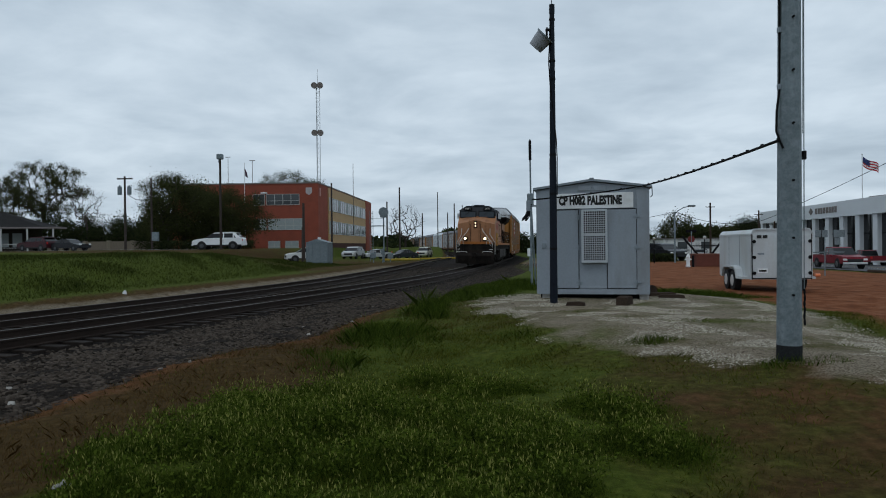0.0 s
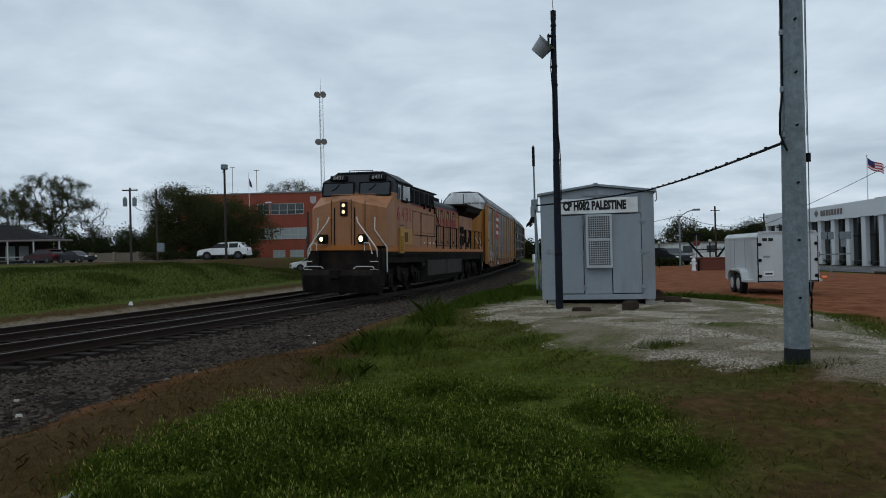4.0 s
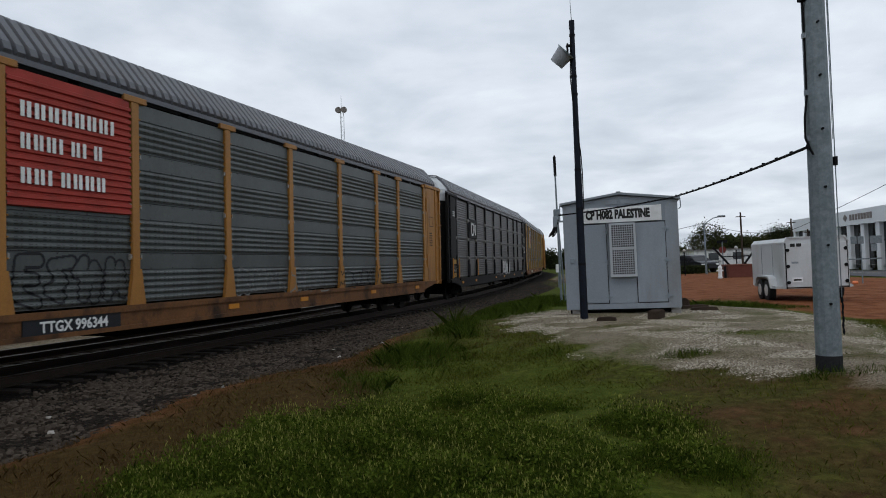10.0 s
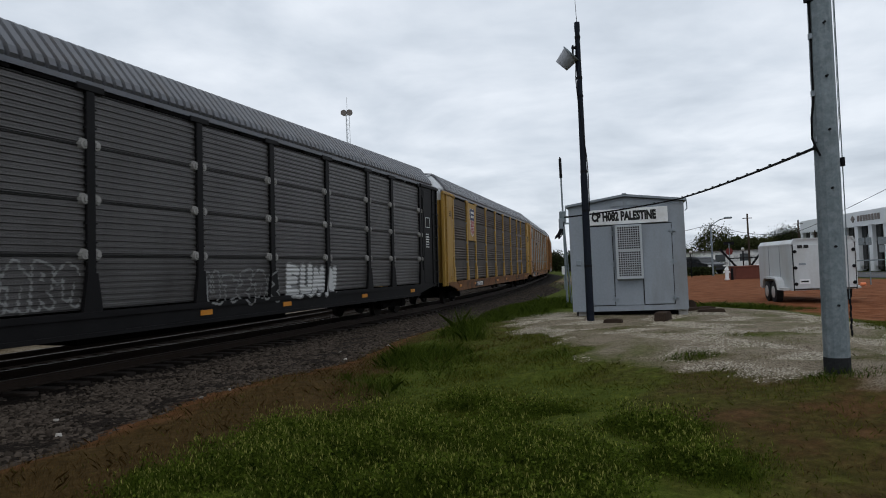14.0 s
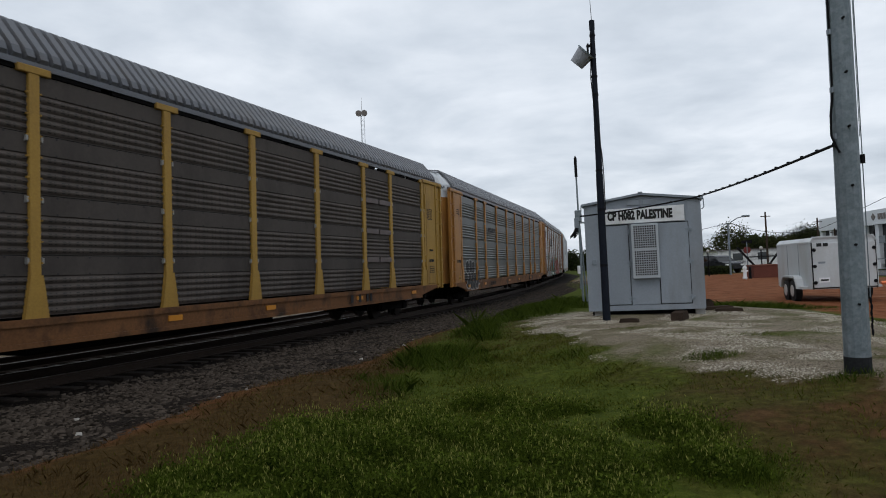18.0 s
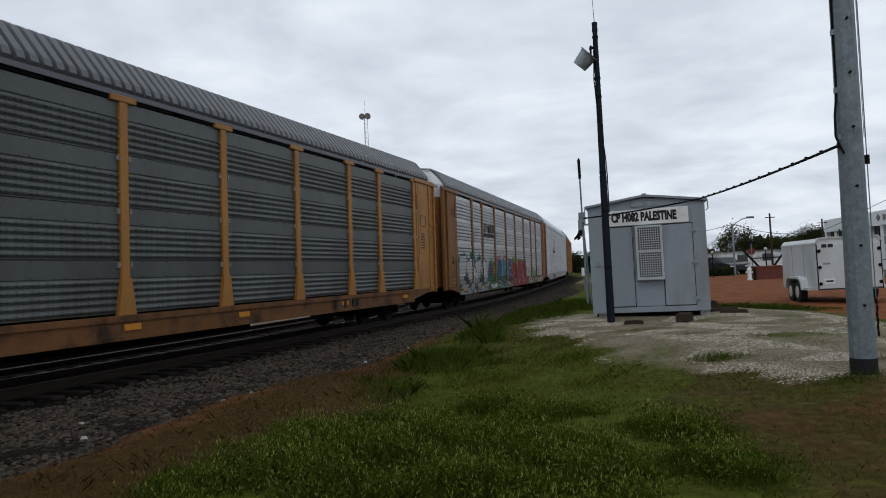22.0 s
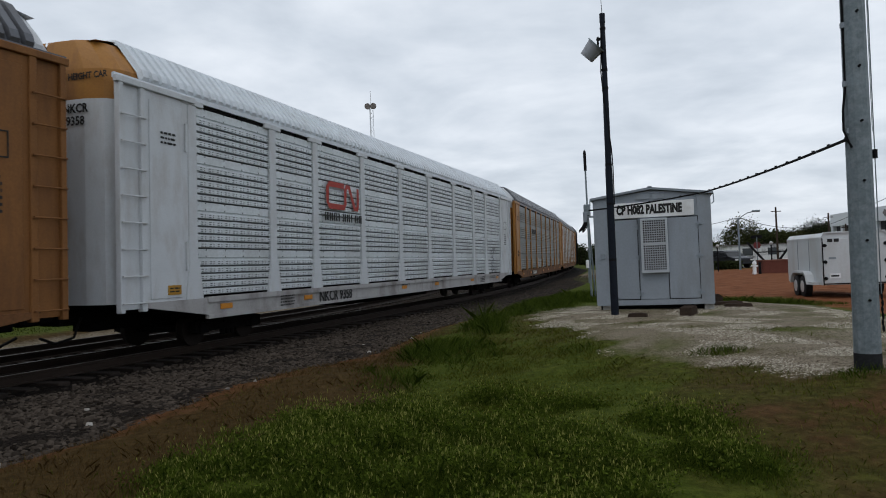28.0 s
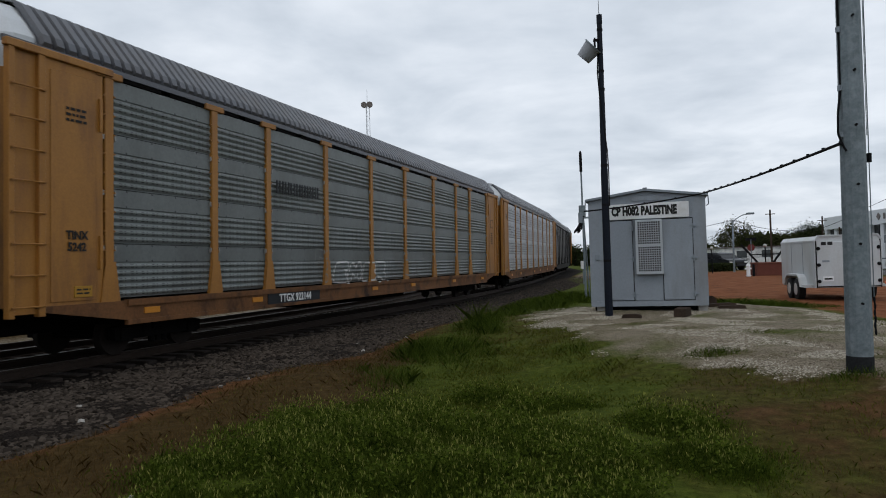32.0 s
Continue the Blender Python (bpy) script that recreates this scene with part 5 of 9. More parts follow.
def spray(car, x0, x1, z0, z1, paint, inks, style="broad", wide=False):
    """Paint that lies on the side of a car and follows its ribs, posts and sill. paint(x, z) gives the number of the ink, or -1."""
    prof = screen_profile(style)
    py, pz = np.array([p[0] for p in prof]), np.array([p[1] for p in prof])
    zs = np.unique(np.round(np.concatenate([np.arange(z0, z1 + 0.001, 0.017), pz[(pz > z0) & (pz < z1)]]), 4))
    xs = np.arange(x0, x1, 0.014)
    half = 0.13 if wide else 0.095
    foot = np.array([min(POSTS, key=lambda p: abs(p - x)) for x in xs])
    gap = np.abs(xs - foot)
    meshes = {}

    def depth(zone, z):
        if zone == 3:
            return -HALF - (0.108 if z > SILL_T - 0.09 else 0.098 if z < SILL_B + 0.06 else 0.068)
        if zone:
            return -HALF - (0.063 if zone == 2 else 0.043)
        return -HALF + 0.042 + float(np.interp(z, pz, py))
    for za, zb in zip(zs, zs[1:]):
        zm = (za + zb) / 2
        ink = paint(xs, np.full(xs.shape, zm))
        flare = half + 0.012 + 0.11 * np.clip((1.72 - zm) / 0.7, 0, 1)
        zone = np.where(gap < flare, 2, 0) if zm < 1.72 else np.where(gap < half, 1, 0)
        if zm < SILL_T + 0.02:
            zone = np.where(gap < flare, 2 if zm > SILL_B + 0.32 else 3, 3)
        key = ink * 4 + zone
        key[ink < 0] = -1
        cuts = np.concatenate([[0], np.nonzero(np.diff(key))[0] + 1, [len(xs)]])
        for i, j in zip(cuts, cuts[1:]):
            if key[i] < 0:
                continue
            ya, yb = depth(int(zone[i]), zm if zone[i] else za), depth(int(zone[i]), zm if zone[i] else zb)
            a, b = xs[i] - CAR_L / 2, xs[j - 1] + 0.014 - CAR_L / 2
            meshes.setdefault(int(ink[i]), Geo()).add([(a, ya, za), (b, ya, za), (b, yb, zb), (a, yb, zb)], [(0, 1, 2, 3)])
    for k, g in sorted(meshes.items()):
        me = bpy.data.meshes.new("spray_paint")
        me.from_pydata(g.v, [], g.f)
        tagged(part("spray_paint", me, inks[k], car), kind="stuff")


def scrawl(car, x0, x1, z0, z1, count, line_m, seed, width=0.04, fills=(), style="broad", wide=False, fat=None, cloud=(), back=(), shine=None, fade=None):
    """A row of made-up letters: clouds of colour behind, then outlines, fills and a thin light stroke inside."""
    fat = fat or 0.16 * min((x1 - x0) / count, z1 - z0)
    rows = glyph_fields(x0, x1, z0, z1, count, seed, fat + width)
    inks = [line_m, *fills, *back] + ([shine] if shine else []) + ([fade] if fade else [])
    nf = len(fills)

    def paint(x, z):
        out = np.full(x.shape, -1)
        for cx, cz, rx, rz, ink in cloud:
            d = np.hypot((x - cx) / rx, (z - cz) / rz) + 0.12 * np.sin(x * 5.1 + cz) + 0.1 * np.sin(x * 11 + z * 7)
            out[d < 1] = 1 + nf + ink
        dists = [np.minimum.reduce([away(x, z, line) for line in g]) for g in rows]
        for k, d in enumerate(dists):
            out[d < fat + width] = 0
            if nf:
                body = 1 + k % nf
                out[d < fat] = body
                if fade:
                    out[(d < fat) & (z < z0 + 0.36 * (z1 - z0) + 0.08 * np.sin(x * 6))] = len(inks) - 1
                if shine:
                    out[(np.abs(d - fat * 0.55) < 0.014) & (np.sin(x * 3.1 + z * 2 + k) > 0.1)] = 1 + nf + len(back)
            else:
                out[d < fat - width * 0.2] = -1
        return out
    reach = [c[0] + c[2] * 1.3 for c in cloud] + [x1], [c[0] - c[2] * 1.3 for c in cloud] + [x0]
    tall = [c[1] + c[3] * 1.3 for c in cloud] + [z1 + 0.1], [c[1] - c[3] * 1.3 for c in cloud] + [z0 - 0.1]
    spray(car, max(1.75, min(reach[1])), min(25.2, max(reach[0])), max(SILL_B, min(tall[1])), max(tall[0]), paint, inks, style, wide)


def bubbles(car, discs, line_m, fill_m, width, style="broad"):
    """Fat bubble shapes that overlap, with a light rim."""
    def paint(x, z):
        v = np.stack([np.hypot((x - cx) / rx, (z - cz) / rz) + 0.04 * np.sin(x * 4 + cz * 9) for cx, cz, rx, rz in discs])
        f = np.sort(v, 0)
        out = np.where(f[0] < 1 + width * 2.4, 0, -1)
        out[f[0] < 1] = 1
        out[(f[0] < 1) & (f[1] < 1) & (f[1] - f[0] < 0.09)] = 0
        return out
    spray(car, min(d[0] - d[2] * 1.2 for d in discs), max(d[0] + d[2] * 1.2 for d in discs), max(SILL_B, min(d[1] - d[3] * 1.2 for d in discs)), max(d[1] + d[3] * 1.2 for d in discs), paint, [line_m, fill_m], style)


def notice_frame(car, x, z, w, h, ink):
    """A thin painted rectangle round a notice."""
    g = Geo()
    for x0, x1, z0, z1 in ((0, w, 0, 0.02), (0, w, h - 0.02, h), (0, 0.02, 0.02, h - 0.02), (w - 0.02, w, 0.02, h - 0.02)):
        g.box(at_car(x + x0), at_car(x + x1), FACE - 0.05, FACE - 0.045, z + z0, z + z1)
    part("notice_frame", g, ink, car)


def end_notes(car, number, mark="TTGX", ink=None, plate=True, boxed=False):
    ink = ink or M_INK
    h = CAR_L / 2
    part("end_lettering", text_mesh("EXCESS HEIGHT CAR", 0.11, 0.002, 0.9, bold=0.004), ink, car, m=pose(-h - EXT - 0.10, -0.72, 5.02, 90, 0, -90 + 3))
    if number:
        part("end_number", text_mesh(mark + "\n" + number, 0.15, 0.002, 0.9, bold=0.006), ink, car, m=pose(-h - EXT - 0.11, -0.72, 4.35, 90, 0, -90 + 3))
    bars(car, 1.0, 4.15, 0.4, 3, 0.09, ink, seed=3, y=FACE - 0.045)
    x, z = (25.42, 3.52) if boxed else (CAR_L - 1.45, 3.3)
    notice_frame(car, x, z, 0.5, 0.4, ink)
    if boxed:
        bars(car, x + 0.06, z + 0.31, 0.38, 5, 0.065, ink, seed=4, y=FACE - 0.045)
        strokes(car, "maker_word", at_car(25.6), 2.32, 0.07, 6, 0.05, 0.012, ink, "small dark plain strokes", FACE - 0.05)
        letters(car, "UP 8044", 0.1, ink, 25.78, 1.96, FACE - 0.05)
        notice_frame(car, 25.58, 1.5, 0.46, 0.26, ink)
        bars(car, 25.64, 1.64, 0.34, 2, 0.08, ink, seed=9, y=FACE - 0.045)
    else:
        bars(car, CAR_L - 1.4, 3.0, 0.35, 6, 0.1, ink, seed=4, y=FACE - 0.045)
    if plate:
        part("notice_plate", Geo().box(at_car(1.15), at_car(1.5), FACE - 0.05, FACE - 0.02, 1.15, 1.33, 0.004), M_LOUVRE, car, "small yellow notice plate")
        bars(car, 1.19, 1.26, 0.27, 2, 0.06, M_INK, seed=5, y=FACE - 0.054)
    for x in (2.4, 5.7, 12.0, 15.2, 19.8, 24.0):
        part("reflector", Geo().box(at_car(x), at_car(x + 0.38), FACE - 0.07, FACE - 0.05, 0.79, 0.90), M_REFLECT, car, "orange reflector strip")


def decorate():
    c0, c1, c2, c3, c4, c5, c6, c7 = CARS[:8]
    for c, num in ((c0, "996344"), (c2, "975257"), (c3, "851701"), (c4, "704781"), (c6, "922144"), (c7, "")):
        end_notes(c, num, boxed=c is c2)
    end_notes(c1, "710712", "", M_WHITEINK)
    end_notes(c5, "9358", "NKCR", M_INK)
    # red panel
    part("sign_panel", ribbed_plate(2.55, 2.72, EAVE - 0.12), M_REDPANEL, c0, "red ribbed sign panel", m=pose(at_car(6.53), FACE, 0))
    strokes(c0, "sign_word", at_car(6.75), 4.12, 0.25, 8, 0.2, 0.06, M_WHITEINK, "white plain strokes of a word", FACE - 0.06, (7,))
    strokes(c0, "sign_word", at_car(6.75), 3.62, 0.25, 7, 0.18, 0.06, M_WHITEINK, "white plain strokes of a word", FACE - 0.06, (3, 5))
    strokes(c0, "sign_word", at_car(6.75), 3.08, 0.25, 7, 0.19, 0.06, M_WHITEINK, "white plain strokes of a word", FACE - 0.06, (2,))
    part("number_patch", Geo().box(at_car(6.75), at_car(8.75), FACE - 0.07, FACE - 0.05, 0.67, 0.95), M_SPRAYBLACK, c0)
    letters(c0, "TTGX 996344", 0.17, M_WHITEINK, 7.75, 0.81, FACE - 0.078)
    part("number_plate_frame", Geo().box(at_car(0.95), at_car(1.55), FACE - 0.05, FACE - 0.04, 2.42, 2.62), M_INK, c0)
    part("number_plate_face", Geo().box(at_car(0.97), at_car(1.53), FACE - 0.054, FACE - 0.05, 2.44, 2.60), M_ORANGE, c0)
    letters(c0, "CPR-1939", 0.09, M_INK, 1.25, 2.52, FACE - 0.06)
    part("spray_line", ribbon(blob_points(at_car(3.0), 1.98, 0.24, 0.13, random.Random(2), 2, 18, 0.05), 0.07, FACE - 0.05), M_SPRAYWHITE, c0)
    for body, x, z, sz in (("O", 2.35, 1.66, 0.26), ("M", 2.85, 1.58, 0.27), ("G", 3.3, 1.56, 0.25), ("8", 3.85, 1.50, 0.3), ("B", 2.75, 1.18, 0.25), ("K", 3.05, 1.18, 0.25), ("E", 3.42, 1.2, 0.25)):
        part("spray_letter", text_mesh(body, sz, 0.003, 0.9, bold=0.018), M_SPRAYWHITE, c0, m=pose(at_car(x), FACE - 0.045, z, 90, 0, 0))
    scrawl(c0, 6.6, 9.0, 1.15, 2.0, 4, M_SPRAYBLACK, 12, 0.035)
    scrawl(c0, 12.4, 16.8, 1.05, 1.65, 7, M_SPRAYGREY, 13, 0.03)
    scrawl(c0, 17.4, 21, 1.05, 1.6, 6, M_SPRAYBLACK, 14, 0.03)
    # black car
    part("sign_panel", Geo().box(at_car(4.6), at_car(6.33), FACE - 0.045, FACE, 3.05, 4.05, 0.01), M_BLACKPAINT, c1, "black plate with white curved shapes")
    zc = 3.53
    loop = [(6.0 - 1.05 + dx, zc + dz) for dx, dz in ((0.42, 0.28), (0.05, 0.28), (-0.02, 0.2), (-0.02, -0.2), (0.05, -0.28), (0.4, -0.28), (0.5, -0.2), (0.5, 0.2), (0.58, 0.28), (0.7, 0.2), (0.85, -0.2), (0.95, -0.28), (1.03, -0.2), (1.03, 0.28))]
    part("sign_shape", ribbon([(at_car(x), z) for x, z in loop], 0.11, FACE - 0.055), M_WHITEINK, c1, "white plain curved shape")
    letters(c1, "710712", 0.09, M_WHITEINK, 1.2, 3.9)
    part("notice_plate", Geo().box(at_car(0.95), at_car(1.5), FACE - 0.06, FACE - 0.03, 1.75, 1.95), M_LOUVRE, c1)
    part("spray_line", ribbon([(at_car(0.95 + 0.11 * k), 1.52 + 0.13 * (-1) ** k) for k in range(7)], 0.03, FACE - 0.055), M_SPRAYWHITE, c1)
    scrawl(c1, 1.95, 3.9, 1.1, 1.75, 4, M_SPRAYGREY, 21, 0.045, style="fine")
    scrawl(c1, 2.3, 3.1, 1.8, 2.1, 2, M_SPRAYGREY, 22, 0.04, style="fine")
    scrawl(c1, 6.6, 9.0, 1.1, 1.95, 5, M_SPRAYGREY, 23, 0.035, style="fine")
    scrawl(c1, 12.2, 15.2, 0.95, 1.75, 5, M_SPRAYGREY, 24, 0.04, style="fine")
    scrawl(c1, 15.4, 18.3, 0.95, 1.85, 4, M_SPRAYGREY, 25, 0.05, (M_SPRAYWHITE,), style="fine")
    for x in (0.75, 1.75, 6.35):
        part("reflector", Geo().box(at_car(x), at_car(x + 0.1), FACE - 0.09, FACE - 0.06, 1.1, 2.0), M_REFLECT, c1, "upright orange reflector strip")
    # yellow plate with a shield
    part("sign_panel", Geo().box(at_car(4.58), at_car(6.36), FACE - 0.03, FACE, 3.0, EAVE - 0.1, 0.01), M_YELLOW, c2, "yellow plate behind a shield")
    sh = [(0, 0), (0.28, 0.12), (0.44, 0.4), (0.44, 0.95), (0.52, 1.3), (0.28, 1.42), (0, 1.36), (-0.28, 1.42), (-0.52, 1.3), (-0.44, 0.95), (-0.44, 0.4), (-0.28, 0.12)]
    cx = at_car(5.47)
    part("shield_field", Geo().prism([(cx + a, 3.22 + b) for a, b in sh], FACE - 0.045, FACE - 0.03), M_WHITEINK, c2, "white shield field")
    part("shield_top", Geo().prism([(cx + a, 3.22 + b) for a, b in ((-0.44, 0.82), (0.44, 0.82), (0.44, 0.95), (0.52, 1.3), (0.28, 1.42), (0, 1.36), (-0.28, 1.42), (-0.52, 1.3), (-0.44, 0.95))], FACE - 0.055, FACE - 0.045), M_SHIELD_BLUE, c2, "dark blue shield top")
    for k in range(5):
        x = cx - 0.34 + k * 0.17
        lo = 3.28 + 0.5 * abs(x - cx) ** 1.2
        part("shield_stripe", Geo().box(x - 0.04, x + 0.04, FACE - 0.055, FACE - 0.046, lo, 4.04), M_RED, c2, "red shield stripe")
    strokes(c2, "shield_word", cx - 0.33, 4.36, 0.12, 5, 0.11, 0.03, M_WHITEINK, "white plain strokes", FACE - 0.065, (3,))
    strokes(c2, "shield_word", cx - 0.37, 4.16, 0.12, 7, 0.085, 0.025, M_WHITEINK, "white plain strokes", FACE - 0.065, (3, 5))
    letters(c2, "TTGX 975257", 0.17, M_WHITEINK, 6.9, 0.81, FACE - 0.078)
    part("number_patch", Geo().box(at_car(5.9), at_car(7.9), FACE - 0.07, FACE - 0.05, 0.67, 0.95), M_SPRAYBLACK, c2)
    patch_m = mat("patch_metal", (0.13, 0.105, 0.10), 0.6, 0.2, 0.25, 3)
    for x in (20.62, 21.56):
        for z in (1.92, 2.81, 3.77):
            part("patch", Geo().box(at_car(x), at_car(x + 0.84), FACE - 0.03, FACE - 0.01, z, z + 0.15), patch_m, c2, "dull riveted patch plate")
    for c in (c2, c3):
        strokes(c, "owner_mark", at_car(19.4), 0.72, 0.24, 3, 0.42, 0.08, M_SPRAYBLACK, "black plain strokes", FACE - 0.075, (0, 1))
    # orange car with bubble paint
    bubbles(c3, ((2.7, 1.66, 0.34, 0.32), (3.25, 1.7, 0.3, 0.32), (3.75, 1.66, 0.26, 0.28), (2.45, 1.12, 0.4, 0.4), (3.0, 1.08, 0.36, 0.42), (3.55, 1.05, 0.34, 0.4), (4.05, 1.06, 0.34, 0.38), (4.5, 1.22, 0.28, 0.34)), M_SPRAYWHITE, M_SPRAYBLACK, 0.04)
    letters(c3, "TTGX 851701", 0.17, M_SPRAYBLACK, 7.6, 0.81, FACE - 0.078)
    letters(c3, "NS 26758", 0.11, M_INK, 1.2, 1.95, FACE - 0.05)
    strokes(c3, "faint_word", at_car(6.9), 3.45, 0.22, 7, 0.2, 0.06, M_SPRAYBLACK, "faint dark strokes", FACE - 0.05)
    # bright spray paint along a pale car
    cols = [mat("spray_colour", c, 0.6, 0, 0.12) for c in ((0.22, 0.23, 0.23), (0.015, 0.10, 0.08), (0.02, 0.055, 0.15), (0.22, 0.02, 0.03), (0.03, 0.11, 0.04), (0.03, 0.16, 0.17), (0.40, 0.41, 0.41))]
    grey, teal, blue, red, green, aqua, pale = cols
    deep, orange, lime = (mat("spray_colour", c, 0.6, 0, 0.12) for c in ((0.006, 0.035, 0.03), (0.30, 0.07, 0.02), (0.16, 0.26, 0.05)))
    bright = {"style": "slotted", "wide": True}
    scrawl(c4, 1.9, 7.35, 0.72, 2.32, 4, M_SPRAYBLACK, 41, 0.06, (pale,), fat=0.25, fade=grey, back=(teal, deep, grey),
           cloud=((2.6, 1.5, 1.0, 0.9, 0), (4.3, 1.7, 1.0, 0.75, 0), (5.9, 1.4, 1.2, 0.9, 0), (3.4, 1.1, 1.1, 0.6, 1), (5.4, 1.15, 1.0, 0.55, 1), (6.8, 1.0, 0.7, 0.6, 0), (3.2, 0.66, 1.4, 0.2, 2), (5.9, 0.68, 1.1, 0.2, 2)), **bright)
    scrawl(c4, 7.75, 9.15, 1.3, 1.95, 3, deep, 43, 0.03, (blue, red, lime), fat=0.09, back=(green, teal), cloud=((8.4, 1.55, 1.0, 0.55, 0), (7.7, 1.2, 0.5, 0.5, 1), (8.7, 0.8, 0.8, 0.25, 0)), **bright)
    scrawl(c4, 9.5, 13.45, 0.70, 2.25, 3, M_SPRAYWHITE, 44, 0.035, (blue, aqua, blue), fat=0.33, shine=M_SPRAYWHITE, fade=deep, back=(orange, teal, lime),
           cloud=((10.0, 1.95, 0.9, 0.42, 0), (11.6, 1.85, 1.1, 0.5, 0), (12.8, 1.8, 0.8, 0.5, 2), (10.4, 1.2, 1.1, 0.8, 1), (12.0, 1.1, 1.2, 0.7, 1), (13.1, 1.0, 0.5, 0.5, 0)), **bright)
    scrawl(c4, 13.35, 18.5, 0.66, 2.2, 5, M_SPRAYBLACK, 45, 0.06, (red,), fat=0.25, shine=M_SPRAYWHITE, back=(lime, red), cloud=((14.4, 2.0, 1.1, 0.35, 0), (16.0, 1.95, 1.0, 0.3, 0), (14.6, 0.9, 1.2, 0.35, 1), (16.8, 0.95, 1.3, 0.35, 1)), **bright)
    scrawl(c4, 18.6, 24.9, 0.72, 2.1, 6, M_SPRAYWHITE, 48, 0.035, fat=0.14, back=(M_SPRAYGREY, green), cloud=((19.6, 1.1, 1.0, 0.5, 0), (21.4, 1.2, 1.3, 0.6, 1), (23.4, 1.1, 1.2, 0.5, 0)), **bright)
    letters(c4, "TTGX 704781", 0.19, M_WHITEINK, 8.3, 0.81, FACE - 0.11)
    for k in range(4):
        x, z = at_car(6.55 + 0.05 * k), 3.92 - 0.11 * k
        part("sign_shape", Geo().prism([(x, z - 0.07), (x + 0.62 - 0.09 * k, z - 0.07), (x + 0.72 - 0.09 * k, z), (x + 0.04, z)], FACE - 0.05, FACE - 0.035), M_INK, c4, "black slanting bar of a plain emblem")
    for x, w in ((7.62, 0.62), (8.3, 0.58)):
        part("sign_shape", Geo().prism([(at_car(x + 0.12), 3.5), (at_car(x + w), 3.5), (at_car(x + w - 0.12), 3.92), (at_car(x), 3.92)], FACE - 0.05, FACE - 0.035), M_INK, c4, "black slanting block of a plain emblem")
    strokes(c4, "sign_word", at_car(6.5), 3.28, 0.15, 15, 0.13, 0.035, M_INK, "small black plain strokes", FACE - 0.05)
    letters(c4, "NS\n9850", 0.12, M_INK, 1.2, 2.1, FACE - 0.05)
    part("spray_line", ribbon([(at_car(0.95 + 0.1 * k), 1.4 + 0.22 * (-1) ** k) for k in range(6)], 0.04, FACE - 0.055), M_SPRAYBLACK, c4)
    # white car
    loop = [(7.0 + dx, 3.55 + dz) for dx, dz in ((0.95, 0.3), (0.1, 0.3), (0.0, 0.2), (0.0, -0.2), (0.1, -0.3), (0.95, -0.3), (1.02, -0.2), (1.02, 0.15), (1.1, 0.3), (1.25, 0.3), (1.6, -0.3), (1.75, -0.3), (1.8, -0.2), (1.8, 0.3))]
    part("sign_shape", ribbon([(at_car(x), z) for x, z in loop], 0.15, FACE - 0.05), M_REDPANEL, c5, "red plain curved shape")
    strokes(c5, "sign_word", at_car(6.85), 2.85, 0.22, 9, 0.2, 0.05, M_INK, "dark plain strokes", FACE - 0.05, (3, 6))
    letters(c5, "NKCR 9358", 0.27, M_INK, 7.35, 0.82, FACE - 0.078)
    scrawl(c5, 23.35, 24.2, 1.1, 2.35, 2, M_SPRAYBLACK, 51, 0.035, fat=0.08, style="slotted", wide=True)
    for x, w, rows, seed in ((4.6, 0.6, 4, 7), (11.9, 0.7, 1, 8), (15.2, 0.8, 1, 9), (21.2, 0.75, 4, 10), (22.9, 0.8, 2, 11), (24.1, 0.35, 1, 12)):
        bars(c5, x, 0.92, w, rows, 0.07, M_INK, FACE - 0.085, seed)
    # yellow car with pale scrawls
    letters(c6, "TINX\n5242", 0.13, M_INK, 1.2, 2.05, FACE - 0.05)
    strokes(c6, "sign_word", at_car(6.7), 3.35, 0.3, 8, 0.2, 0.06, M_SPRAYBLACK, "dark plain strokes", FACE - 0.05)
    scrawl(c6, 9.6, 13.2, 1.1, 1.75, 4, M_SPRAYWHITE, 61, 0.045)
    scrawl(c6, 13.4, 16.8, 1.1, 1.75, 4, M_SPRAYGREY, 62, 0.04)
    scrawl(c6, 8.6, 9.2, 1.1, 2.0, 1, M_SPRAYGREY, 63, 0.03)
    part("number_patch", Geo().box(at_car(6.3), at_car(8.7), FACE - 0.07, FACE - 0.05, 0.67, 0.96), M_SPRAYBLACK, c6)
    letters(c6, "TTGX 922144", 0.18, M_WHITEINK, 7.5, 0.82, FACE - 0.078)
    scrawl(c7, 12, 18, 1.1, 1.7, 6, M_SPRAYGREY, 71, 0.04, style="slotted")


decorate()

# ---- signal shed ----
M_SHED = mat("shed_paint", (0.255, 0.285, 0.32), 0.5, 0, 0.10, 1.0, 25, 0.05, (0.16, 0.15, 0.14), 0.45, 1.4, streak=4)
M_SHEDTRIM = mat("shed_trim", (0.22, 0.25, 0.28), 0.5, 0, 0.1)
M_SIGN = mat("sign_white", (0.72, 0.73, 0.74), 0.45, 0, 0.06, 2, 30, 0.0, (0.4, 0.38, 0.34), 0.3, 3)
M_VENT = mat("vent_white", (0.42, 0.45, 0.48), 0.5, 0, 0.08)
M_BLOCK = mat("concrete_block", (0.33, 0.32, 0.30), 0.9, 0, 0.25, 4, 60, 0.4)
M_WOOD = mat("weathered_timber", (0.045, 0.032, 0.024), 0.9, 0, 0.4, 3, 40, 0.5, rand=0.25, spec=0.05)
M_GALV = mat("galvanised_steel", (0.15, 0.18, 0.195), 0.55, 0.2, 0.3, 5, 30, 0.08, (0.25, 0.28, 0.30), 0.6, 11)
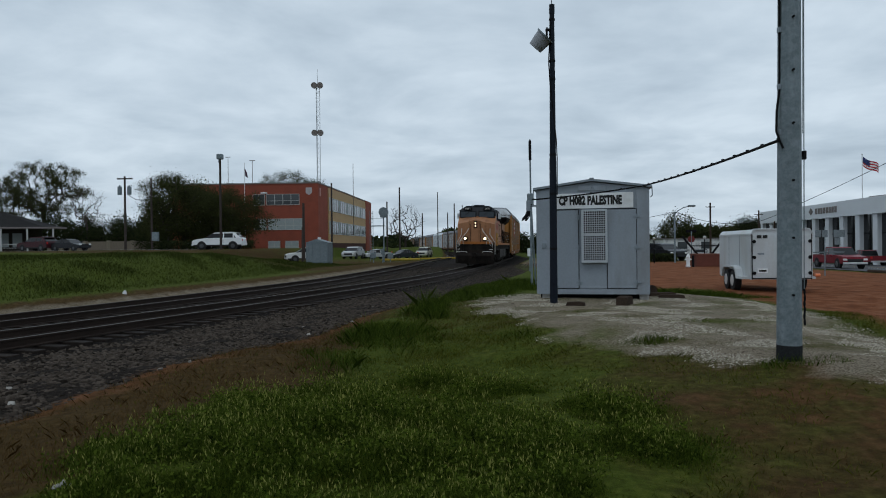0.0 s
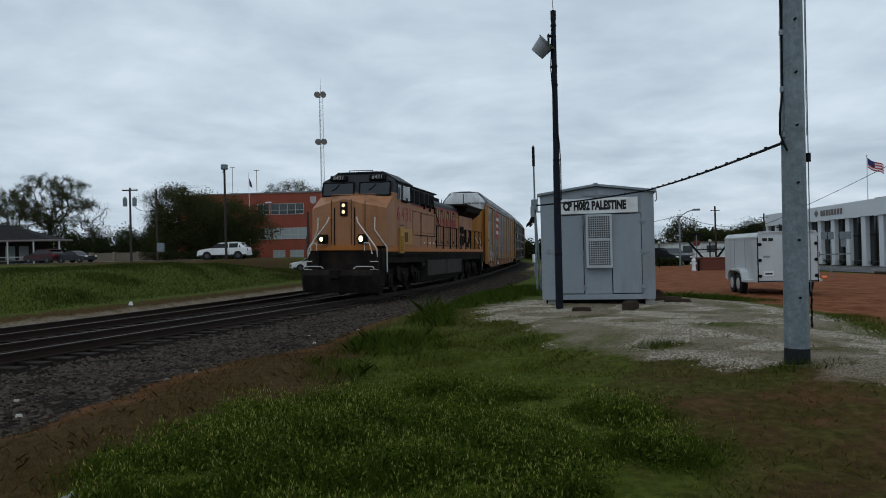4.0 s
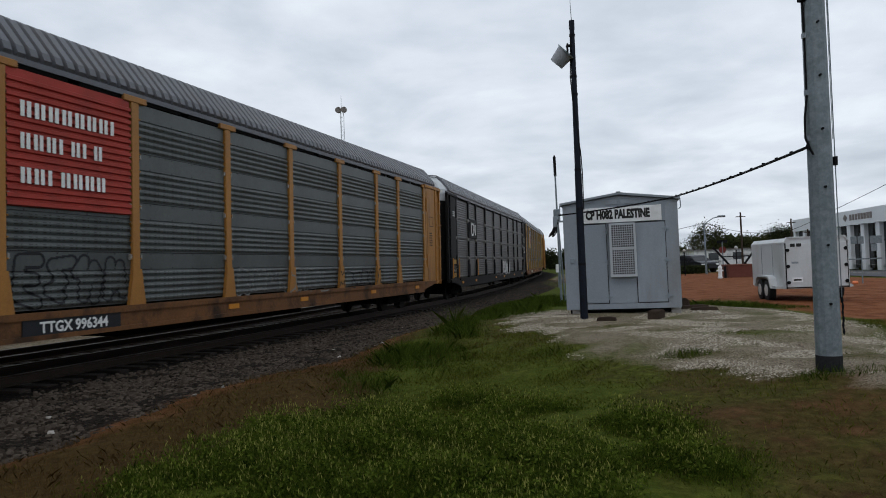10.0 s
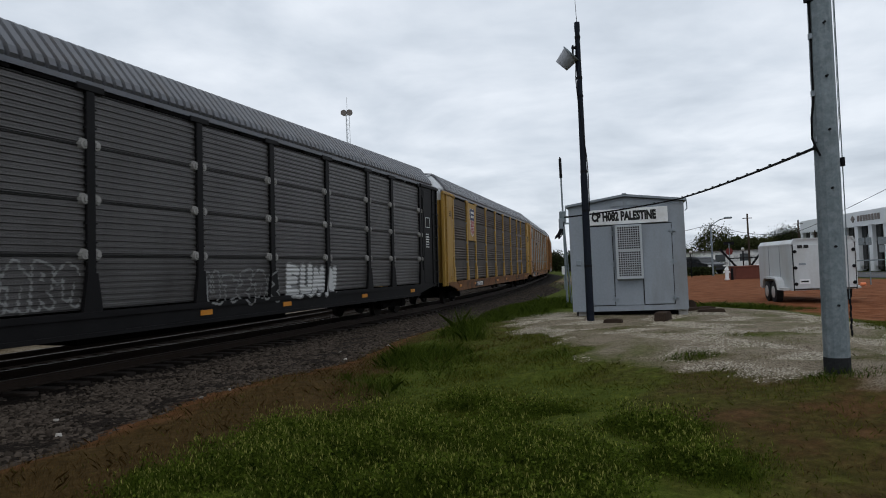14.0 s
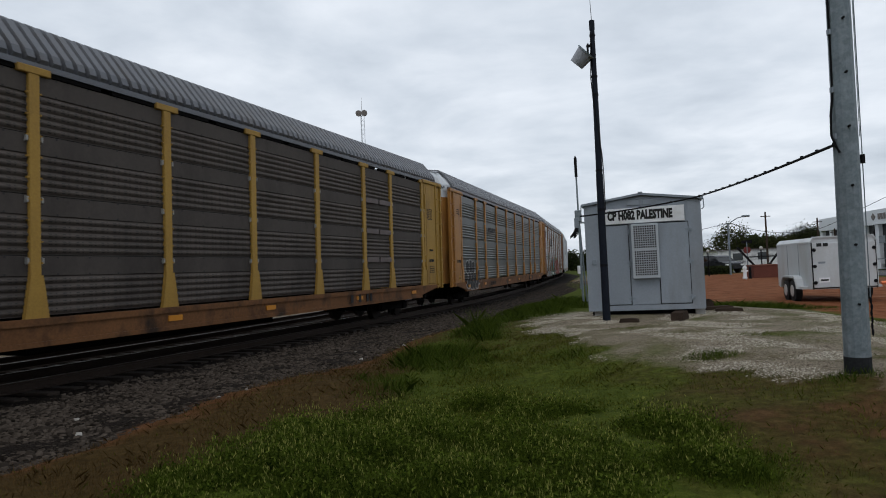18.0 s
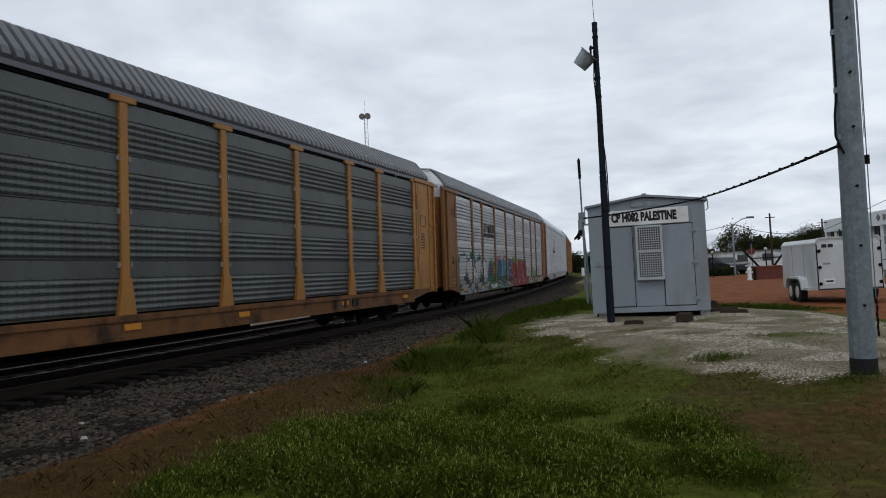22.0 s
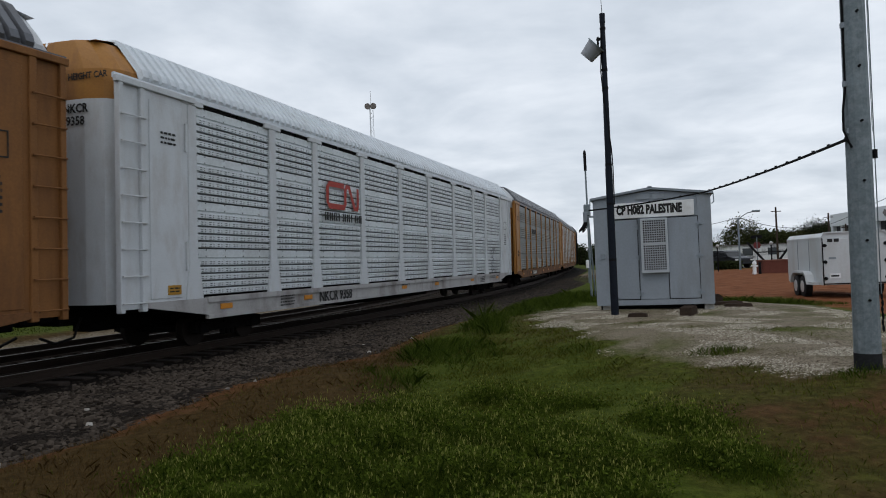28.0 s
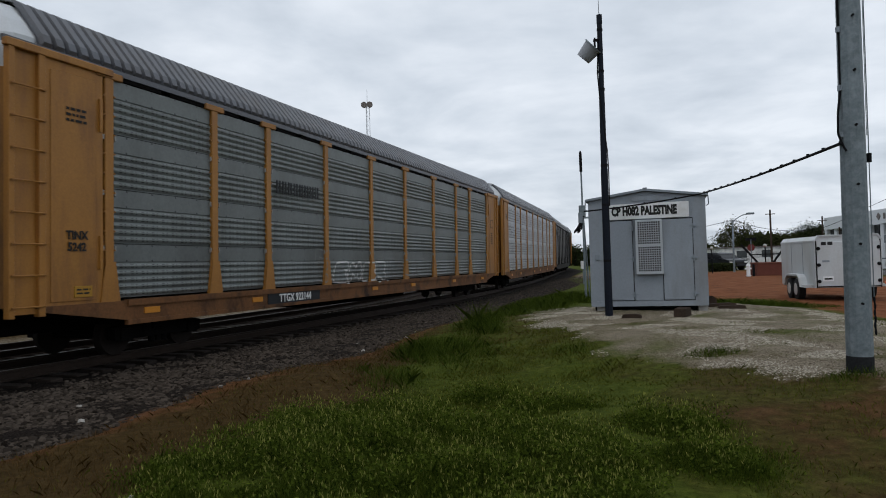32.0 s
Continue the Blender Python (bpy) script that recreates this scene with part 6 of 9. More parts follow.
M_RUBBER = mat("cable_black", (0.008, 0.008, 0.009), 0.7, 0, 0.2, spec=0.08)


def build_shed():
    root = thing("signal_shed", "grey steel signal shed with gable roof and white name sign", "shed", m=pose(3.43, 16.0, 0.37, 0, 0, -12.2))
    w, d, he, hr = 1.26, 2.4, 2.5, 2.68
    g = Geo().prism([(-w, 0.1), (w, 0.1), (w, he), (0, hr - 0.02), (-w, he)], 0, d)
    wall = part("wall", g, M_SHED, root, "grey painted steel wall")
    g = Geo()
    for s in (-1, 1):
        g.prism([(0, hr), (s * (w + 0.07), he + 0.0), (s * (w + 0.07), he + 0.05), (0, hr + 0.05)], -0.08, d + 0.08)
    part("roof", g.box(-0.05, 0.05, -0.09, d + 0.09, hr + 0.03, hr + 0.07, 0.01), M_SHEDTRIM, root, "low gable roof")
    g = Geo().box(-w - 0.01, -w + 0.3, -0.02, 0.0, 0.1, he - 0.03).box(w - 0.27, w + 0.01, -0.02, 0.0, 0.1, he - 0.03).box(-w, w, -0.03, 0.0, 0.08, 0.2)
    part("corner_trim", g, M_SHED, root)
    for x0, x1 in ((-0.93, -0.31), (0.34, 0.98)):
        dr = part("door", Geo().box(x0, x1, -0.035, 0.0, 0.22, 2.02, 0.006), M_SHED, root, "flush grey steel door")
        g = Geo()
        for a, b, c, e in ((x0 - 0.012, x0, 0.2, 2.03), (x1, x1 + 0.012, 0.2, 2.03), (x0 - 0.012, x1 + 0.012, 2.02, 2.035), (x0, x1, 0.2, 0.212)):
            g.box(a, b, -0.03, -0.001, c, e)
        part("door_gap", g, M_RUBBER, dr)
        for z in (0.35, 1.15, 1.85):
            part("hinge", Geo().box(x1 - 0.06, x1 + 0.09, -0.05, -0.02, z - 0.02, z + 0.02).cyl((x1 + 0.006, -0.05, z - 0.06), (x1 + 0.006, -0.05, z + 0.06), 0.012, n=6), M_SHEDTRIM, dr)
    vb = part("vent_box", Geo().box(-0.24, 0.34, -0.17, 0.0, 0.80, 2.02, 0.01), M_VENT, root, "white louvred air box")
    slot = Geo().box(0, 0.034, -0.174, -0.169, 0, 0.035).mesh("vent_slot")
    for k in range(22):
        for i in range(10):
            x, z = -0.185 + i * 0.049, 0.87 + k * 0.051
            if k != 11:
                part("vent_slot", slot, M_RUBBER, vb, m=pose(x, 0, z))
    part("lower_panel", Geo().box(-0.29, 0.32, -0.025, 0.0, 0.21, 0.82, 0.004).box(0.0, 0.012, -0.03, -0.02, 0.55, 0.75), M_SHED, root)
    sg = part("name_sign", Geo().box(-0.95, 0.92, -0.06, -0.02, 2.05, 2.4, 0.006), M_SIGN, root, "white name sign with black letters")
    part("sign_letters", text_mesh("CP H082 PALESTINE", 0.185, 0.003, 0.60, bold=0.016), M_INK, sg, m=pose(-0.04, -0.064, 2.225, 90, 0, 0))
    for x in (-0.16, 0.18):
        part("gable_vent", Geo().box(x - 0.14, x + 0.14, -0.03, 0.0, 2.46, 2.57, 0.006), M_SHED, root)
    for s in (-1, 1):
        part("roof_loop", Geo().tube([(s * (w + 0.02), 0.0, 2.5), (s * (w + 0.07), 0.0, 2.52), (s * (w + 0.08), 0.0, 2.32), (s * (w + 0.03), 0.0, 2.28)], 0.012), M_SHEDTRIM, root)
    part("lock_plate", Geo().box(-1.14, -1.04, -0.05, -0.01, 1.15, 1.27, 0.008), M_SHEDTRIM, root)
    for x in (-1.15, 1.05):
        for y in (0.05, 2.1):
            part("foundation_block", Geo().box(x, x + 0.2, y, y + 0.4, -0.15, 0.1, 0.01), M_BLOCK, root)
    part("skid", Geo().box(-1.2, 1.2, 0.25, 0.4, -0.05, 0.1), M_RUBBER, root)
    # cable bracket at the shed's left edge
    g = Geo().box(-1.42, -1.26, 0.0, 0.06, 2.12, 2.16).box(-1.5, -1.4, -0.05, 0.1, 2.02, 2.26, 0.01)
    for k in range(9):
        a, r = k * 0.7, 0.12 + 0.02 * (k % 3)
        cable = Geo().tube([(-1.42 + 0.05 * math.sin(a), 0.02, 2.18), (-1.47 - 0.05 * math.cos(a), -0.06, 2.05 - r), (-1.55 + 0.06 * math.sin(2 * a), -0.03, 1.95 - r), (-1.46, 0.0, 2.0)], 0.011, 5)
        part("coiled_cable", cable, M_RUBBER, root, "coiled black cable")
    part("cable_bracket", g, M_SHEDTRIM, root)


build_shed()


def build_poles():
    # steel mast with a horn-shaped antenna
    x, y = 2.41, 15.2
    z0 = float(ground_z(x, y))
    root = thing("black_mast", "slim black steel mast carrying a drum-shaped antenna", "pole", m=pose(x, y, z0 - 0.05, 0, 0.15, 0))
    part("mast_pole", Geo().cyl((0, 0, 0), (0, 0, 3.2), 0.083, 0.075, 14).cyl((0, 0, 3.2), (0, 0, 6.35), 0.068, 0.052, 14).cyl((0, 0, 6.35), (0, 0, 6.55), 0.06, 0.06, 12), mat("mast_paint", (0.010, 0.013, 0.020), 0.6, 0, 0.3, 3, 30, 0.1, spec=0.1), root, smooth=True)
    part("whip", Geo().cyl((0, 0, 6.5), (-0.02, 0, 7.15), 0.008, 0.004, 5), M_RUBBER, root)
    dr = part("antenna_drum", Geo().cyl((-0.15, 0.01, 5.87), (-0.36, 0.11, 5.64), 0.205, 0.16, 24), mat("antenna_grey", (0.26, 0.27, 0.29), 0.5, 0, 0.15), root, "pale grey tapered drum antenna", smooth=True)
    part("drum_flange", Geo().cyl((-0.135, 0.003, 5.885), (-0.155, 0.012, 5.865), 0.23, 0.23, 24), M_GALV, dr)
    part("drum_bracket", Geo().box(-0.14, 0.03, -0.05, 0.04, 5.98, 6.02).box(-0.14, 0.03, -0.05, 0.04, 5.78, 5.82).box(-0.13, -0.1, -0.06, 0.05, 5.76, 6.04), M_RUBBER, dr)
    for z in (1.2, 2.4, 3.25, 4.9, 5.3, 6.2):
        part("band", Geo().cyl((0, 0, z), (0, 0, z + 0.05), 0.088 - 0.004 * z, 0.088 - 0.004 * z, 12), M_RUBBER, root)
    part("mast_cable", Geo().tube([(-0.05, -0.06, 6.2), (-0.07, -0.05, 5.6), (-0.085, -0.04, 5.3), (-0.06, -0.06, 4.8), (0.07, -0.05, 3.6), (0.085, -0.05, 3.2), (0.08, -0.06, 2.4)], 0.012, 5), M_RUBBER, root)
    # galvanised pole
    x, y = 3.97, 8.0
    z0 = float(ground_z(x, y))
    root = thing("galvanised_pole", "octagonal galvanised steel pole with a dark painted base", "pole", m=pose(x, y, z0, 0, 0.5, 10))
    part("pole_shaft", Geo().cyl((0, 0, 0.1), (0, 0, 9.5), 0.136, 0.105, 12), M_GALV, root)
    part("pole_base", Geo().cyl((0, 0, -0.2), (0, 0, 0.17), 0.139, 0.138, 12), mat("base_dark", (0.022, 0.023, 0.024), 0.9, 0, 0.3, spec=0.05), root, "dark base coating")
    for k, z in enumerate((0.75, 1.4, 2.05, 2.7, 3.3, 3.9, 4.5, 5.1)):
        part("step_bolt", Geo().cyl((-0.04, -0.115, z), (-0.05, -0.15, z), 0.014, n=6), M_RUBBER, root)
    g = Geo().tube([(-0.15, 0.0, 4.2), (-0.135, -0.01, 4.15), (-0.122, 0.0, 3.6), (-0.125, 0.0, 3.1), (-0.16, 0.0, 2.85), (-0.165, 0.0, 2.62), (-0.14, -0.03, 2.5), (-0.12, -0.06, 2.42)], 0.013, 6)
    g.box(-0.17, -0.06, -0.05, 0.03, 4.17, 4.22)
    part("drop_cable", g, M_RUBBER, root, "black drop cable")
    for z in (3.75, 3.1, 2.58):
        part("cable_clamp", Geo().box(-0.145, -0.1, -0.03, 0.02, z, z + 0.06), M_SHEDTRIM, root)
    g = Geo().tube([(0.155, -0.03, 9.3), (0.165, -0.03, 3.0), (0.17, -0.03, 0.75)], 0.006, 5)
    g.tube([(0.15, -0.03, 9.3), (0.15, -0.03, 2.6)], 0.004, 4)
    part("guy_wire", g, M_GALV, root)
    part("wire_clamp", Geo().box(0.15, 0.185, -0.05, -0.01, 2.3, 2.4), M_RUBBER, root)
    g = Geo()
    for k, z in enumerate((0.78, 0.71, 0.64, 0.57, 0.50, 0.43)):
        g.ball((0.172 + 0.006 * (k % 2), -0.03, z), 0.014, 6, 3.0)
    part("chain", g, M_RUBBER, root, "short dark chain end")
    # slender aerial mast behind the shed
    x, y = 3.31, 26.0
    z0 = float(ground_z(x, y))
    root = thing("aerial_mast", "thin grey aerial mast with a dark rod antenna", "antenna", m=pose(x, y, z0 - 0.05, 0, -0.3, 0))
    part("mast_tube", Geo().cyl((0, 0, 0), (0, 0, 4.9), 0.045, 0.03, 8), M_GALV, root)
    part("rod_antenna", Geo().cyl((0, 0, 4.8), (0, 0, 5.5), 0.055, 0.055, 10).cyl((0, 0, 5.5), (0, 0, 5.58), 0.05, 0.01, 10), M_RUBBER, root)
    part("junction_box", Geo().box(-0.14, 0.1, -0.12, 0.02, 3.1, 3.55, 0.03), M_GALV, root)
    part("brace", Geo().cyl((0.2, 0.4, 0.0), (0.02, 0.02, 3.1), 0.03, n=6), M_GALV, root)
    # span cable with clips, from the shed to the steel pole
    a, b = Vector((2.02, 15.75, 2.62)), Vector((3.84, 7.95, 2.76))
    mid = Vector((4.45, 15.4, 2.88))
    pts = []
    for p, q, sag in ((a, mid, 0.03), (mid, b, 0.035)):
        for k in range(16):
            t = k / 15
            c = p.lerp(q, t)
            c.z -= sag * 4 * t * (1 - t)
            pts.append(c)
    span = thing("span_cable", "black service cable slung between shed and steel pole", "cable")
    part("cable", Geo().tube(pts, 0.017, 6), M_RUBBER, span)
    for k in list(range(17, 32)) + [4, 8, 12]:
        c = pts[k]
        part("cable_clip", Geo().box(c.x - 0.012, c.x + 0.012, c.y - 0.02, c.y + 0.02, c.z - 0.012, c.z + 0.03), M_RUBBER, span)


build_poles()


def build_yard_bits():
    for k, (x, y, l, w, h, r) in enumerate(((3.9, 15.0, 0.5, 0.24, 0.2, 60), (2.75, 14.5, 0.42, 0.14, 0.12, -25), (5.2, 16.6, 0.7, 0.16, 0.1, 10), (5.3, 16.2, 0.62, 0.14, 0.09, -8), (5.0, 17.0, 0.35, 0.22, 0.24, 35), (5.1, 17.4, 0.5, 0.18, 0.18, 20))):
        z = float(ground_z(x, y))
        solid("timber_offcut", Geo().prism([(-l / 2, 0), (l / 2, 0), (l / 2 - 0.03, h * 0.85), (l / 2 - 0.12, h), (-l / 2 + 0.05, h * 0.9)], -w / 2, w / 2), M_WOOD, "dark weathered timber offcut lying on the gravel", "timber", pose(x, y, z - 0.02, 0, 0, r), "timber offcuts by the shed")
    z = float(ground_z(-2.54, 4.71))
    g = Geo()
    g.ball((0, 0, 0.04), 0.042, 9, 0.75).ball((0.035, 0.015, 0.03), 0.036, 8, 0.6).ball((-0.035, -0.015, 0.025), 0.032, 8, 0.7)
    solid("crumpled_litter", g, M_SPRAYCLIP, "crumpled pale litter lying in the grass", "litter", pose(-2.52, 4.58, z - 0.02))
    x, y, _ = line_at(21.6, -7.6)
    solid("litter_scrap", Geo().prism([(-0.1, 0), (0.08, 0), (0.03, 0.16), (-0.05, 0.12)], -0.03, 0.03), M_SIGN, "white paper scrap on the bank's foot", "litter", pose(x, y, float(ground_z(x, y)), 0, 0, 30))


build_yard_bits()


# ---- cargo trailer ----
def wheel_parts(root, x, y, r, w, out, tyre_m, rim_m):
    """A road wheel with tyre and rim; out is -1 or 1, the way that its face looks along y."""
    t = part("wheel", Geo().cyl((x, y - w / 2, r), (x, y + w / 2, r), r, r, 22).cyl((x, y + out * w / 2, r), (x, y + out * (w / 2 + 0.015), r), r * 0.93, r * 0.8, 22), tyre_m, root, smooth=True)
    part("rim", Geo().cyl((x, y + out * w / 2, r), (x, y + out * (w / 2 + 0.025), r), r * 0.62, r * 0.55, 16).cyl((x, y + out * w / 2, r), (x, y + out * (w / 2 + 0.05), r), r * 0.2, r * 0.16, 10), rim_m, t, smooth=True)


M_TYRE = mat("tyre", (0.016, 0.016, 0.017), 0.85, 0, 0.3)
M_RIM = mat("rim", (0.5, 0.5, 0.5), 0.4, 0.4, 0.15)
M_TRAILER = mat("trailer_white", (0.50, 0.52, 0.535), 0.42, 0, 0.07, 1.2, 20, 0.02, (0.36, 0.33, 0.29), 0.4, 1.6, streak=4)


def build_trailer():
    """Local x across (0 at the left), y forward from the rear door."""
    z0 = float(ground_z(10.6, 23))
    root = thing("cargo_trailer", "white two-axle box trailer standing on bare red soil", "trailer", m=pose(9.72, 22.0, z0, 0, 0, -7.6))
    w, l, zb, zt = 1.86, 3.75, 0.42, 2.0
    prof = [(0, zb), (w, zb), (w, zt - 0.12), (w - 0.1, zt), (0.1, zt), (0, zt - 0.12)]
    part("box_body", Geo().prism(prof, 0.02, l), M_TRAILER, root, "white sheet-metal box")
    part("roof_trim", Geo().prism([(-0.015, zt - 0.16), (0.02, zt - 0.16), (0.12, zt - 0.01), (w - 0.12, zt - 0.01), (w - 0.02, zt - 0.16), (w + 0.015, zt - 0.16), (w - 0.09, zt + 0.025), (0.09, zt + 0.025)], -0.02, 0.06).box(-0.012, 0.0, 0, l, zt - 0.18, zt - 0.13), M_TRAILER, root)
    dr = part("rear_door", Geo().box(0.06, w - 0.06, -0.03, 0.03, zb + 0.05, zt - 0.18, 0.008), M_TRAILER, root, "white rear ramp door")
    part("door_seal", Geo().box(0.035, 0.055, -0.02, 0.02, zb, zt - 0.15).box(w - 0.055, w - 0.035, -0.02, 0.02, zb, zt - 0.15).box(0.04, w - 0.04, -0.02, 0.02, zb + 0.02, zb + 0.04), M_RUBBER, dr)
    for x in (0.1, w - 0.1):
        for z in (0.62, 1.12, 1.62):
            part("door_bumper", Geo().cyl((x, -0.03, z), (x, -0.07, z), 0.055, 0.05, 12), M_RUBBER, dr)
    part("number_plate", Geo().box(0.2, 0.5, -0.045, -0.028, 0.62, 0.77), M_SIGN, dr)
    part("plate_bar", Geo().box(0.24, 0.46, -0.05, -0.044, 0.67, 0.72), M_INK, dr)
    part("maker_badge", Geo().box(0.18, 0.32, -0.04, -0.028, 1.72, 1.82).box(0.36, 0.5, -0.04, -0.028, 1.72, 1.82), M_INK, dr)
    part("decal", Geo().box(0.2, 0.4, -0.036, -0.028, 1.2, 1.26), M_SHEDTRIM, dr)
    for y in (1.2, 2.45):
        part("side_seam", Geo().box(-0.008, 0.0, y, y + 0.02, zb, zt - 0.16), M_SHEDTRIM, root)
    for s, x in ((-1, -0.09), (1, w + 0.09)):
        for y in (1.35, 2.1):
            wh = part("wheel", Geo().cyl((x - 0.1, y, 0.34), (x + 0.1, y, 0.34), 0.34, 0.34, 24).cyl((x + s * 0.1, y, 0.34), (x + s * 0.115, y, 0.34), 0.31, 0.27, 24), M_TYRE, root, smooth=True)
            part("rim", Geo().cyl((x + s * 0.1, y, 0.34), (x + s * 0.125, y, 0.34), 0.21, 0.18, 16), M_RIM, wh, smooth=True)
        arch = [(0.75, 0.42), (0.92, 0.72), (1.12, 0.82), (2.3, 0.82), (2.52, 0.72), (2.68, 0.42), (2.6, 0.42), (2.47, 0.66), (2.28, 0.76), (1.14, 0.76), (0.98, 0.66), (0.84, 0.42)]
        part("mudguard", Geo().prism(arch, x - 0.14, x + 0.14, "x").prism([(0.3, 0.42), (0.8, 0.42), (0.8, 0.5), (0.3, 0.5)], x - 0.1, x + 0.1, "x"), M_TRAILER, root, "white steel mudguard")
    part("drawbar", Geo().prism([(0.5, l), (1.36, l), (0.98, l + 1.1), (0.88, l + 1.1)], 0.36, 0.44, "z"), M_RUBBER, root)
    part("tail_light", Geo().cyl((w + 0.05, -0.01, 0.55), (w + 0.2, -0.01, 0.55), 0.05, n=10), mat("lamp_orange", (0.7, 0.2, 0.08), 0.4), root)
    part("roof_hatch", Geo().box(0.7, 1.1, 1.5, 1.9, zt, zt + 0.06, 0.01), M_TRAILER, root)


build_trailer()


# ---- road vehicles ----
PAINT = {}


def car_paint(rgb):
    if rgb not in PAINT:
        PAINT[rgb] = mat("car_paint", rgb, 0.35, 0.0, 0.06, 1, 20, 0.0, spec=0.25)
    return PAINT[rgb]


M_CARGLASS = glass("car_glass", (0.008, 0.009, 0.010), 0.06)
M_CARGLASS.node_tree.nodes["Principled BSDF"].inputs["Specular IOR Level"].default_value = 0.3
M_TAIL = mat("tail_lamp_red", (0.45, 0.02, 0.02), 0.3)
M_HEADLAMP = mat("head_lamp", (0.7, 0.7, 0.68), 0.2)
M_CARDARK = mat("car_trim", (0.02, 0.02, 0.02), 0.6)
M_ALLOY = mat("dark_alloy", (0.075, 0.077, 0.08), 0.45, 0.4, 0.15)


def vehicle(name, shape, rgb, label, m, lit=False, group=""):
    """A parked or passing car. Local x forward, y to its left. shape: sedan, suv or pickup."""
    root = thing(name, label, "car" if shape != "pickup" else "pickup", m=m, group=group)
    L, W = {"sedan": (4.7, 0.9), "suv": (4.95, 0.98), "pickup": (5.6, 0.98)}[shape]
    h = L / 2
    body, glassy, roofp = {
        "sedan": ([(-h, 0.45), (-h + 0.12, 0.3), (h - 0.15, 0.3), (h, 0.45), (h - 0.03, 0.68), (h - 1.2, 0.88), (-h + 0.9, 0.95), (-h + 0.05, 0.88)],
                  [(h - 1.25, 0.88), (h - 2.0, 1.36), (-h + 1.6, 1.40), (-h + 0.65, 0.95)], [(h - 2.1, 1.37), (h - 2.3, 1.43), (-h + 1.75, 1.46), (-h + 1.55, 1.40)]),
        "suv": ([(-h, 0.55), (-h + 0.1, 0.36), (h - 0.15, 0.34), (h, 0.5), (h, 0.78), (h - 0.12, 0.95), (h - 0.6, 1.05), (h - 1.3, 1.13), (-h + 0.1, 1.18), (-h, 0.95)],
                [(h - 1.2, 1.12), (h - 2.0, 1.60), (-h + 0.8, 1.64), (-h + 0.16, 1.17)], [(h - 1.9, 1.56), (h - 2.2, 1.68), (-h + 1.2, 1.74), (-h + 0.55, 1.68), (-h + 0.62, 1.6)]),
        "pickup": ([(-h, 0.6), (-h + 0.1, 0.45), (h - 0.15, 0.42), (h, 0.6), (h - 0.04, 0.98), (h - 1.4, 1.12), (-h + 2.0, 1.12), (-h + 0.02, 1.12)],
                   [(h - 1.5, 1.11), (h - 2.15, 1.68), (-h + 2.15, 1.70), (-h + 1.95, 1.11)], [(h - 2.2, 1.68), (h - 2.35, 1.76), (-h + 2.3, 1.77), (-h + 2.12, 1.70)]),
    }[shape]
    paint = car_paint(rgb)
    bm = bmesh.new()
    g = Geo().prism(body, -W, W)
    me0 = g.mesh("body")
    bm.from_mesh(me0)
    bmesh.ops.bevel(bm, geom=bm.edges[:], offset=0.05, segments=2, affect="EDGES")
    bm.to_mesh(me0)
    bm.free()
    bo = part("body", me0, paint, root, smooth=False)
    gh = Geo()
    n = len(glassy)
    inset = 0.16
    zs = max(p[1] for p in glassy)
    vs = [(x, -(W - 0.05 - inset * (z - 0.9) / (zs - 0.9)), z) for x, z in glassy] + [(x, (W - 0.05 - inset * (z - 0.9) / (zs - 0.9)), z) for x, z in glassy]
    gh.add(vs, [tuple(range(n)), tuple(range(2 * n - 1, n - 1, -1))] + [(i, (i + 1) % n, (i + 1) % n + n, i + n) for i in range(n)])
    cb = part("window_glass", gh, M_CARGLASS, root, "dark tinted windows")
    part("roof", Geo().prism(roofp, -(W - 0.2), W - 0.2), paint, root)
    xa, xb = glassy[1][0], glassy[2][0]
    for s in (-1, 1):
        for x in ((xa + xb) / 2, xb + 0.12):
            g = Geo().add([(x - 0.05, s * (W - 0.02), 0.95), (x + 0.05, s * (W - 0.02), 0.95), (x + 0.05, s * (W - 0.2), zs), (x - 0.05, s * (W - 0.2), zs)], [(0, 1, 2, 3)])
            part("pillar", g, paint, root)
    if shape == "suv":
        for s in (-1, 1):
            part("lower_trim", Geo().box(-h + 0.1, h - 0.15, s * (W - 0.01) - 0.02, s * (W - 0.01) + 0.02, 0.33, 0.48, 0.01), M_CARDARK, root)
            part("rear_pillar", Geo().add([(-h + 0.18, s * (W - 0.035), 1.16), (-h + 0.62, s * (W - 0.04), 1.16), (-h + 1.02, s * (W - 0.2), 1.63), (-h + 0.74, s * (W - 0.2), 1.63)], [(0, 1, 2, 3)]), paint, root)
    r = {"sedan": 0.32, "suv": 0.37, "pickup": 0.39}[shape]
    for x in (-h + 0.95, h - 0.95):
        for s in (-1, 1):
            part("wheel_arch", Geo().cyl((x, s * (W + 0.004), r + 0.02), (x, s * (W - 0.2), r + 0.02), r * 1.2, r * 1.2, 20), M_CARDARK, root)
            wheel_parts(root, x, s * (W - 0.1), r, 0.22, s, M_TYRE, M_ALLOY)
    for s in (-1, 1):
        part("head_light", Geo().box(h - 0.1, h + 0.005, s * (W - 0.2) - 0.16, s * (W - 0.2) + 0.16, 0.68, 0.84, 0.02), M_BEAM if lit else M_HEADLAMP, root)
        part("tail_light", Geo().box(-h - 0.005, -h + 0.1, s * (W - 0.14) - 0.1, s * (W - 0.14) + 0.1, 0.8, 1.06, 0.02), M_TAIL, root)
        part("door_mirror", Geo().box(glassy[0][0] - 0.35, glassy[0][0] - 0.2, s * (W + 0.1) - 0.1, s * (W + 0.1) + 0.08, 1.0, 1.15, 0.03), paint, root)
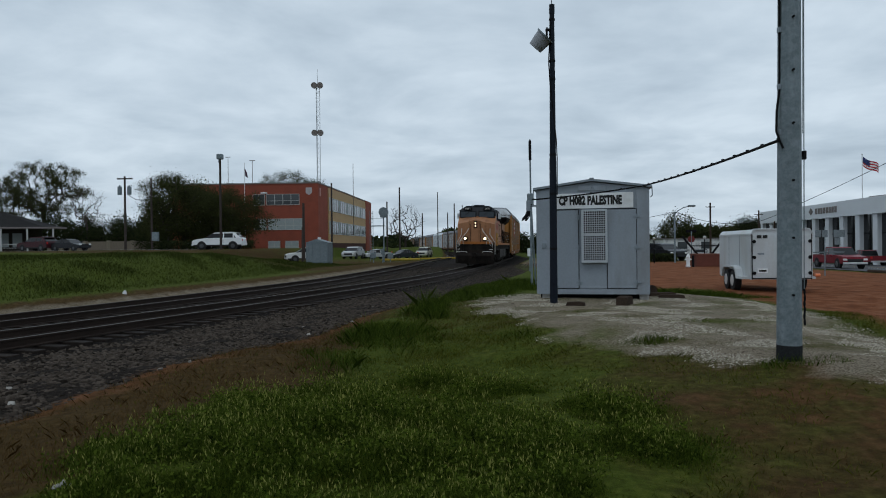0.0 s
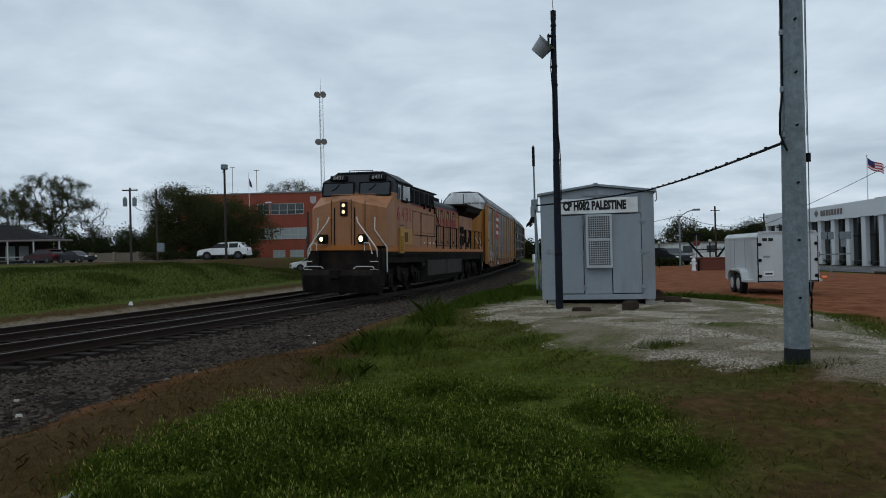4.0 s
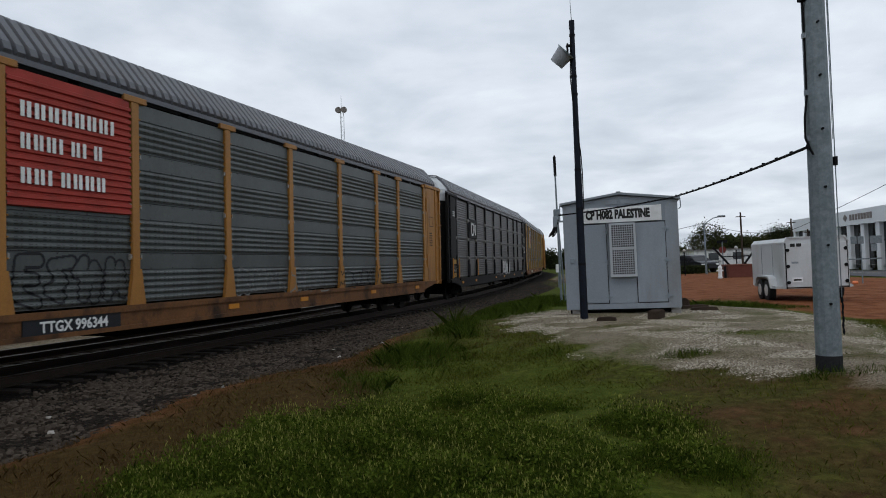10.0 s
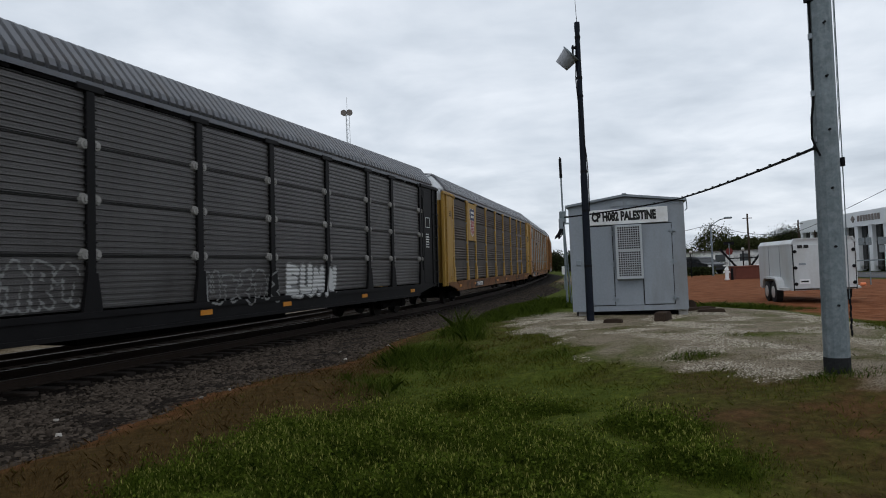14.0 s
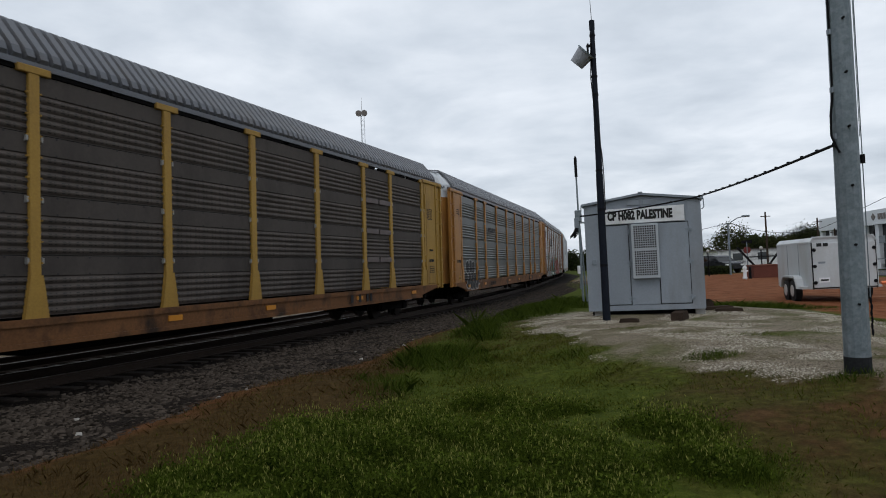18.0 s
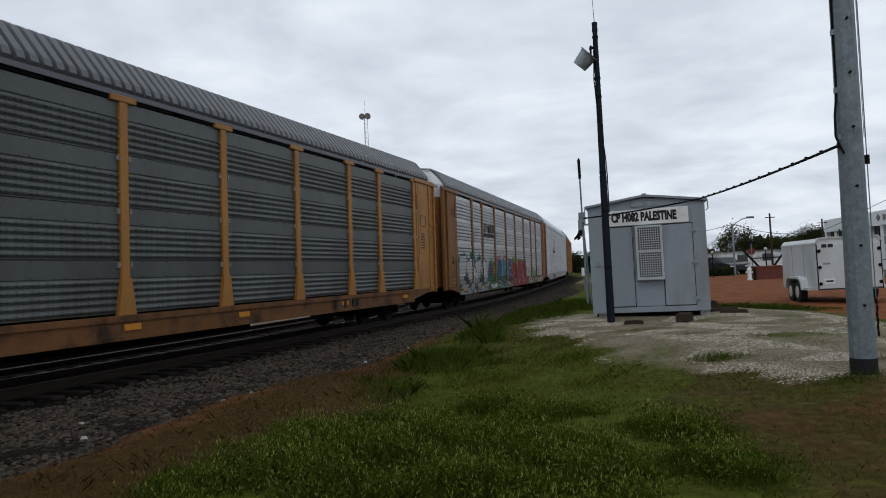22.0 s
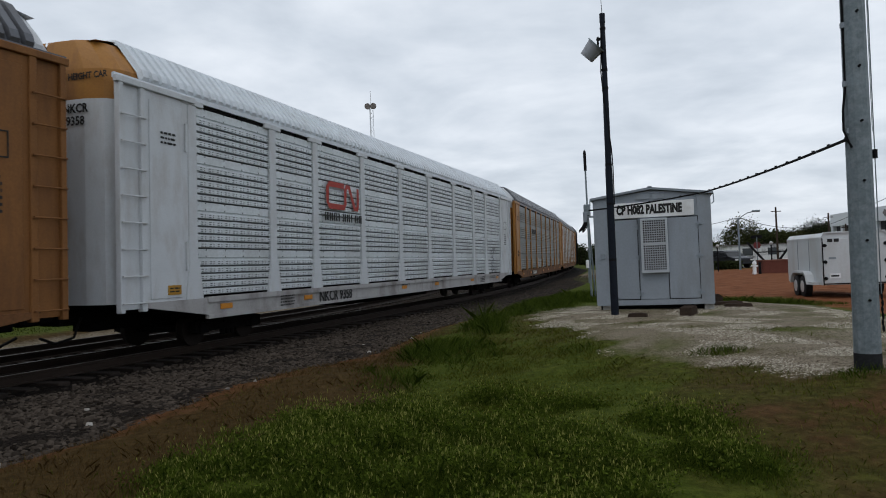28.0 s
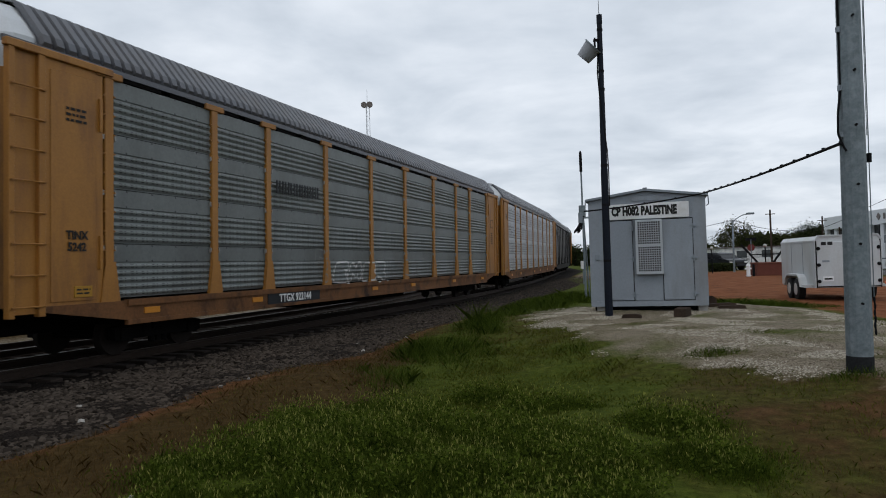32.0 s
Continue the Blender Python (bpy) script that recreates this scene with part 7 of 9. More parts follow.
        part("door_seam", Geo().box((xa + xb) / 2, (xa + xb) / 2 + 0.015, s * (W + 0.002) - 0.003, s * (W + 0.002) + 0.003, 0.5, 0.95), M_CARDARK, root)
    part("grille", Geo().box(h - 0.04, h + 0.01, -W + 0.4, W - 0.4, 0.55, 0.8), M_CARDARK, root)
    part("front_bumper", Geo().box(h - 0.08, h + 0.05, -W + 0.05, W - 0.05, 0.38, 0.55, 0.03), M_RIM if shape == "pickup" else paint, root)
    part("rear_bumper", Geo().box(-h - 0.05, -h + 0.08, -W + 0.05, W - 0.05, 0.4, 0.58, 0.03), M_RIM if shape == "pickup" else paint, root)
    if shape == "pickup":
        part("cargo_bed", Geo().box(-h + 0.1, -h + 1.85, -W + 0.1, W - 0.1, 1.118, 1.126), M_CARDARK, root)
    return root


def build_parked():
    def at(x, y, turn):
        return pose(x, y, float(ground_z(x, y)), 0, 0, turn)
    vehicle("parked_suv", "suv", (0.72, 0.73, 0.74), "white police-style estate car parked above the grass bank", at(-22.45, 70, 183))
    vehicle("parked_suv", "suv", (0.035, 0.006, 0.009), "dark red estate car parked beside the low building", at(-49.4, 85, 160))
    vehicle("parked_sedan", "sedan", (0.012, 0.013, 0.016), "black saloon car parked on the bank's lot", at(-45.0, 84, -18))
    vehicle("parked_sedan", "sedan", (0.6, 0.61, 0.62), "white saloon on the far slope by a wall", pose(-67.4, 130, 3.6, 0, 0, 175))
    vehicle("parked_suv", "suv", (0.40, 0.405, 0.41), "dusty white estate car backed against the brick building", at(-12.9, 100, -100))
    vehicle("parked_sedan", "sedan", (0.42, 0.425, 0.43), "dusty white saloon parked among the staff cars", at(-10.0, 104, -140))
    vehicle("parked_sedan", "sedan", (0.03, 0.035, 0.04), "dark saloon parked among the staff cars", at(-6.2, 108, -140))
    vehicle("parked_suv", "suv", (0.60, 0.61, 0.6), "white car parked behind the grass bank", at(-15.6, 80, 200))
    vehicle("parked_suv", "suv", (0.4, 0.38, 0.33), "pale estate car waiting beyond the crossing", at(-3.2, 118, -100))


build_parked()

# ---- brick office building ----
M_BRICK = mat("red_brick", (0.235, 0.062, 0.038), 0.85, 0, 0.16, 0.6, 12, 0.25, (0.16, 0.05, 0.035), 0.5, 0.8)
M_TANPANEL = mat("tan_panel", (0.42, 0.28, 0.14), 0.7, 0, 0.1, 0.6, 15, 0.05)
M_WINFRAME = mat("window_frame", (0.42, 0.42, 0.40), 0.5, 0, 0.1)
M_WINGLASS = glass("window_glass", (0.03, 0.035, 0.038), 0.1)
M_BLIND = mat("window_blind", (0.30, 0.33, 0.33), 0.7, 0, 0.12)
M_COPING = mat("coping", (0.16, 0.14, 0.13), 0.7)


def window(root, x0, x1, z0, z1, y, n, blind=0.0):
    """A row of panes in a wall whose face looks to -y at y (local)."""
    win = part("window", Geo().box(x0, x1, y - 0.03, y + 0.05, z0 - 0.08, z0).box(x0, x1, y - 0.03, y + 0.05, z1, z1 + 0.05).box(x0 - 0.06, x0, y - 0.03, y + 0.05, z0 - 0.08, z1 + 0.05).box(x1, x1 + 0.06, y - 0.03, y + 0.05, z0 - 0.08, z1 + 0.05), M_WINFRAME, root)
    w = (x1 - x0) / n
    for i in range(n):
        part("pane", Geo().box(x0 + i * w + 0.04, x0 + (i + 1) * w - 0.04, y - 0.005, y + 0.02, z0, z1), M_BLIND if (i * 7 + int(x0 * 3)) % 10 < blind * 10 else M_WINGLASS, win)
    for i in range(1, n):
        part("mullion", Geo().box(x0 + i * w - 0.04, x0 + i * w + 0.04, y - 0.025, y + 0.04, z0, z1), M_WINFRAME, win)
    part("transom", Geo().box(x0, x1, y - 0.02, y + 0.04, z0 + (z1 - z0) * 0.36, z0 + (z1 - z0) * 0.36 + 0.05), M_WINFRAME, win)
    return win


def build_office():
    """Front faces -y (towards the line), the long east side faces +x. Local origin: the near corner."""
    root = thing("brick_office", "three-storey red brick office with tan banded windows", "building", m=pose(-20.0, 112.0, 0.0, 0, 0, -3.0))
    part("wall", Geo().box(-24, 0, 0, 53, -1, 11.85), M_BRICK, root, "red brick wall")
    part("roof_coping", Geo().box(-24.1, 0.1, -0.1, 53.1, 11.85, 12.05), M_COPING, root)
    for x0, x1, z0, z1, n, b in ((-8.4, -3.1, 8.5, 10.15, 4, 0.0), (-8.2, -2.6, 4.5, 6.2, 4, 0.9), (-10.6, -8.75, 8.5, 10.15, 2, 0.0), (-10.4, -8.55, 4.5, 6.2, 2, 0.8), (-8.2, -6.3, 1.2, 2.6, 2, 0.9), (-5.4, -3.3, 1.2, 2.6, 2, 0.5),
                                 (-21.5, -16.2, 4.4, 5.9, 4, 0.5), (-21.5, -16.2, 0.9, 2.4, 4, 0.4), (-21.5, -16.2, 8.2, 10.0, 4, 0.2)):
        window(root, x0, x1, z0, z1, -0.06, n, b)
    part("wall_emblem", Geo().prism([(-2.0, 10.3), (-1.5, 10.0), (-1.0, 10.3), (-1.0, 11.2), (-2.0, 11.2)], -0.08, 0.0), mat("emblem_grey", (0.4, 0.36, 0.36), 0.6), root, "pale square emblem")
    part("wall_emblem", Geo().box(0.0, 0.08, 0.9, 1.7, 9.9, 11.2), mat("emblem_pink", (0.42, 0.22, 0.2), 0.6), root)
    # long side with tan bands
    side = part("banded_wall", Geo().box(0.0, 0.16, 7.0, 45.5, 2.3, 11.7), M_TANPANEL, root, "tan panelled long wall")
    part("pier", Geo().box(0.0, 0.3, 45.5, 53.0, -1, 11.9), M_BRICK, root)
    for z0, z1 in ((3.9, 6.0), (7.9, 10.0)):
        win = part("window", Geo().box(0.12, 0.26, 7.3, 45.2, z0 - 0.1, z0).box(0.12, 0.26, 7.3, 45.2, z1, z1 + 0.1), M_WINFRAME, root)
        for i in range(20):
            y = 7.4 + i * 1.89
            part("pane", Geo().box(0.17, 0.21, y + 0.1, y + 1.8, z0, z1), M_BLIND if i % 4 == 0 else M_WINGLASS, win)
            part("mullion", Geo().box(0.14, 0.25, y - 0.07, y + 0.09, z0, z1), M_WINFRAME, win)
    part("undercroft", Geo().box(0.0, 0.1, 7.0, 45.5, -0.6, 2.3), mat("undercroft_dark", (0.06, 0.025, 0.02), 0.9), root)
    part("pipe", Geo().cyl((0.25, 30, 4), (0.25, 30, 18.5), 0.06, n=6), M_COPING, root)
    for x, y, h in ((-14, 10, 5.0), (-22, 20, 7.0)):
        part("roof_aerial", Geo().cyl((x, y, 12), (x, y, 12 + h), 0.05, n=5).box(x - 0.5, x + 0.5, y - 0.03, y + 0.03, 12 + h - 0.1, 12 + h), M_COPING, root)
    part("wall_lamp", Geo().box(-9.3, -8.3, -0.4, 0.0, 10.3, 10.5, 0.04), M_SIGN, root)
    # lattice tower behind
    tw = thing("lattice_tower", "tall pale lattice radio tower with two dish pairs", "tower", m=pose(-32.0, 180.0, 0))
    g = Geo()
    c = [(0.55, 0.0), (-0.28, 0.48), (-0.28, -0.48)]
    for x, y in c:
        g.cyl((x, y, 0), (x, y, 43), 0.06, n=5)
    for k in range(36):
        z = k * 1.2
        for i in range(3):
            a, b = c[i], c[(i + 1) % 3]
            g.cyl((*a, z), (*b, z + 1.2), 0.03, n=4)
    part("lattice", g, mat("tower_grey", (0.42, 0.44, 0.46), 0.5), tw)
    for z in (31.0, 43.2):
        for s in (-1, 1):
            part("dish", Geo().cyl((s * 0.75, -0.3, z), (s * 0.75, -0.9, z), 0.75, 0.8, 18), M_COPING, tw, "dark drum dish", smooth=True)
    part("tip", Geo().cyl((0, 0, 43), (0, 0, 47.5), 0.06, 0.03, 5), M_COPING, tw)


build_office()


def build_left_side():
    # low pavilion with a veranda
    root = thing("low_pavilion", "low shingled pavilion with a pillared veranda", "building", m=pose(-52.0, 95.0, 1.4, 0, 0, 12))
    part("wall", Geo().box(-26, -5, 2, 8, 0, 3.2), mat("pavilion_wall", (0.03, 0.025, 0.02), 0.8), root)
    g = Geo()
    g.add([(-29, -1, 3.3), (-2.0, -1, 3.3), (-2.0, 9, 3.3), (-29, 9, 3.3), (-24, 4, 5.5), (-8.5, 4, 5.5)], [(0, 1, 5, 4), (1, 2, 5), (2, 3, 4, 5), (3, 0, 4), (0, 3, 2, 1)])
    part("roof", g, mat("shingles", (0.022, 0.021, 0.021), 0.9, 0, 0.25, 3, 30, 0.3, spec=0.05), root, "grey shingled hip roof")
    part("canopy", Geo().box(-29, 0.9, -3.6, -0.9, 3.0, 3.22, 0.02), M_COPING, root, "flat veranda canopy")
    for x in np.arange(-28.0, 0.9, 3.1):
        part("veranda_post", Geo().box(float(x), float(x) + 0.16, -3.5, -3.34, 0, 3.0), M_WINFRAME, root)
    part("railing", Geo().box(-12, -4, -3.45, -3.38, 0.9, 1.0).box(-12, -4, -3.45, -3.38, 0.45, 0.5), M_WINFRAME, root)
    for x in (-8.5, -6.8):
        part("window", Geo().box(x, x + 1.2, 1.94, 2.02, 0.6, 2.5), M_BLIND, root)
    # retaining wall far behind
    w = thing("block_wall", "long tan block wall below the trees", "wall")
    part("wall", Geo().box(-66, -38, 116, 116.5, 1.0, 2.9), mat("block_tan", (0.17, 0.14, 0.11), 0.9, 0, 0.15), w)
    for x in np.arange(-64, -38, 4.0):
        part("pier", Geo().box(float(x), float(x) + 0.5, 115.85, 116.6, 1.0, 3.05), mat("block_pier", (0.2, 0.17, 0.13), 0.9) if x == -64 else bpy.data.materials["block_pier"], w)
    # poles
    mp = mat("pole_timber", (0.045, 0.035, 0.03), 0.9, 0, 0.3)
    p = thing("transformer_pole", "timber utility pole with crossarm and two transformers", "utility pole", m=pose(-41.05, 90, 1.4))
    part("shaft", Geo().cyl((0, 0, 0), (0, 0, 9.6), 0.17, 0.12, 8), mp, p)
    part("crossarm", Geo().box(-1.0, 1.0, -0.07, 0.07, 9.2, 9.36), mp, p)
    for s in (-1, 1):
        part("transformer", Geo().cyl((s * 0.62, -0.1, 7.2), (s * 0.62, -0.1, 8.25), 0.27, 0.27, 12).cyl((s * 0.62, -0.1, 8.25), (s * 0.62, -0.1, 8.45), 0.12, 0.08, 8), M_GALV, p)
    for x in (-0.9, -0.5, 0.5, 0.9):
        part("insulator", Geo().cyl((x, 0, 9.36), (x, 0, 9.55), 0.05, 0.03, 6), M_SIGN, p)
    p = thing("utility_pole", "plain timber utility pole with meter box", "utility pole", m=pose(-36.8, 88, 1.4))
    part("shaft", Geo().cyl((0, 0, 0), (0, 0, 9.1), 0.15, 0.11, 8), mp, p)
    part("meter_box", Geo().box(0.1, 0.9, -0.3, 0.1, 1.2, 2.3, 0.03), M_GALV, p)
    part("hook", Geo().tube([(0, 0, 8.6), (0.4, 0, 8.4), (0.5, 0, 7.6)], 0.03), mp, p)
    sp = thing("overhead_cable", "sagging overhead cable between the utility poles", "cable")
    pts = [Vector((-40.6, 90, 8.6)).lerp(Vector((-36.8, 88, 8.2)), k / 10) - Vector((0, 0, 0.55 * 4 * (k / 10) * (1 - k / 10))) for k in range(11)]
    part("cable", Geo().tube(pts, 0.03, 5), M_RUBBER, sp)
    p = thing("flood_lamp", "dark lamp post with a tilted floodlight head", "street lamp", m=pose(-21.05, 66, 1.4))
    part("shaft", Geo().cyl((0, 0, 0), (0, 0, 8.6), 0.13, 0.1, 8), mp, p)
    part("lamp_head", Geo().box(-0.28, 0.3, -0.25, 0.2, 8.6, 9.1, 0.06).cyl((-0.1, 0, 8.3), (0.0, 0, 8.7), 0.1, n=8), M_GALV, p)
    for x, y, z, h in ((-15.3, 96, 0.2, 10.2), (-13.6, 68, 0.3, 5.6), (-66.5, 100, 1.4, 9.5), (-6.8, 110, 0.5, 10.4), (-14.1, 70, 0, 3.6)):
        p = thing("timber_pole", "bare dark timber pole", "pole", m=pose(x, y, z), group="timber poles")
        part("shaft", Geo().cyl((0, 0, 0), (0, 0, h), 0.15, 0.11, 8), mp, p)
    for x, y, h in ((2.5, 150, 11), (-1.5, 210, 18), (1.2, 170, 10), (6.8, 240, 16), (-4.4, 150, 9), (-9.6, 120, 9.6)):
        p = thing("timber_pole", "distant dark timber pole beside the line", "pole", m=pose(x, y, -0.3), group="timber poles")
        part("shaft", Geo().cyl((0, 0, 0), (0, 0, h), 0.17, 0.12, 6), mp, p)
    # flag at the office
    p = thing("flag_pole", "white flagpole with a drooping striped flag", "flag", m=pose(-28.4, 100, 1.0))
    part("pole", Geo().cyl((0, 0, 0), (0, 0, 12.8), 0.06, 0.04, 6), M_SIGN, p)
    part("flag", Geo().prism([(0.05, 12.0), (0.35, 11.4), (0.5, 10.6), (0.1, 10.9)], -0.05, 0.05), mat("flag_dark_red", (0.07, 0.04, 0.06), 0.8), p)
    # signal cabinet by the line
    z = float(ground_z(-12.4, 68))
    root = thing("relay_cabinet", "large silver relay cabinet with ribbed doors", "cabinet", m=pose(-13.4, 68, z, 0, 0, -8))
    part("cabinet_body", Geo().box(0, 2.2, 0, 1.6, 0.05, 2.1), M_GALV, root)
    part("cabinet_roof", Geo().prism([(-0.08, 2.1), (2.28, 2.1), (1.1, 2.45)], -0.08, 1.7), M_GALV, root)
    part("roof_vent", Geo().cyl((1.1, 0.8, 2.35), (1.1, 0.8, 2.65), 0.16, 0.16, 10), M_SIGN, root)
    for x in (0.05, 0.78, 1.5):
        part("door", Geo().box(x, x + 0.65, -0.03, 0, 0.15, 2.0, 0.01), M_GALV, root)
    # crossing signal and small boxes
    root = thing("signal_mast", "steel signal mast with round dark signal head", "railway signal", m=pose(-6.8, 80, -0.2))
    part("mast", Geo().cyl((0, 0, 0), (0, 0, 5.4), 0.09, 0.07, 8), M_GALV, root)
    part("signal_head", Geo().cyl((0, -0.15, 5.75), (0, 0.1, 5.75), 0.55, 0.55, 18).box(-0.4, 0.4, -0.12, 0.08, 5.1, 6.1, 0.1), M_GALV, root)
    lad = part("ladder", Geo().box(-1.6, -1.55, 0, 0.05, 0, 5.9).box(-1.25, -1.2, 0, 0.05, 0, 5.9), M_GALV, root)
    for k in range(16):
        part("rung", Geo().box(-1.6, -1.2, 0, 0.04, 0.3 + k * 0.35, 0.34 + k * 0.35), M_GALV, lad)
    part("platform", Geo().box(-1.5, 0.1, -0.3, 0.3, 4.1, 4.2).box(-1.5, 0.1, -0.32, -0.28, 5.0, 5.05), M_GALV, root)
    for x, y, w2, h in ((-7.4, 74, 0.5, 1.1), (-6.6, 76, 0.35, 1.5), (-5.9, 78, 0.6, 1.0)):
        z = float(ground_z(x, y))
        b = thing("crossing_box", "small grey crossing box on a post", "cabinet", m=pose(x, y, z), group="crossing boxes")
        part("box", Geo().box(-w2 / 2, w2 / 2, -0.2, 0.2, h - 0.6, h, 0.02), M_GALV, b)
        part("post", Geo().box(-0.05, 0.05, -0.05, 0.05, 0, h - 0.6), M_GALV, b)
    x, y, _ = line_at(43, 5.2)
    b = thing("line_marker", "white box on a short post beside the rails", "marker", m=pose(x, y, float(ground_z(x, y))))
    part("post", Geo().box(-0.04, 0.04, -0.04, 0.04, 0, 1.1), M_GALV, b)
    part("white_box", Geo().box(-0.15, 0.15, -0.12, 0.12, 0.95, 1.45, 0.02), M_SIGN, b)
    # yellow crossing kerbs
    my = mat("kerb_yellow", (0.36, 0.25, 0.03), 0.7, 0, 0.2)
    for x, y, l, r in ((-5.6, 92, 5.0, 2), (0.4, 104, 8.0, 20)):
        solid("yellow_kerb", Geo().box(-l / 2, l / 2, -0.4, 0.4, 0, 0.25, 0.05), my, "yellow painted kerb at the level crossing", "kerb", pose(x, y, float(ground_z(x, y)), 0, 0, r), "yellow kerbs")


build_left_side()

# ---- street and bank ----
M_ASPHALT = mat("asphalt", (0.06, 0.06, 0.063), 0.9, 0, 0.18, 0.4, 30, 0.2)
M_CONCRETE = mat("concrete", (0.27, 0.26, 0.25), 0.9, 0, 0.15, 0.7, 30, 0.2)
M_BANKWHITE = mat("bank_white", (0.60, 0.62, 0.64), 0.6, 0, 0.06, 0.5, 15, 0.05)
M_BANKGLASS = glass("bank_glass", (0.012, 0.013, 0.014), 0.15)
M_BANKGLASS.node_tree.nodes["Principled BSDF"].inputs["Specular IOR Level"].default_value = 0.25
ROAD_A, ROAD_B = Vector((45.0, 115.0, 0)), Vector((35.6, 8.0, 0))


def strip(a, b, w0, w1, lift, n=60):
    """A strip of paving from a to b between two offsets to the right, laid on the ground."""
    d = (b - a).normalized()
    r = Vector((d.y, -d.x, 0))
    cols = max(2, int(abs(w1 - w0) / 1.2) + 1)
    vs = []
    for k in range(n + 1):
        c = a.lerp(b, k / n)
        for j in range(cols):
            p = c + r * (w0 + (w1 - w0) * j / (cols - 1))
            vs.append((p.x, p.y, float(ground_z(p.x, p.y)) + lift))
    g = Geo().add(vs, [(i * cols + j, i * cols + j + 1, (i + 1) * cols + j + 1, (i + 1) * cols + j) for i in range(n) for j in range(cols - 1)])
    return g


def build_street():
    solid("road", strip(ROAD_A, ROAD_B, -10.0, 10.0, 0.05, 90), M_ASPHALT, "grey asphalt street passing a bank", "road", kind="structure")
    solid("cross_street", strip(Vector((20, 72, 0)), Vector((70, 96, 0)), -4, 4, 0.026), M_ASPHALT, "grey asphalt side street", "road", kind="structure")
    mw = mat("road_paint", (0.5, 0.5, 0.48), 0.7)
    solid("road_line", strip(ROAD_A, ROAD_B, 3.2, 3.35, 0.06, 90), mw, "white edge line on the street", "road marking", kind="structure")
    solid("road_line", strip(ROAD_A, ROAD_B, -0.08, 0.08, 0.06, 90), mat("road_yellow", (0.5, 0.33, 0.06), 0.7), "yellow centre line on the street", "road marking", kind="structure")
    solid("pavement", strip(ROAD_A.lerp(ROAD_B, 0.25), ROAD_B, -14.5, -10.0, 0.12), M_CONCRETE, "pale concrete pavement in front of the bank", "pavement", kind="structure")
    solid("parking_lot", strip(Vector((-66, 84, 0)), Vector((-27, 84, 0)), -6, 7, 0.05, 30), M_CONCRETE, "pale concrete lot above the grass bank", "pavement", kind="structure")
    d = (ROAD_B - ROAD_A).normalized()
    for k, t in enumerate((0.66, 0.69, 0.72, 0.76)):
        c = ROAD_A.lerp(ROAD_B, t) + Vector((d.y, -d.x, 0)) * 10.3
        solid("timber_kerb", Geo().box(-1.3, 1.3, -0.12, 0.12, 0, 0.18, 0.03), M_WOOD, "rusty brown timber kerb on red soil", "kerb", pose(c.x, c.y, float(ground_z(c.x, c.y)), 0, 0, -88 + k * 5), "timber kerbs")


build_street()


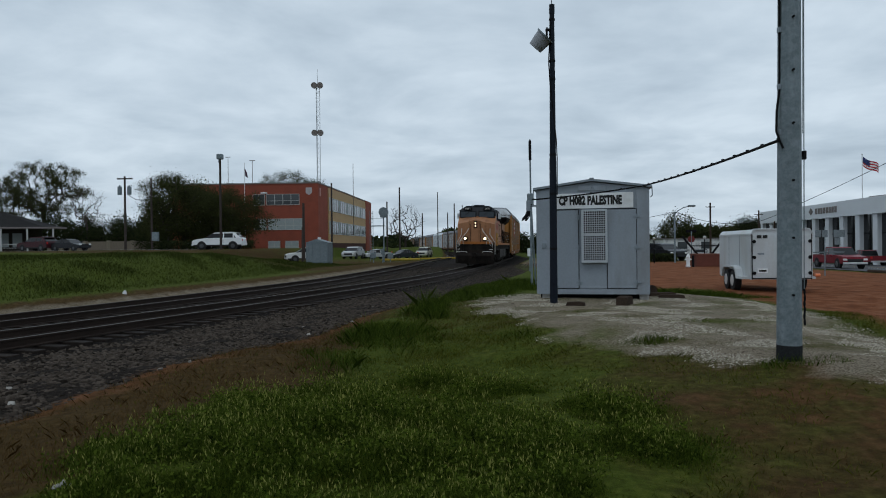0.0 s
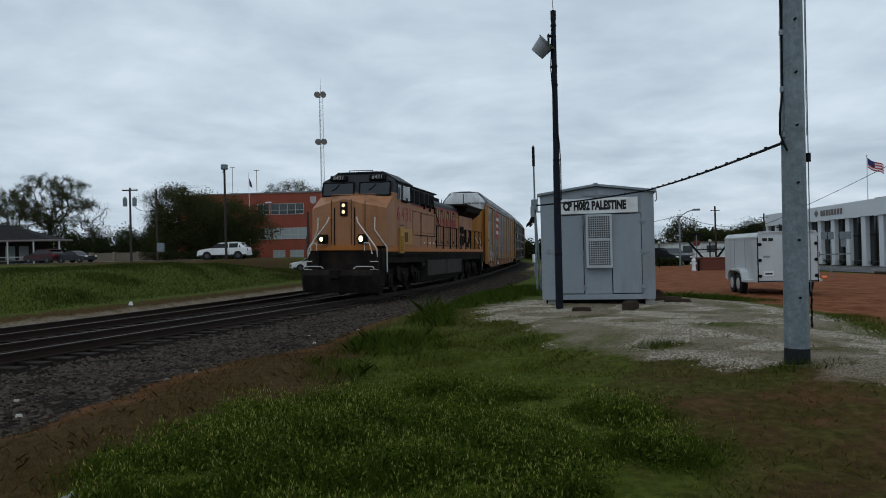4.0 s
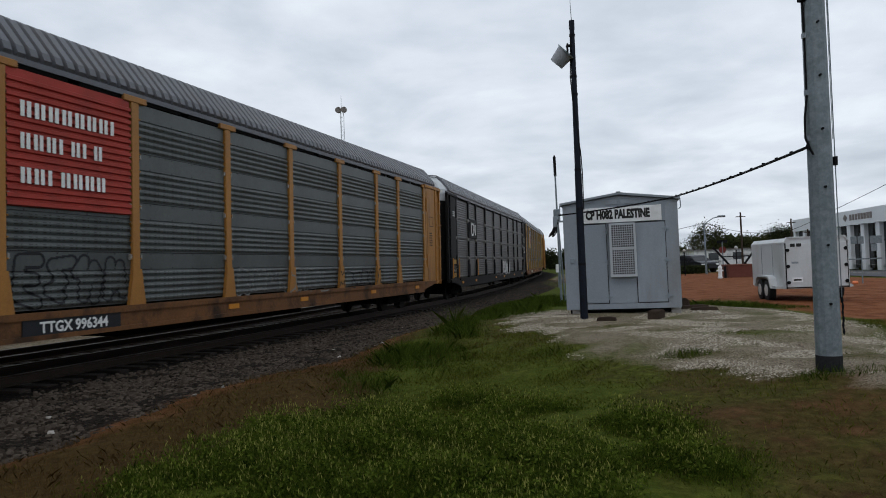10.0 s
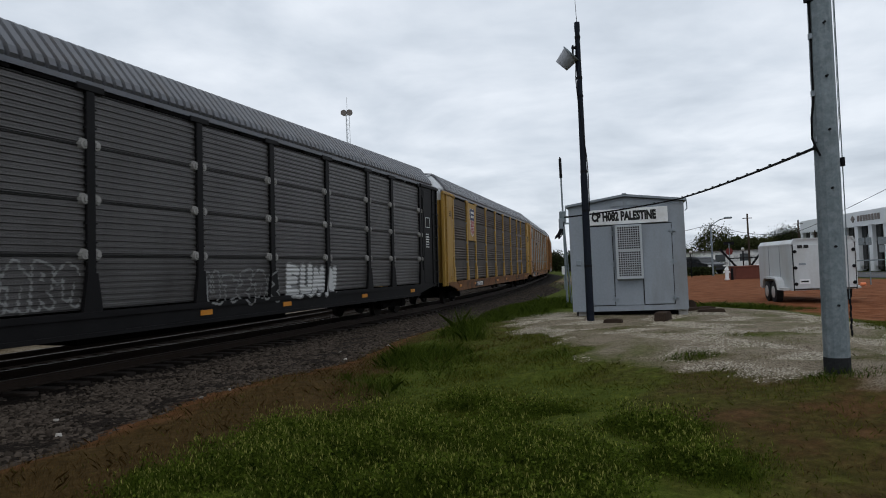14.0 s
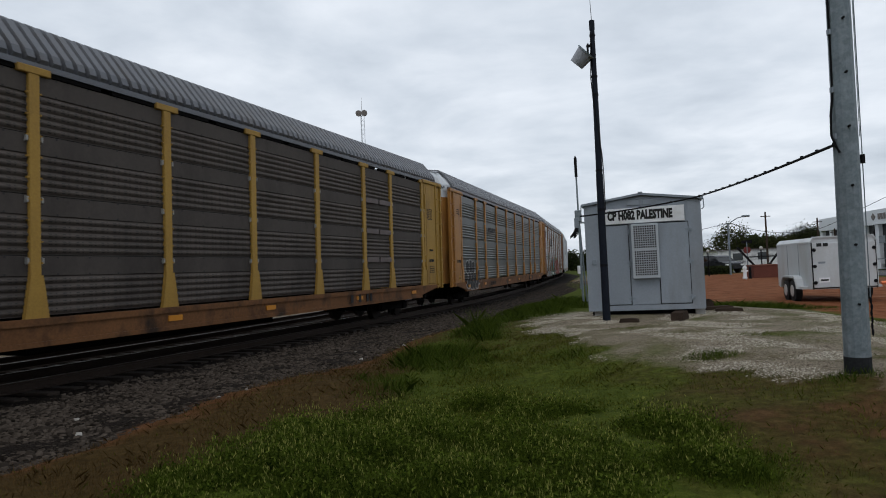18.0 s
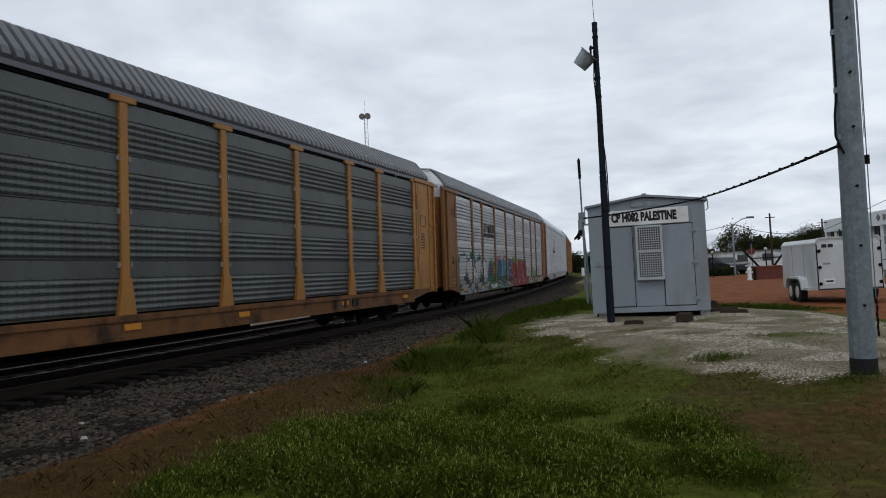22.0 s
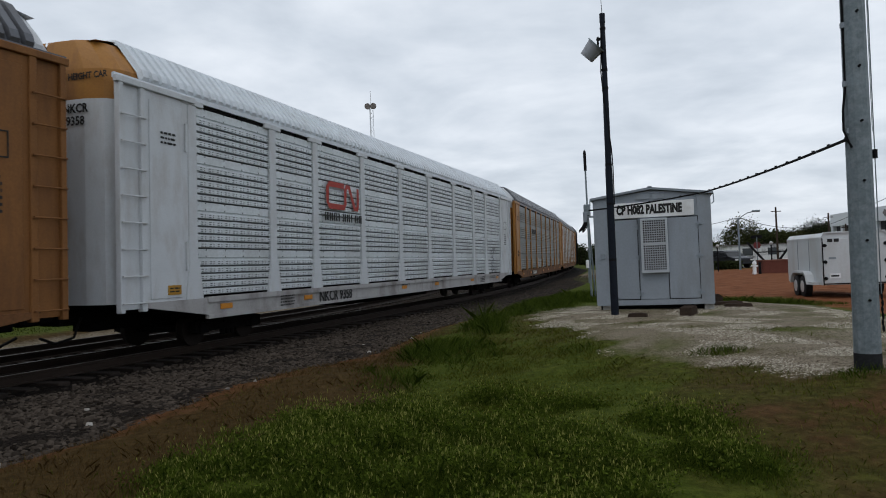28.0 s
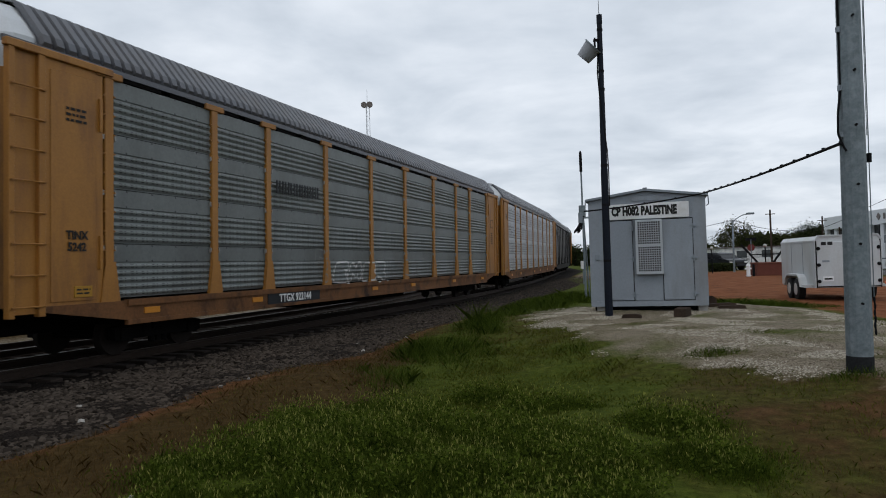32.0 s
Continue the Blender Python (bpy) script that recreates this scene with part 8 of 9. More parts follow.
def build_bank():
    """A white flat-roofed bank. One wall recedes, the other faces the street."""
    root = thing("bank_building", "white flat-roofed bank with tall dark windows between piers", "building", m=pose(52.5, 65.2, -0.87))
    root.scale = (1.45, 1.45, 1.45)
    far = 83.2
    for turn, length, name in ((pose(0, 0, 0, 0, 0, far), 46.0, "long"), (pose(0, 0, 0, 0, 0, 2), 26.0, "front")):
        s = 1 if name == "long" else -1
        z0, z1, zt = -0.45, 4.15, 5.62
        # local x along the wall from the corner, outside at y*s > 0
        part("fascia", Geo().box(-0.5 if s < 0 else -0.4, length, 0.0 if s > 0 else -0.5, 0.3 if s > 0 else 0.0, z1, zt), M_BANKWHITE, root, "deep white roof fascia", m=turn)
        n = 14 if s > 0 else 12
        gap = length / n
        for i in range(n + 1):
            part("pier", Geo().box(i * gap - 0.42, i * gap + 0.42, -0.5, 0.1, z0, z1 + 0.002) if s > 0 else Geo().box(i * gap - 0.3, i * gap + 0.3, -0.45, 0.9, z0, z1 + 0.002), M_BANKWHITE, root, m=turn)
        for i in range(n):
            y = -0.32 if s > 0 else 0.5
            p = part("window", Geo().box(i * gap + 0.42, i * gap + gap - 0.42, y - 0.04, y + 0.04, z0 + 0.15, z1), M_BANKGLASS, root, "tall dark window", m=turn)
            part("mullion", Geo().box(i * gap + gap / 2 - 0.05, i * gap + gap / 2 + 0.05, y - 0.07, y + 0.07, z0 + 0.15, z1).box(i * gap + 0.42, i * gap + gap - 0.42, y - 0.07, y + 0.07, 2.4, 2.5), M_RUBBER, p)
    part("roof_slab", Geo().add([(0, 0, 5.4), (25.5, 0.9, 5.4), (31.0, 46.5, 5.4), (5.45, 45.7, 5.4)], [(0, 1, 2, 3)]), M_CONCRETE, root)
    part("plinth", Geo().add([(0, 0, 0.06), (25.5, 0.9, 0.06), (31.0, 46.5, 0.06), (5.45, 45.7, 0.06)], [(0, 1, 2, 3)]), M_CONCRETE, root)
    part("roof_unit", Geo().box(6.0, 10.0, 20, 24, 5.4, 6.15, 0.03), M_CONCRETE, root)
    part("roof_unit", Geo().box(11.0, 14.0, 16, 18, 5.4, 6.6, 0.03), M_COPING, root)
    # sign drawn as plain shapes
    turn = pose(0, 0, 0, 0, 0, far)
    for i in range(8):
        x = 23.5 + i * 0.66
        part("sign_bar", Geo().box(x, x + 0.45, 0.3, 0.36, 4.6, 5.2, 0.02), M_COPING, root, m=turn)
    part("sign_diamond", Geo().prism([(29.2, 4.92), (29.7, 4.55), (30.2, 4.92), (29.7, 5.3)], 0.3, 0.36), M_COPING, root, m=turn)
    low = thing("low_annexe", "lower white annexe behind the bank", "building", m=pose(62.5, 133.0, -0.6))
    part("wall", Geo().box(0, 14, 0, 12, 0, 4.2), M_BANKWHITE, low)
    for i in range(4):
        part("window", Geo().box(0.5 + i * 1.7, 1.6 + i * 1.7, -0.05, 0.02, 0.3, 3.3), M_BANKGLASS, low)
    # flag
    p = thing("bank_flagpole", "white flagpole with a waving striped flag", "flag", m=pose(57.3, 95.0, 6.9))
    p.scale = (1.45, 1.45, 1.45)
    part("pole", Geo().cyl((0, 0, 0), (0, 0, 4.5), 0.05, 0.035, 8).ball((0, 0, 4.55), 0.08), M_SIGN, p)
    mr, mw2, mb = mat("flag_red", (0.42, 0.05, 0.06), 0.8), mat("flag_white", (0.65, 0.65, 0.66), 0.8), mat("flag_blue", (0.03, 0.04, 0.12), 0.8)

    def ripple(x):
        return 0.16 * math.sin(x * 4.2) * x, -0.5 * x - 0.08 * math.sin(x * 3)
    for i in range(7):
        z = 4.35 - i * 0.125
        g = Geo()
        vs = []
        for k in range(9):
            x = 0.05 + k * 0.2
            a, b = ripple(x)
            vs += [(x, a, z + b), (x, a, z + b - 0.125)]
        g.add(vs, [(2 * j, 2 * j + 1, 2 * j + 3, 2 * j + 2) for j in range(8)])
        part("stripe", g, mr if i % 2 == 0 else mw2, p)
    g = Geo()
    vs = []
    for k in range(4):
        x = 0.05 + k * 0.22
        a, b = ripple(x)
        vs += [(x, a - 0.03, 4.36 + b), (x, a - 0.03, 3.85 + b)]
    part("canton", g.add(vs, [(2 * j, 2 * j + 1, 2 * j + 3, 2 * j + 2) for j in range(3)]), mb, p)
    part("pole_fitting", Geo().box(-0.15, 0.15, -0.6, -0.3, -1.2, -0.8, 0.03).box(-0.15, 0.15, -0.6, -0.3, -0.6, -0.2, 0.03), M_RUBBER, p)


build_bank()


def build_street_things():
    def gz(x, y):
        return float(ground_z(x, y))
    p = thing("street_lamp", "grey steel street lamp with a curved arm", "street lamp", m=pose(20.65, 62, gz(20.6, 62)))
    part("shaft", Geo().cyl((0, 0, 0), (0, 0, 4.45), 0.09, 0.07, 8), M_GALV, p)
    part("arm", Geo().tube([(0, 0, 4.3), (0.3, 0, 4.6), (0.8, 0, 4.9), (1.3, 0, 5.0)], 0.045), M_GALV, p)
    part("lamp_head", Geo().box(1.2, 1.85, -0.14, 0.14, 4.95, 5.12, 0.05), M_GALV, p)
    p = thing("brick_planter", "low dark red brick planter beside the street", "planter", m=pose(18.2, 50, gz(19, 50), 0, 0, 0))
    part("planter_wall", Geo().box(0, 1.75, 0, 1.2, 0, 0.85), mat("planter_brick", (0.12, 0.04, 0.028), 0.85, 0, 0.2, 3, 20, 0.3), p)
    part("planter_cap", Geo().box(-0.05, 1.8, -0.05, 1.25, 0.85, 0.93, 0.01), mat("planter_cap", (0.16, 0.07, 0.05), 0.85), p)
    for x in (0.25, 1.3):
        b = thing("iron_spar", "slanting black iron spar standing on the planter", "sculpture", m=pose(18.2 + x, 50.5, gz(19, 50) + 0.9), group="iron spars")
        part("spar", Geo().box(-0.06, 0.06, -0.06, 0.06, 0, 1.7), M_RUBBER, b, m=pose(0, 0, 0, 0, 38 if x > 1 else -40, 0))
        part("cross_piece", Geo().box(-0.5, 0.5, -0.04, 0.04, 0.55, 0.63), M_RUBBER, b)
    p = thing("stop_sign", "red eight-sided road sign below a dark street sign", "road sign", m=pose(18.56, 52, gz(18.56, 52)))
    part("post", Geo().cyl((0, 0, 0), (0, 0, 2.6), 0.04, n=6), M_GALV, p)
    part("sign_plate", Geo().cyl((0, 0.02, 2.0), (0, -0.02, 2.0), 0.27, 0.27, 8), mat("sign_red", (0.13, 0.025, 0.022), 0.6), p)
    part("street_name_plate", Geo().box(-0.38, 0.38, -0.02, 0.02, 2.5, 2.72), M_RUBBER, p)
    for x, y in ((18.2, 60), (20.3, 54)):
        p = thing("globe_lamp", "short black lamp post with a white globe", "street lamp", m=pose(x, y, gz(x, y)), group="globe lamps")
        part("post", Geo().cyl((0, 0, 0), (0, 0, 2.0), 0.05, n=8), M_RUBBER, p)
        part("globe", Geo().ball((0, 0, 2.15), 0.13, 12), M_WINFRAME, p, smooth=True)
    p = thing("fire_hydrant", "white painted fire hydrant beside the planter", "hydrant", m=pose(17.25, 49, gz(17.25, 49)))
    part("barrel", Geo().cyl((0, 0, 0), (0, 0, 0.72), 0.13, 0.12, 12).cyl((0, 0, 0.05), (0, 0, 0.1), 0.18, 0.18, 12), M_SIGN, p)
    part("bonnet", Geo().cyl((0, 0, 0.72), (0, 0, 0.9), 0.16, 0.06, 12), M_SIGN, p)
    for x in (-1, 1):
        part("outlet", Geo().cyl((x * 0.1, 0, 0.55), (x * 0.22, 0, 0.55), 0.06, 0.06, 8), M_SIGN, p)
    p = thing("bollard", "short black bollard beside the planter", "bollard", m=pose(17.75, 49.4, gz(17.75, 49.4)))
    part("shaft", Geo().cyl((0, 0, 0), (0, 0, 0.75), 0.09, 0.08, 10), M_RUBBER, p)
    part("cap", Geo().cyl((0, 0, 0.75), (0, 0, 0.82), 0.1, 0.05, 10), M_RUBBER, p)
    p = thing("sign_frame", "grey frame of backs of road signs", "road sign", m=pose(19.75, 36, gz(19.75, 36)))
    part("post", Geo().cyl((0, 0, 0), (0, 0, 2.55), 0.03, n=6), M_GALV, p)
    part("cross_bar", Geo().box(-0.75, 1.0, -0.03, 0.03, 1.2, 1.26), M_GALV, p)
    for x, z in ((-0.35, 2.0), (0.0, 2.0), (0.6, 2.0), (0.9, 2.0), (0.65, 1.6)):
        part("plate", Geo().box(x - 0.15, x + 0.15, -0.02, 0.0, z, z + 0.38, 0.008), M_GALV, p)
    for k, (x, h) in enumerate(((34.6, 7.0), (44.5, 6.3), (50.5, 5.0), (58, 6.0))):
        p = thing("utility_pole", "distant dark utility pole behind the street", "utility pole", m=pose(x, 90 + k * 8, -0.2), group="street poles")
        part("shaft", Geo().cyl((0, 0, 0), (0, 0, h), 0.14, 0.1, 6), M_WOOD, p)
        part("crossarm", Geo().box(-0.6, 0.6, -0.05, 0.05, h - 0.6, h - 0.5), M_WOOD, p)
    sp = thing("overhead_line", "long sagging overhead line over the street", "cable")
    ends = [Vector((12, 62, 3.0)), Vector((20.7, 62, 4.4)), Vector((27.1, 60, 3.35)), Vector((28.4, 55, 4.7)), Vector((28.7, 45, 6.65)), Vector((29, 38, 8.4))]
    pts = []
    for a, b, sag in zip(ends, ends[1:], (0.12, 0.5, 0.1, 0.05, 0.02)):
        pts += [a.lerp(b, k / 14) - Vector((0, 0, sag * 4 * (k / 14) * (1 - k / 14))) for k in range(15)]
    part("cable", Geo().tube(pts, 0.02, 5), M_RUBBER, sp)
    # long white painted wall of a depot, hedge in front
    root = thing("white_depot", "long low depot wall with peeling white paint", "building", m=pose(31.5, 100, -0.1))
    part("wall", Geo().box(0.2, 9.2, 0, 10, -0.4, 2.3), mat("peeling_white", (0.62, 0.62, 0.6), 0.8, 0, 0.15, 0.5, 6, 0.1, (0.07, 0.06, 0.06), 0.85, 0.9), root)
    part("roof", Geo().box(0.0, 9.4, -0.2, 10.2, 2.3, 2.42), M_COPING, root)
    for x in (2.2, 5.6):
        part("window", Geo().box(x, x + 1.4, -0.06, 0.02, 0.9, 1.9), M_WINGLASS, root)
    for x, y, c, s, r in ((22.3, 70, (0.01, 0.012, 0.016), "suv", -75), (24, 92, (0.5, 0.5, 0.5), "suv", 10), (39, 94, (0.6, 0.6, 0.6), "sedan", 170), (29.5, 93, (0.02, 0.02, 0.025), "pickup", 20)):
        vehicle("street_car", s, c, {"suv": "estate car standing near the white depot", "sedan": "pale saloon parked by the white depot", "pickup": "pickup truck parked by the white depot"}[s], pose(x, y, gz(x, y) + 0.03, 0, 0, r), group="cars by the depot")


build_street_things()

# vehicles that pass on the street
DRIVE = {}


def build_passing():
    for key, shape, rgb, label in (("red", "pickup", (0.16, 0.008, 0.018), "dark red pickup truck driving along the street"),
                                   ("crimson", "pickup", (0.14, 0.01, 0.015), "crimson pickup truck driving away along the street"),
                                   ("dark", "suv", (0.02, 0.022, 0.024), "dark green estate car passing the bank"),
                                   ("white", "pickup", (0.6, 0.61, 0.62), "white pickup truck driving along the street"),
                                   ("black", "pickup", (0.012, 0.016, 0.025), "black pickup truck driving along the street"),
                                   ("pale", "suv", (0.6, 0.61, 0.62), "white estate car passing the bank"),
                                   ("late", "pickup", (0.6, 0.61, 0.62), "pale pickup truck passing the bank late")):
        DRIVE[key] = vehicle("passing_pickup" if shape == "pickup" else "passing_car", shape, rgb, label, pose(0, 0, 0), lit=False)


build_passing()


def road_pose(t, t0, along0, speed, lane):
    """On the street: along0 metres from its start at t0 seconds, moving at speed; lane: metres to the right of the centre line."""
    d = ROAD_B - ROAD_A
    n = d.normalized()
    c = ROAD_A + n * (along0 + (t - t0) * speed) + Vector((n.y, -n.x, 0)) * lane
    turn = math.degrees(math.atan2(n.y, n.x)) + (0 if speed > 0 else 180)
    return pose(c.x, c.y, float(ground_z(c.x, c.y)) + 0.05, 0, 0, turn)

# ---- trees ----
def leaf_material(name, dark, light, thin=0.4):
    m = bpy.data.materials.new(name)
    m.use_nodes = True
    nt = m.node_tree
    b = nt.nodes["Principled BSDF"]
    b.inputs["Roughness"].default_value, b.inputs["Specular IOR Level"].default_value = 0.85, 0.04
    geo, ramp = nt.nodes.new("ShaderNodeNewGeometry"), nt.nodes.new("ShaderNodeValToRGB")
    e = ramp.color_ramp.elements
    e[0].color, e[1].color = (*dark, 1), (*light, 1)
    nt.links.new(geo.outputs["Random Per Island"], ramp.inputs[0])
    nt.links.new(ramp.outputs[0], b.inputs["Base Color"])
    if thin:
        through_light, both = nt.nodes.new("ShaderNodeBsdfTranslucent"), nt.nodes.new("ShaderNodeMixShader")
        both.inputs[0].default_value = thin
        nt.links.new(ramp.outputs[0], through_light.inputs[0])
        nt.links.new(b.outputs[0], both.inputs[1])
        nt.links.new(through_light.outputs[0], both.inputs[2])
        nt.links.new(both.outputs[0], nt.nodes["Material Output"].inputs[0])
    return m


M_BARK = mat("bark", (0.045, 0.036, 0.03), 0.95, 0, 0.35, 4, 30, 0.5)
M_LEAF = leaf_material("oak_leaves", (0.020, 0.024, 0.009), (0.066, 0.072, 0.025))
M_LEAF2 = leaf_material("shrub_leaves", (0.012, 0.017, 0.008), (0.045, 0.055, 0.02))


def mesh_from(name, verts, faces_n, material):
    """A mesh of separate polygons, faces_n corners each, from an array of corners."""
    me = bpy.data.meshes.new(name)
    v = np.asarray(verts, np.float32).reshape(-1, 3)
    n = len(v)
    me.vertices.add(n)
    me.vertices.foreach_set("co", v.ravel())
    me.loops.add(n)
    me.loops.foreach_set("vertex_index", np.arange(n))
    me.polygons.add(n // faces_n)
    me.polygons.foreach_set("loop_start", np.arange(0, n, faces_n))
    me.update(calc_edges=True)
    me.materials.append(material)
    return me


def leaf_cards(centres, size, rng):
    """Small folded leaves, one quad each, at random tilts round the centres."""
    n = len(centres)
    a = rng.normal(size=(n, 3))
    a /= np.linalg.norm(a, axis=1)[:, None]
    b = np.cross(a, rng.normal(size=(n, 3)))
    b /= np.linalg.norm(b, axis=1)[:, None]
    s = size * rng.uniform(0.6, 1.4, (n, 1))
    c = np.asarray(centres)
    return np.stack([c - a * s, c + b * s * 0.55, c + a * s, c - b * s * 0.55], 1)


def tree(label, x, y, z, crown, leaves, leaf_m, seed, nodes=90, category="tree", trunk_r=0.3, leaf=0.16, clump=0.6, fork=0.3):
    """A tree grown towards random points of its crown: crown is (middle height, half width, half height)."""
    rng = np.random.default_rng(seed)
    root = thing("tree" if category == "tree" else "shrub", label, category, m=pose(x, y, z))
    cz, rx, rz = crown
    p = rng.normal(size=(nodes, 3))
    p /= np.linalg.norm(p, axis=1)[:, None]
    p *= rng.uniform(0.35, 1.0, (nodes, 1)) ** 0.6
    p = p * (rx, rx, rz) + (0, 0, cz)
    p[:, :2] += 0.15 * rx * np.sin(p[:, 2:] * 1.7 + seed)
    p = p[p[:, 2] > 0.3]
    base = np.array((0.0, 0.0, -0.2))
    fz = max(0.5, (cz - rz) * (1 - fork) + cz * fork)
    kept, parents, depth = [base, np.array((0.15, 0.1, fz * 0.55)), np.array((0.0, 0.0, fz))], [-1, 0, 1], [0, 0, 0]
    for q in p[np.argsort(np.linalg.norm(p - kept[2], axis=1))]:
        d = [np.linalg.norm(q - k) + (3 if i < 2 else 0) + 0.35 * np.linalg.norm(k - kept[2]) for i, k in enumerate(kept)]
        j = int(np.argmin(d))
        mid = (kept[j] * 0.5 + q * 0.5) + rng.normal(size=3) * 0.08 * np.linalg.norm(q - kept[j]) + (0, 0, 0.04 * rx)
        kept += [mid, q]
        parents += [j, len(kept) - 2]
        depth += [depth[j] + 1, depth[j] + 1]
    n = len(kept)
    load = np.ones(n)
    for i in range(n - 1, 0, -1):
        load[parents[i]] += load[i]
    r = trunk_r * (load / load[0]) ** 0.45
    g = Geo()
    for i in range(1, n):
        j = parents[i]
        g.cyl(kept[j], kept[i], max(r[j] * 0.95 if j > 1 else r[j], 0.015), max(r[i], 0.012), 5, False)
    part("trunk", g, M_BARK, root, "dark branching trunk")
    if leaves:
        k = np.array(kept[3:])
        c = k[rng.integers(0, len(k), leaves)] + rng.normal(size=(leaves, 3)) * clump
        ob = new("crown", mesh_from("crown", leaf_cards(c, leaf, rng).reshape(-1, 3), 4, leaf_m))
        ob.parent = root
    return root


def build_trees():
    tree("tall spreading tree with thin spring leaves above a low roof", -73.5, 128, 2.0, (10.4, 7.4, 5.4), 30000, M_LEAF, 3, 340, trunk_r=0.36, leaf=0.1, clump=0.3)
    tree("spreading half-leaved tree behind the pavilion", -84, 132, 2.0, (9.0, 5.5, 4.5), 16000, M_LEAF, 4, 220, trunk_r=0.3, leaf=0.1, clump=0.3)
    tree("bare grey tree behind the pavilion", -61.5, 120, 2.0, (7.5, 3.2, 4.0), 160, M_LEAF, 5, 220, trunk_r=0.17, leaf=0.07)
    tree("dense dark oak shading the office front", -37.2, 100, 1.2, (5.4, 5.6, 4.7), 38000, M_LEAF, 6, 150, trunk_r=0.35, leaf=0.11, clump=0.68)
    tree("dense dark oak shading the office front", -29.8, 98, 1.2, (4.6, 4.8, 4.2), 30000, M_LEAF, 7, 140, trunk_r=0.3, leaf=0.11, clump=0.64)
    tree("leafy oak rising beside the office roof", -41.0, 104, 1.2, (7.0, 4.2, 4.6), 22000, M_LEAF, 8, 150, trunk_r=0.3, leaf=0.08, clump=0.45)
    tree("thin-leaved tree rising behind the office roof", -37.5, 168, 1.0, (14.5, 9.0, 4.5), 20000, M_LEAF, 18, 240, trunk_r=0.3, leaf=0.1, clump=0.45)
    tree("leafless tree beside the level crossing", -8.2, 150, 0.6, (5.8, 4.4, 4.6), 0, M_LEAF2, 9, 420, trunk_r=0.26)
    for k, (x, y, h) in enumerate(((-59, 123, 5.0), (-54, 121, 5.0), (-49, 119, 5.2), (-45, 118, 4.6), (-65, 125, 5.5), (-71, 126, 6), (-78, 124, 6), (-86, 126, 6.5), (-94, 128, 7), (-40, 116, 5), (-104, 128, 7))):
        tree("dark dense shrub mass behind the block wall", x, y, 1.2, (h * 0.5, 3.8, h * 0.62), 9000, M_LEAF2, 20 + k, 60, "shrub", 0.15, 0.15, 0.7)
    for k, (x, y, h) in enumerate(((46, 138, 7.2), (51, 142, 5.4), (56, 140, 5.4), (61, 140, 6.4), (67, 145, 5.8), (74, 142, 5.6), (41, 150, 5.4), (36, 160, 4.6), (83, 150, 6), (31, 150, 4.6))):
        tree("dark leafy tree behind the white depot", x, y, -0.5, (h * 0.55, 3.7, h * 0.5), 8500, M_LEAF2 if k % 2 else M_LEAF, 40 + k, 70, "tree", 0.25, 0.15, 0.65)
    for k, (x, y, h) in enumerate(((21, 150, 4.2), (18.5, 165, 5.0), (26, 155, 4.4), (16.5, 235, 6.5), (31, 172, 5))):
        tree("dark tree beside the far line", x, y, -0.6, (h * 0.5, 2.6, h * 0.55), 3000, M_LEAF2, 60 + k, 60, "tree", 0.25, 0.22, 0.6)
    rng = np.random.default_rng(5)
    hedge = thing("clipped_hedge", "low dark clipped hedge before the office", "hedge", m=pose(-31, 92, 1.3))
    c = rng.uniform((-8, -0.8, 0.0), (6, 0.8, 1.3), (5000, 3))
    ob = new("foliage", mesh_from("foliage", leaf_cards(c, 0.12, rng).reshape(-1, 3), 4, M_LEAF2))
    ob.parent = hedge
    hedge = thing("clipped_hedge", "low dark clipped hedge by the street", "hedge", m=pose(20.3, 66, -0.1))
    c = rng.uniform((-2.2, -0.8, 0.0), (1.7, 0.8, 0.72), (2500, 3))
    ob = new("foliage", mesh_from("foliage", leaf_cards(c, 0.1, rng).reshape(-1, 3), 4, M_LEAF2))
    ob.parent = hedge
    # far woods
    n = 30000
    a = rng.uniform(-1.25, 1.25, n)
    d = rng.uniform(330, 420, n)
    x, y = np.sin(a) * d, np.cos(a) * d
    top = 7.0 + 3.0 * np.sin(a * 37) + 2 * np.sin(a * 91 + 1)
    z = rng.uniform(-1, 1, n) ** 2 * 0 + rng.uniform(0, 1, n) * top
    ob = new("far_woods", mesh_from("far_woods", leaf_cards(np.stack([x, y, z], 1), 1.5, rng).reshape(-1, 3), 4, M_LEAF2))
    tagged(ob, "distant dark line of woods on the horizon", "woods", kind="stuff")


build_trees()


# ---- grass ----
def blades(xy, height, width, rng, lean=0.35):
    """Bent blades as two-triangle strips ending in a point: corners of a quad and a tip, given as 2 triangles + 1."""
    n = len(xy)
    x, y = xy[:, 0], xy[:, 1]
    base = np.stack([x, y, ground_z(x, y) - 0.02], 1)
    a = rng.uniform(0, 2 * np.pi, n)
    side = np.stack([np.cos(a), np.sin(a), 0 * a], 1) * (width / 2)[:, None]
    b = rng.uniform(0, 2 * np.pi, n)
    out = np.stack([np.cos(b), np.sin(b), 0 * b], 1) * (height * lean * rng.uniform(0.2, 1.4, n))[:, None]
    up = np.stack([0 * a, 0 * a, height], 1)
    m = base + up * 0.55 + out * 0.35
    t = base + up * rng.uniform(0.85, 1.0, (n, 1)) + out
    return np.stack([base - side, base + side, m + side * 0.7, t, m - side * 0.7], 1)


def grass_density(x, y):
    s, off = line_coords(x, y)
    g, soil, dry, bal, _ = zones(x, y)
    return np.clip(1.1 - g * 1.9, 0, 1) * np.clip(1 - bal * 1.4, 0, 1) * np.clip(1 - step(0.6, 1.0, soil), 0, 1)


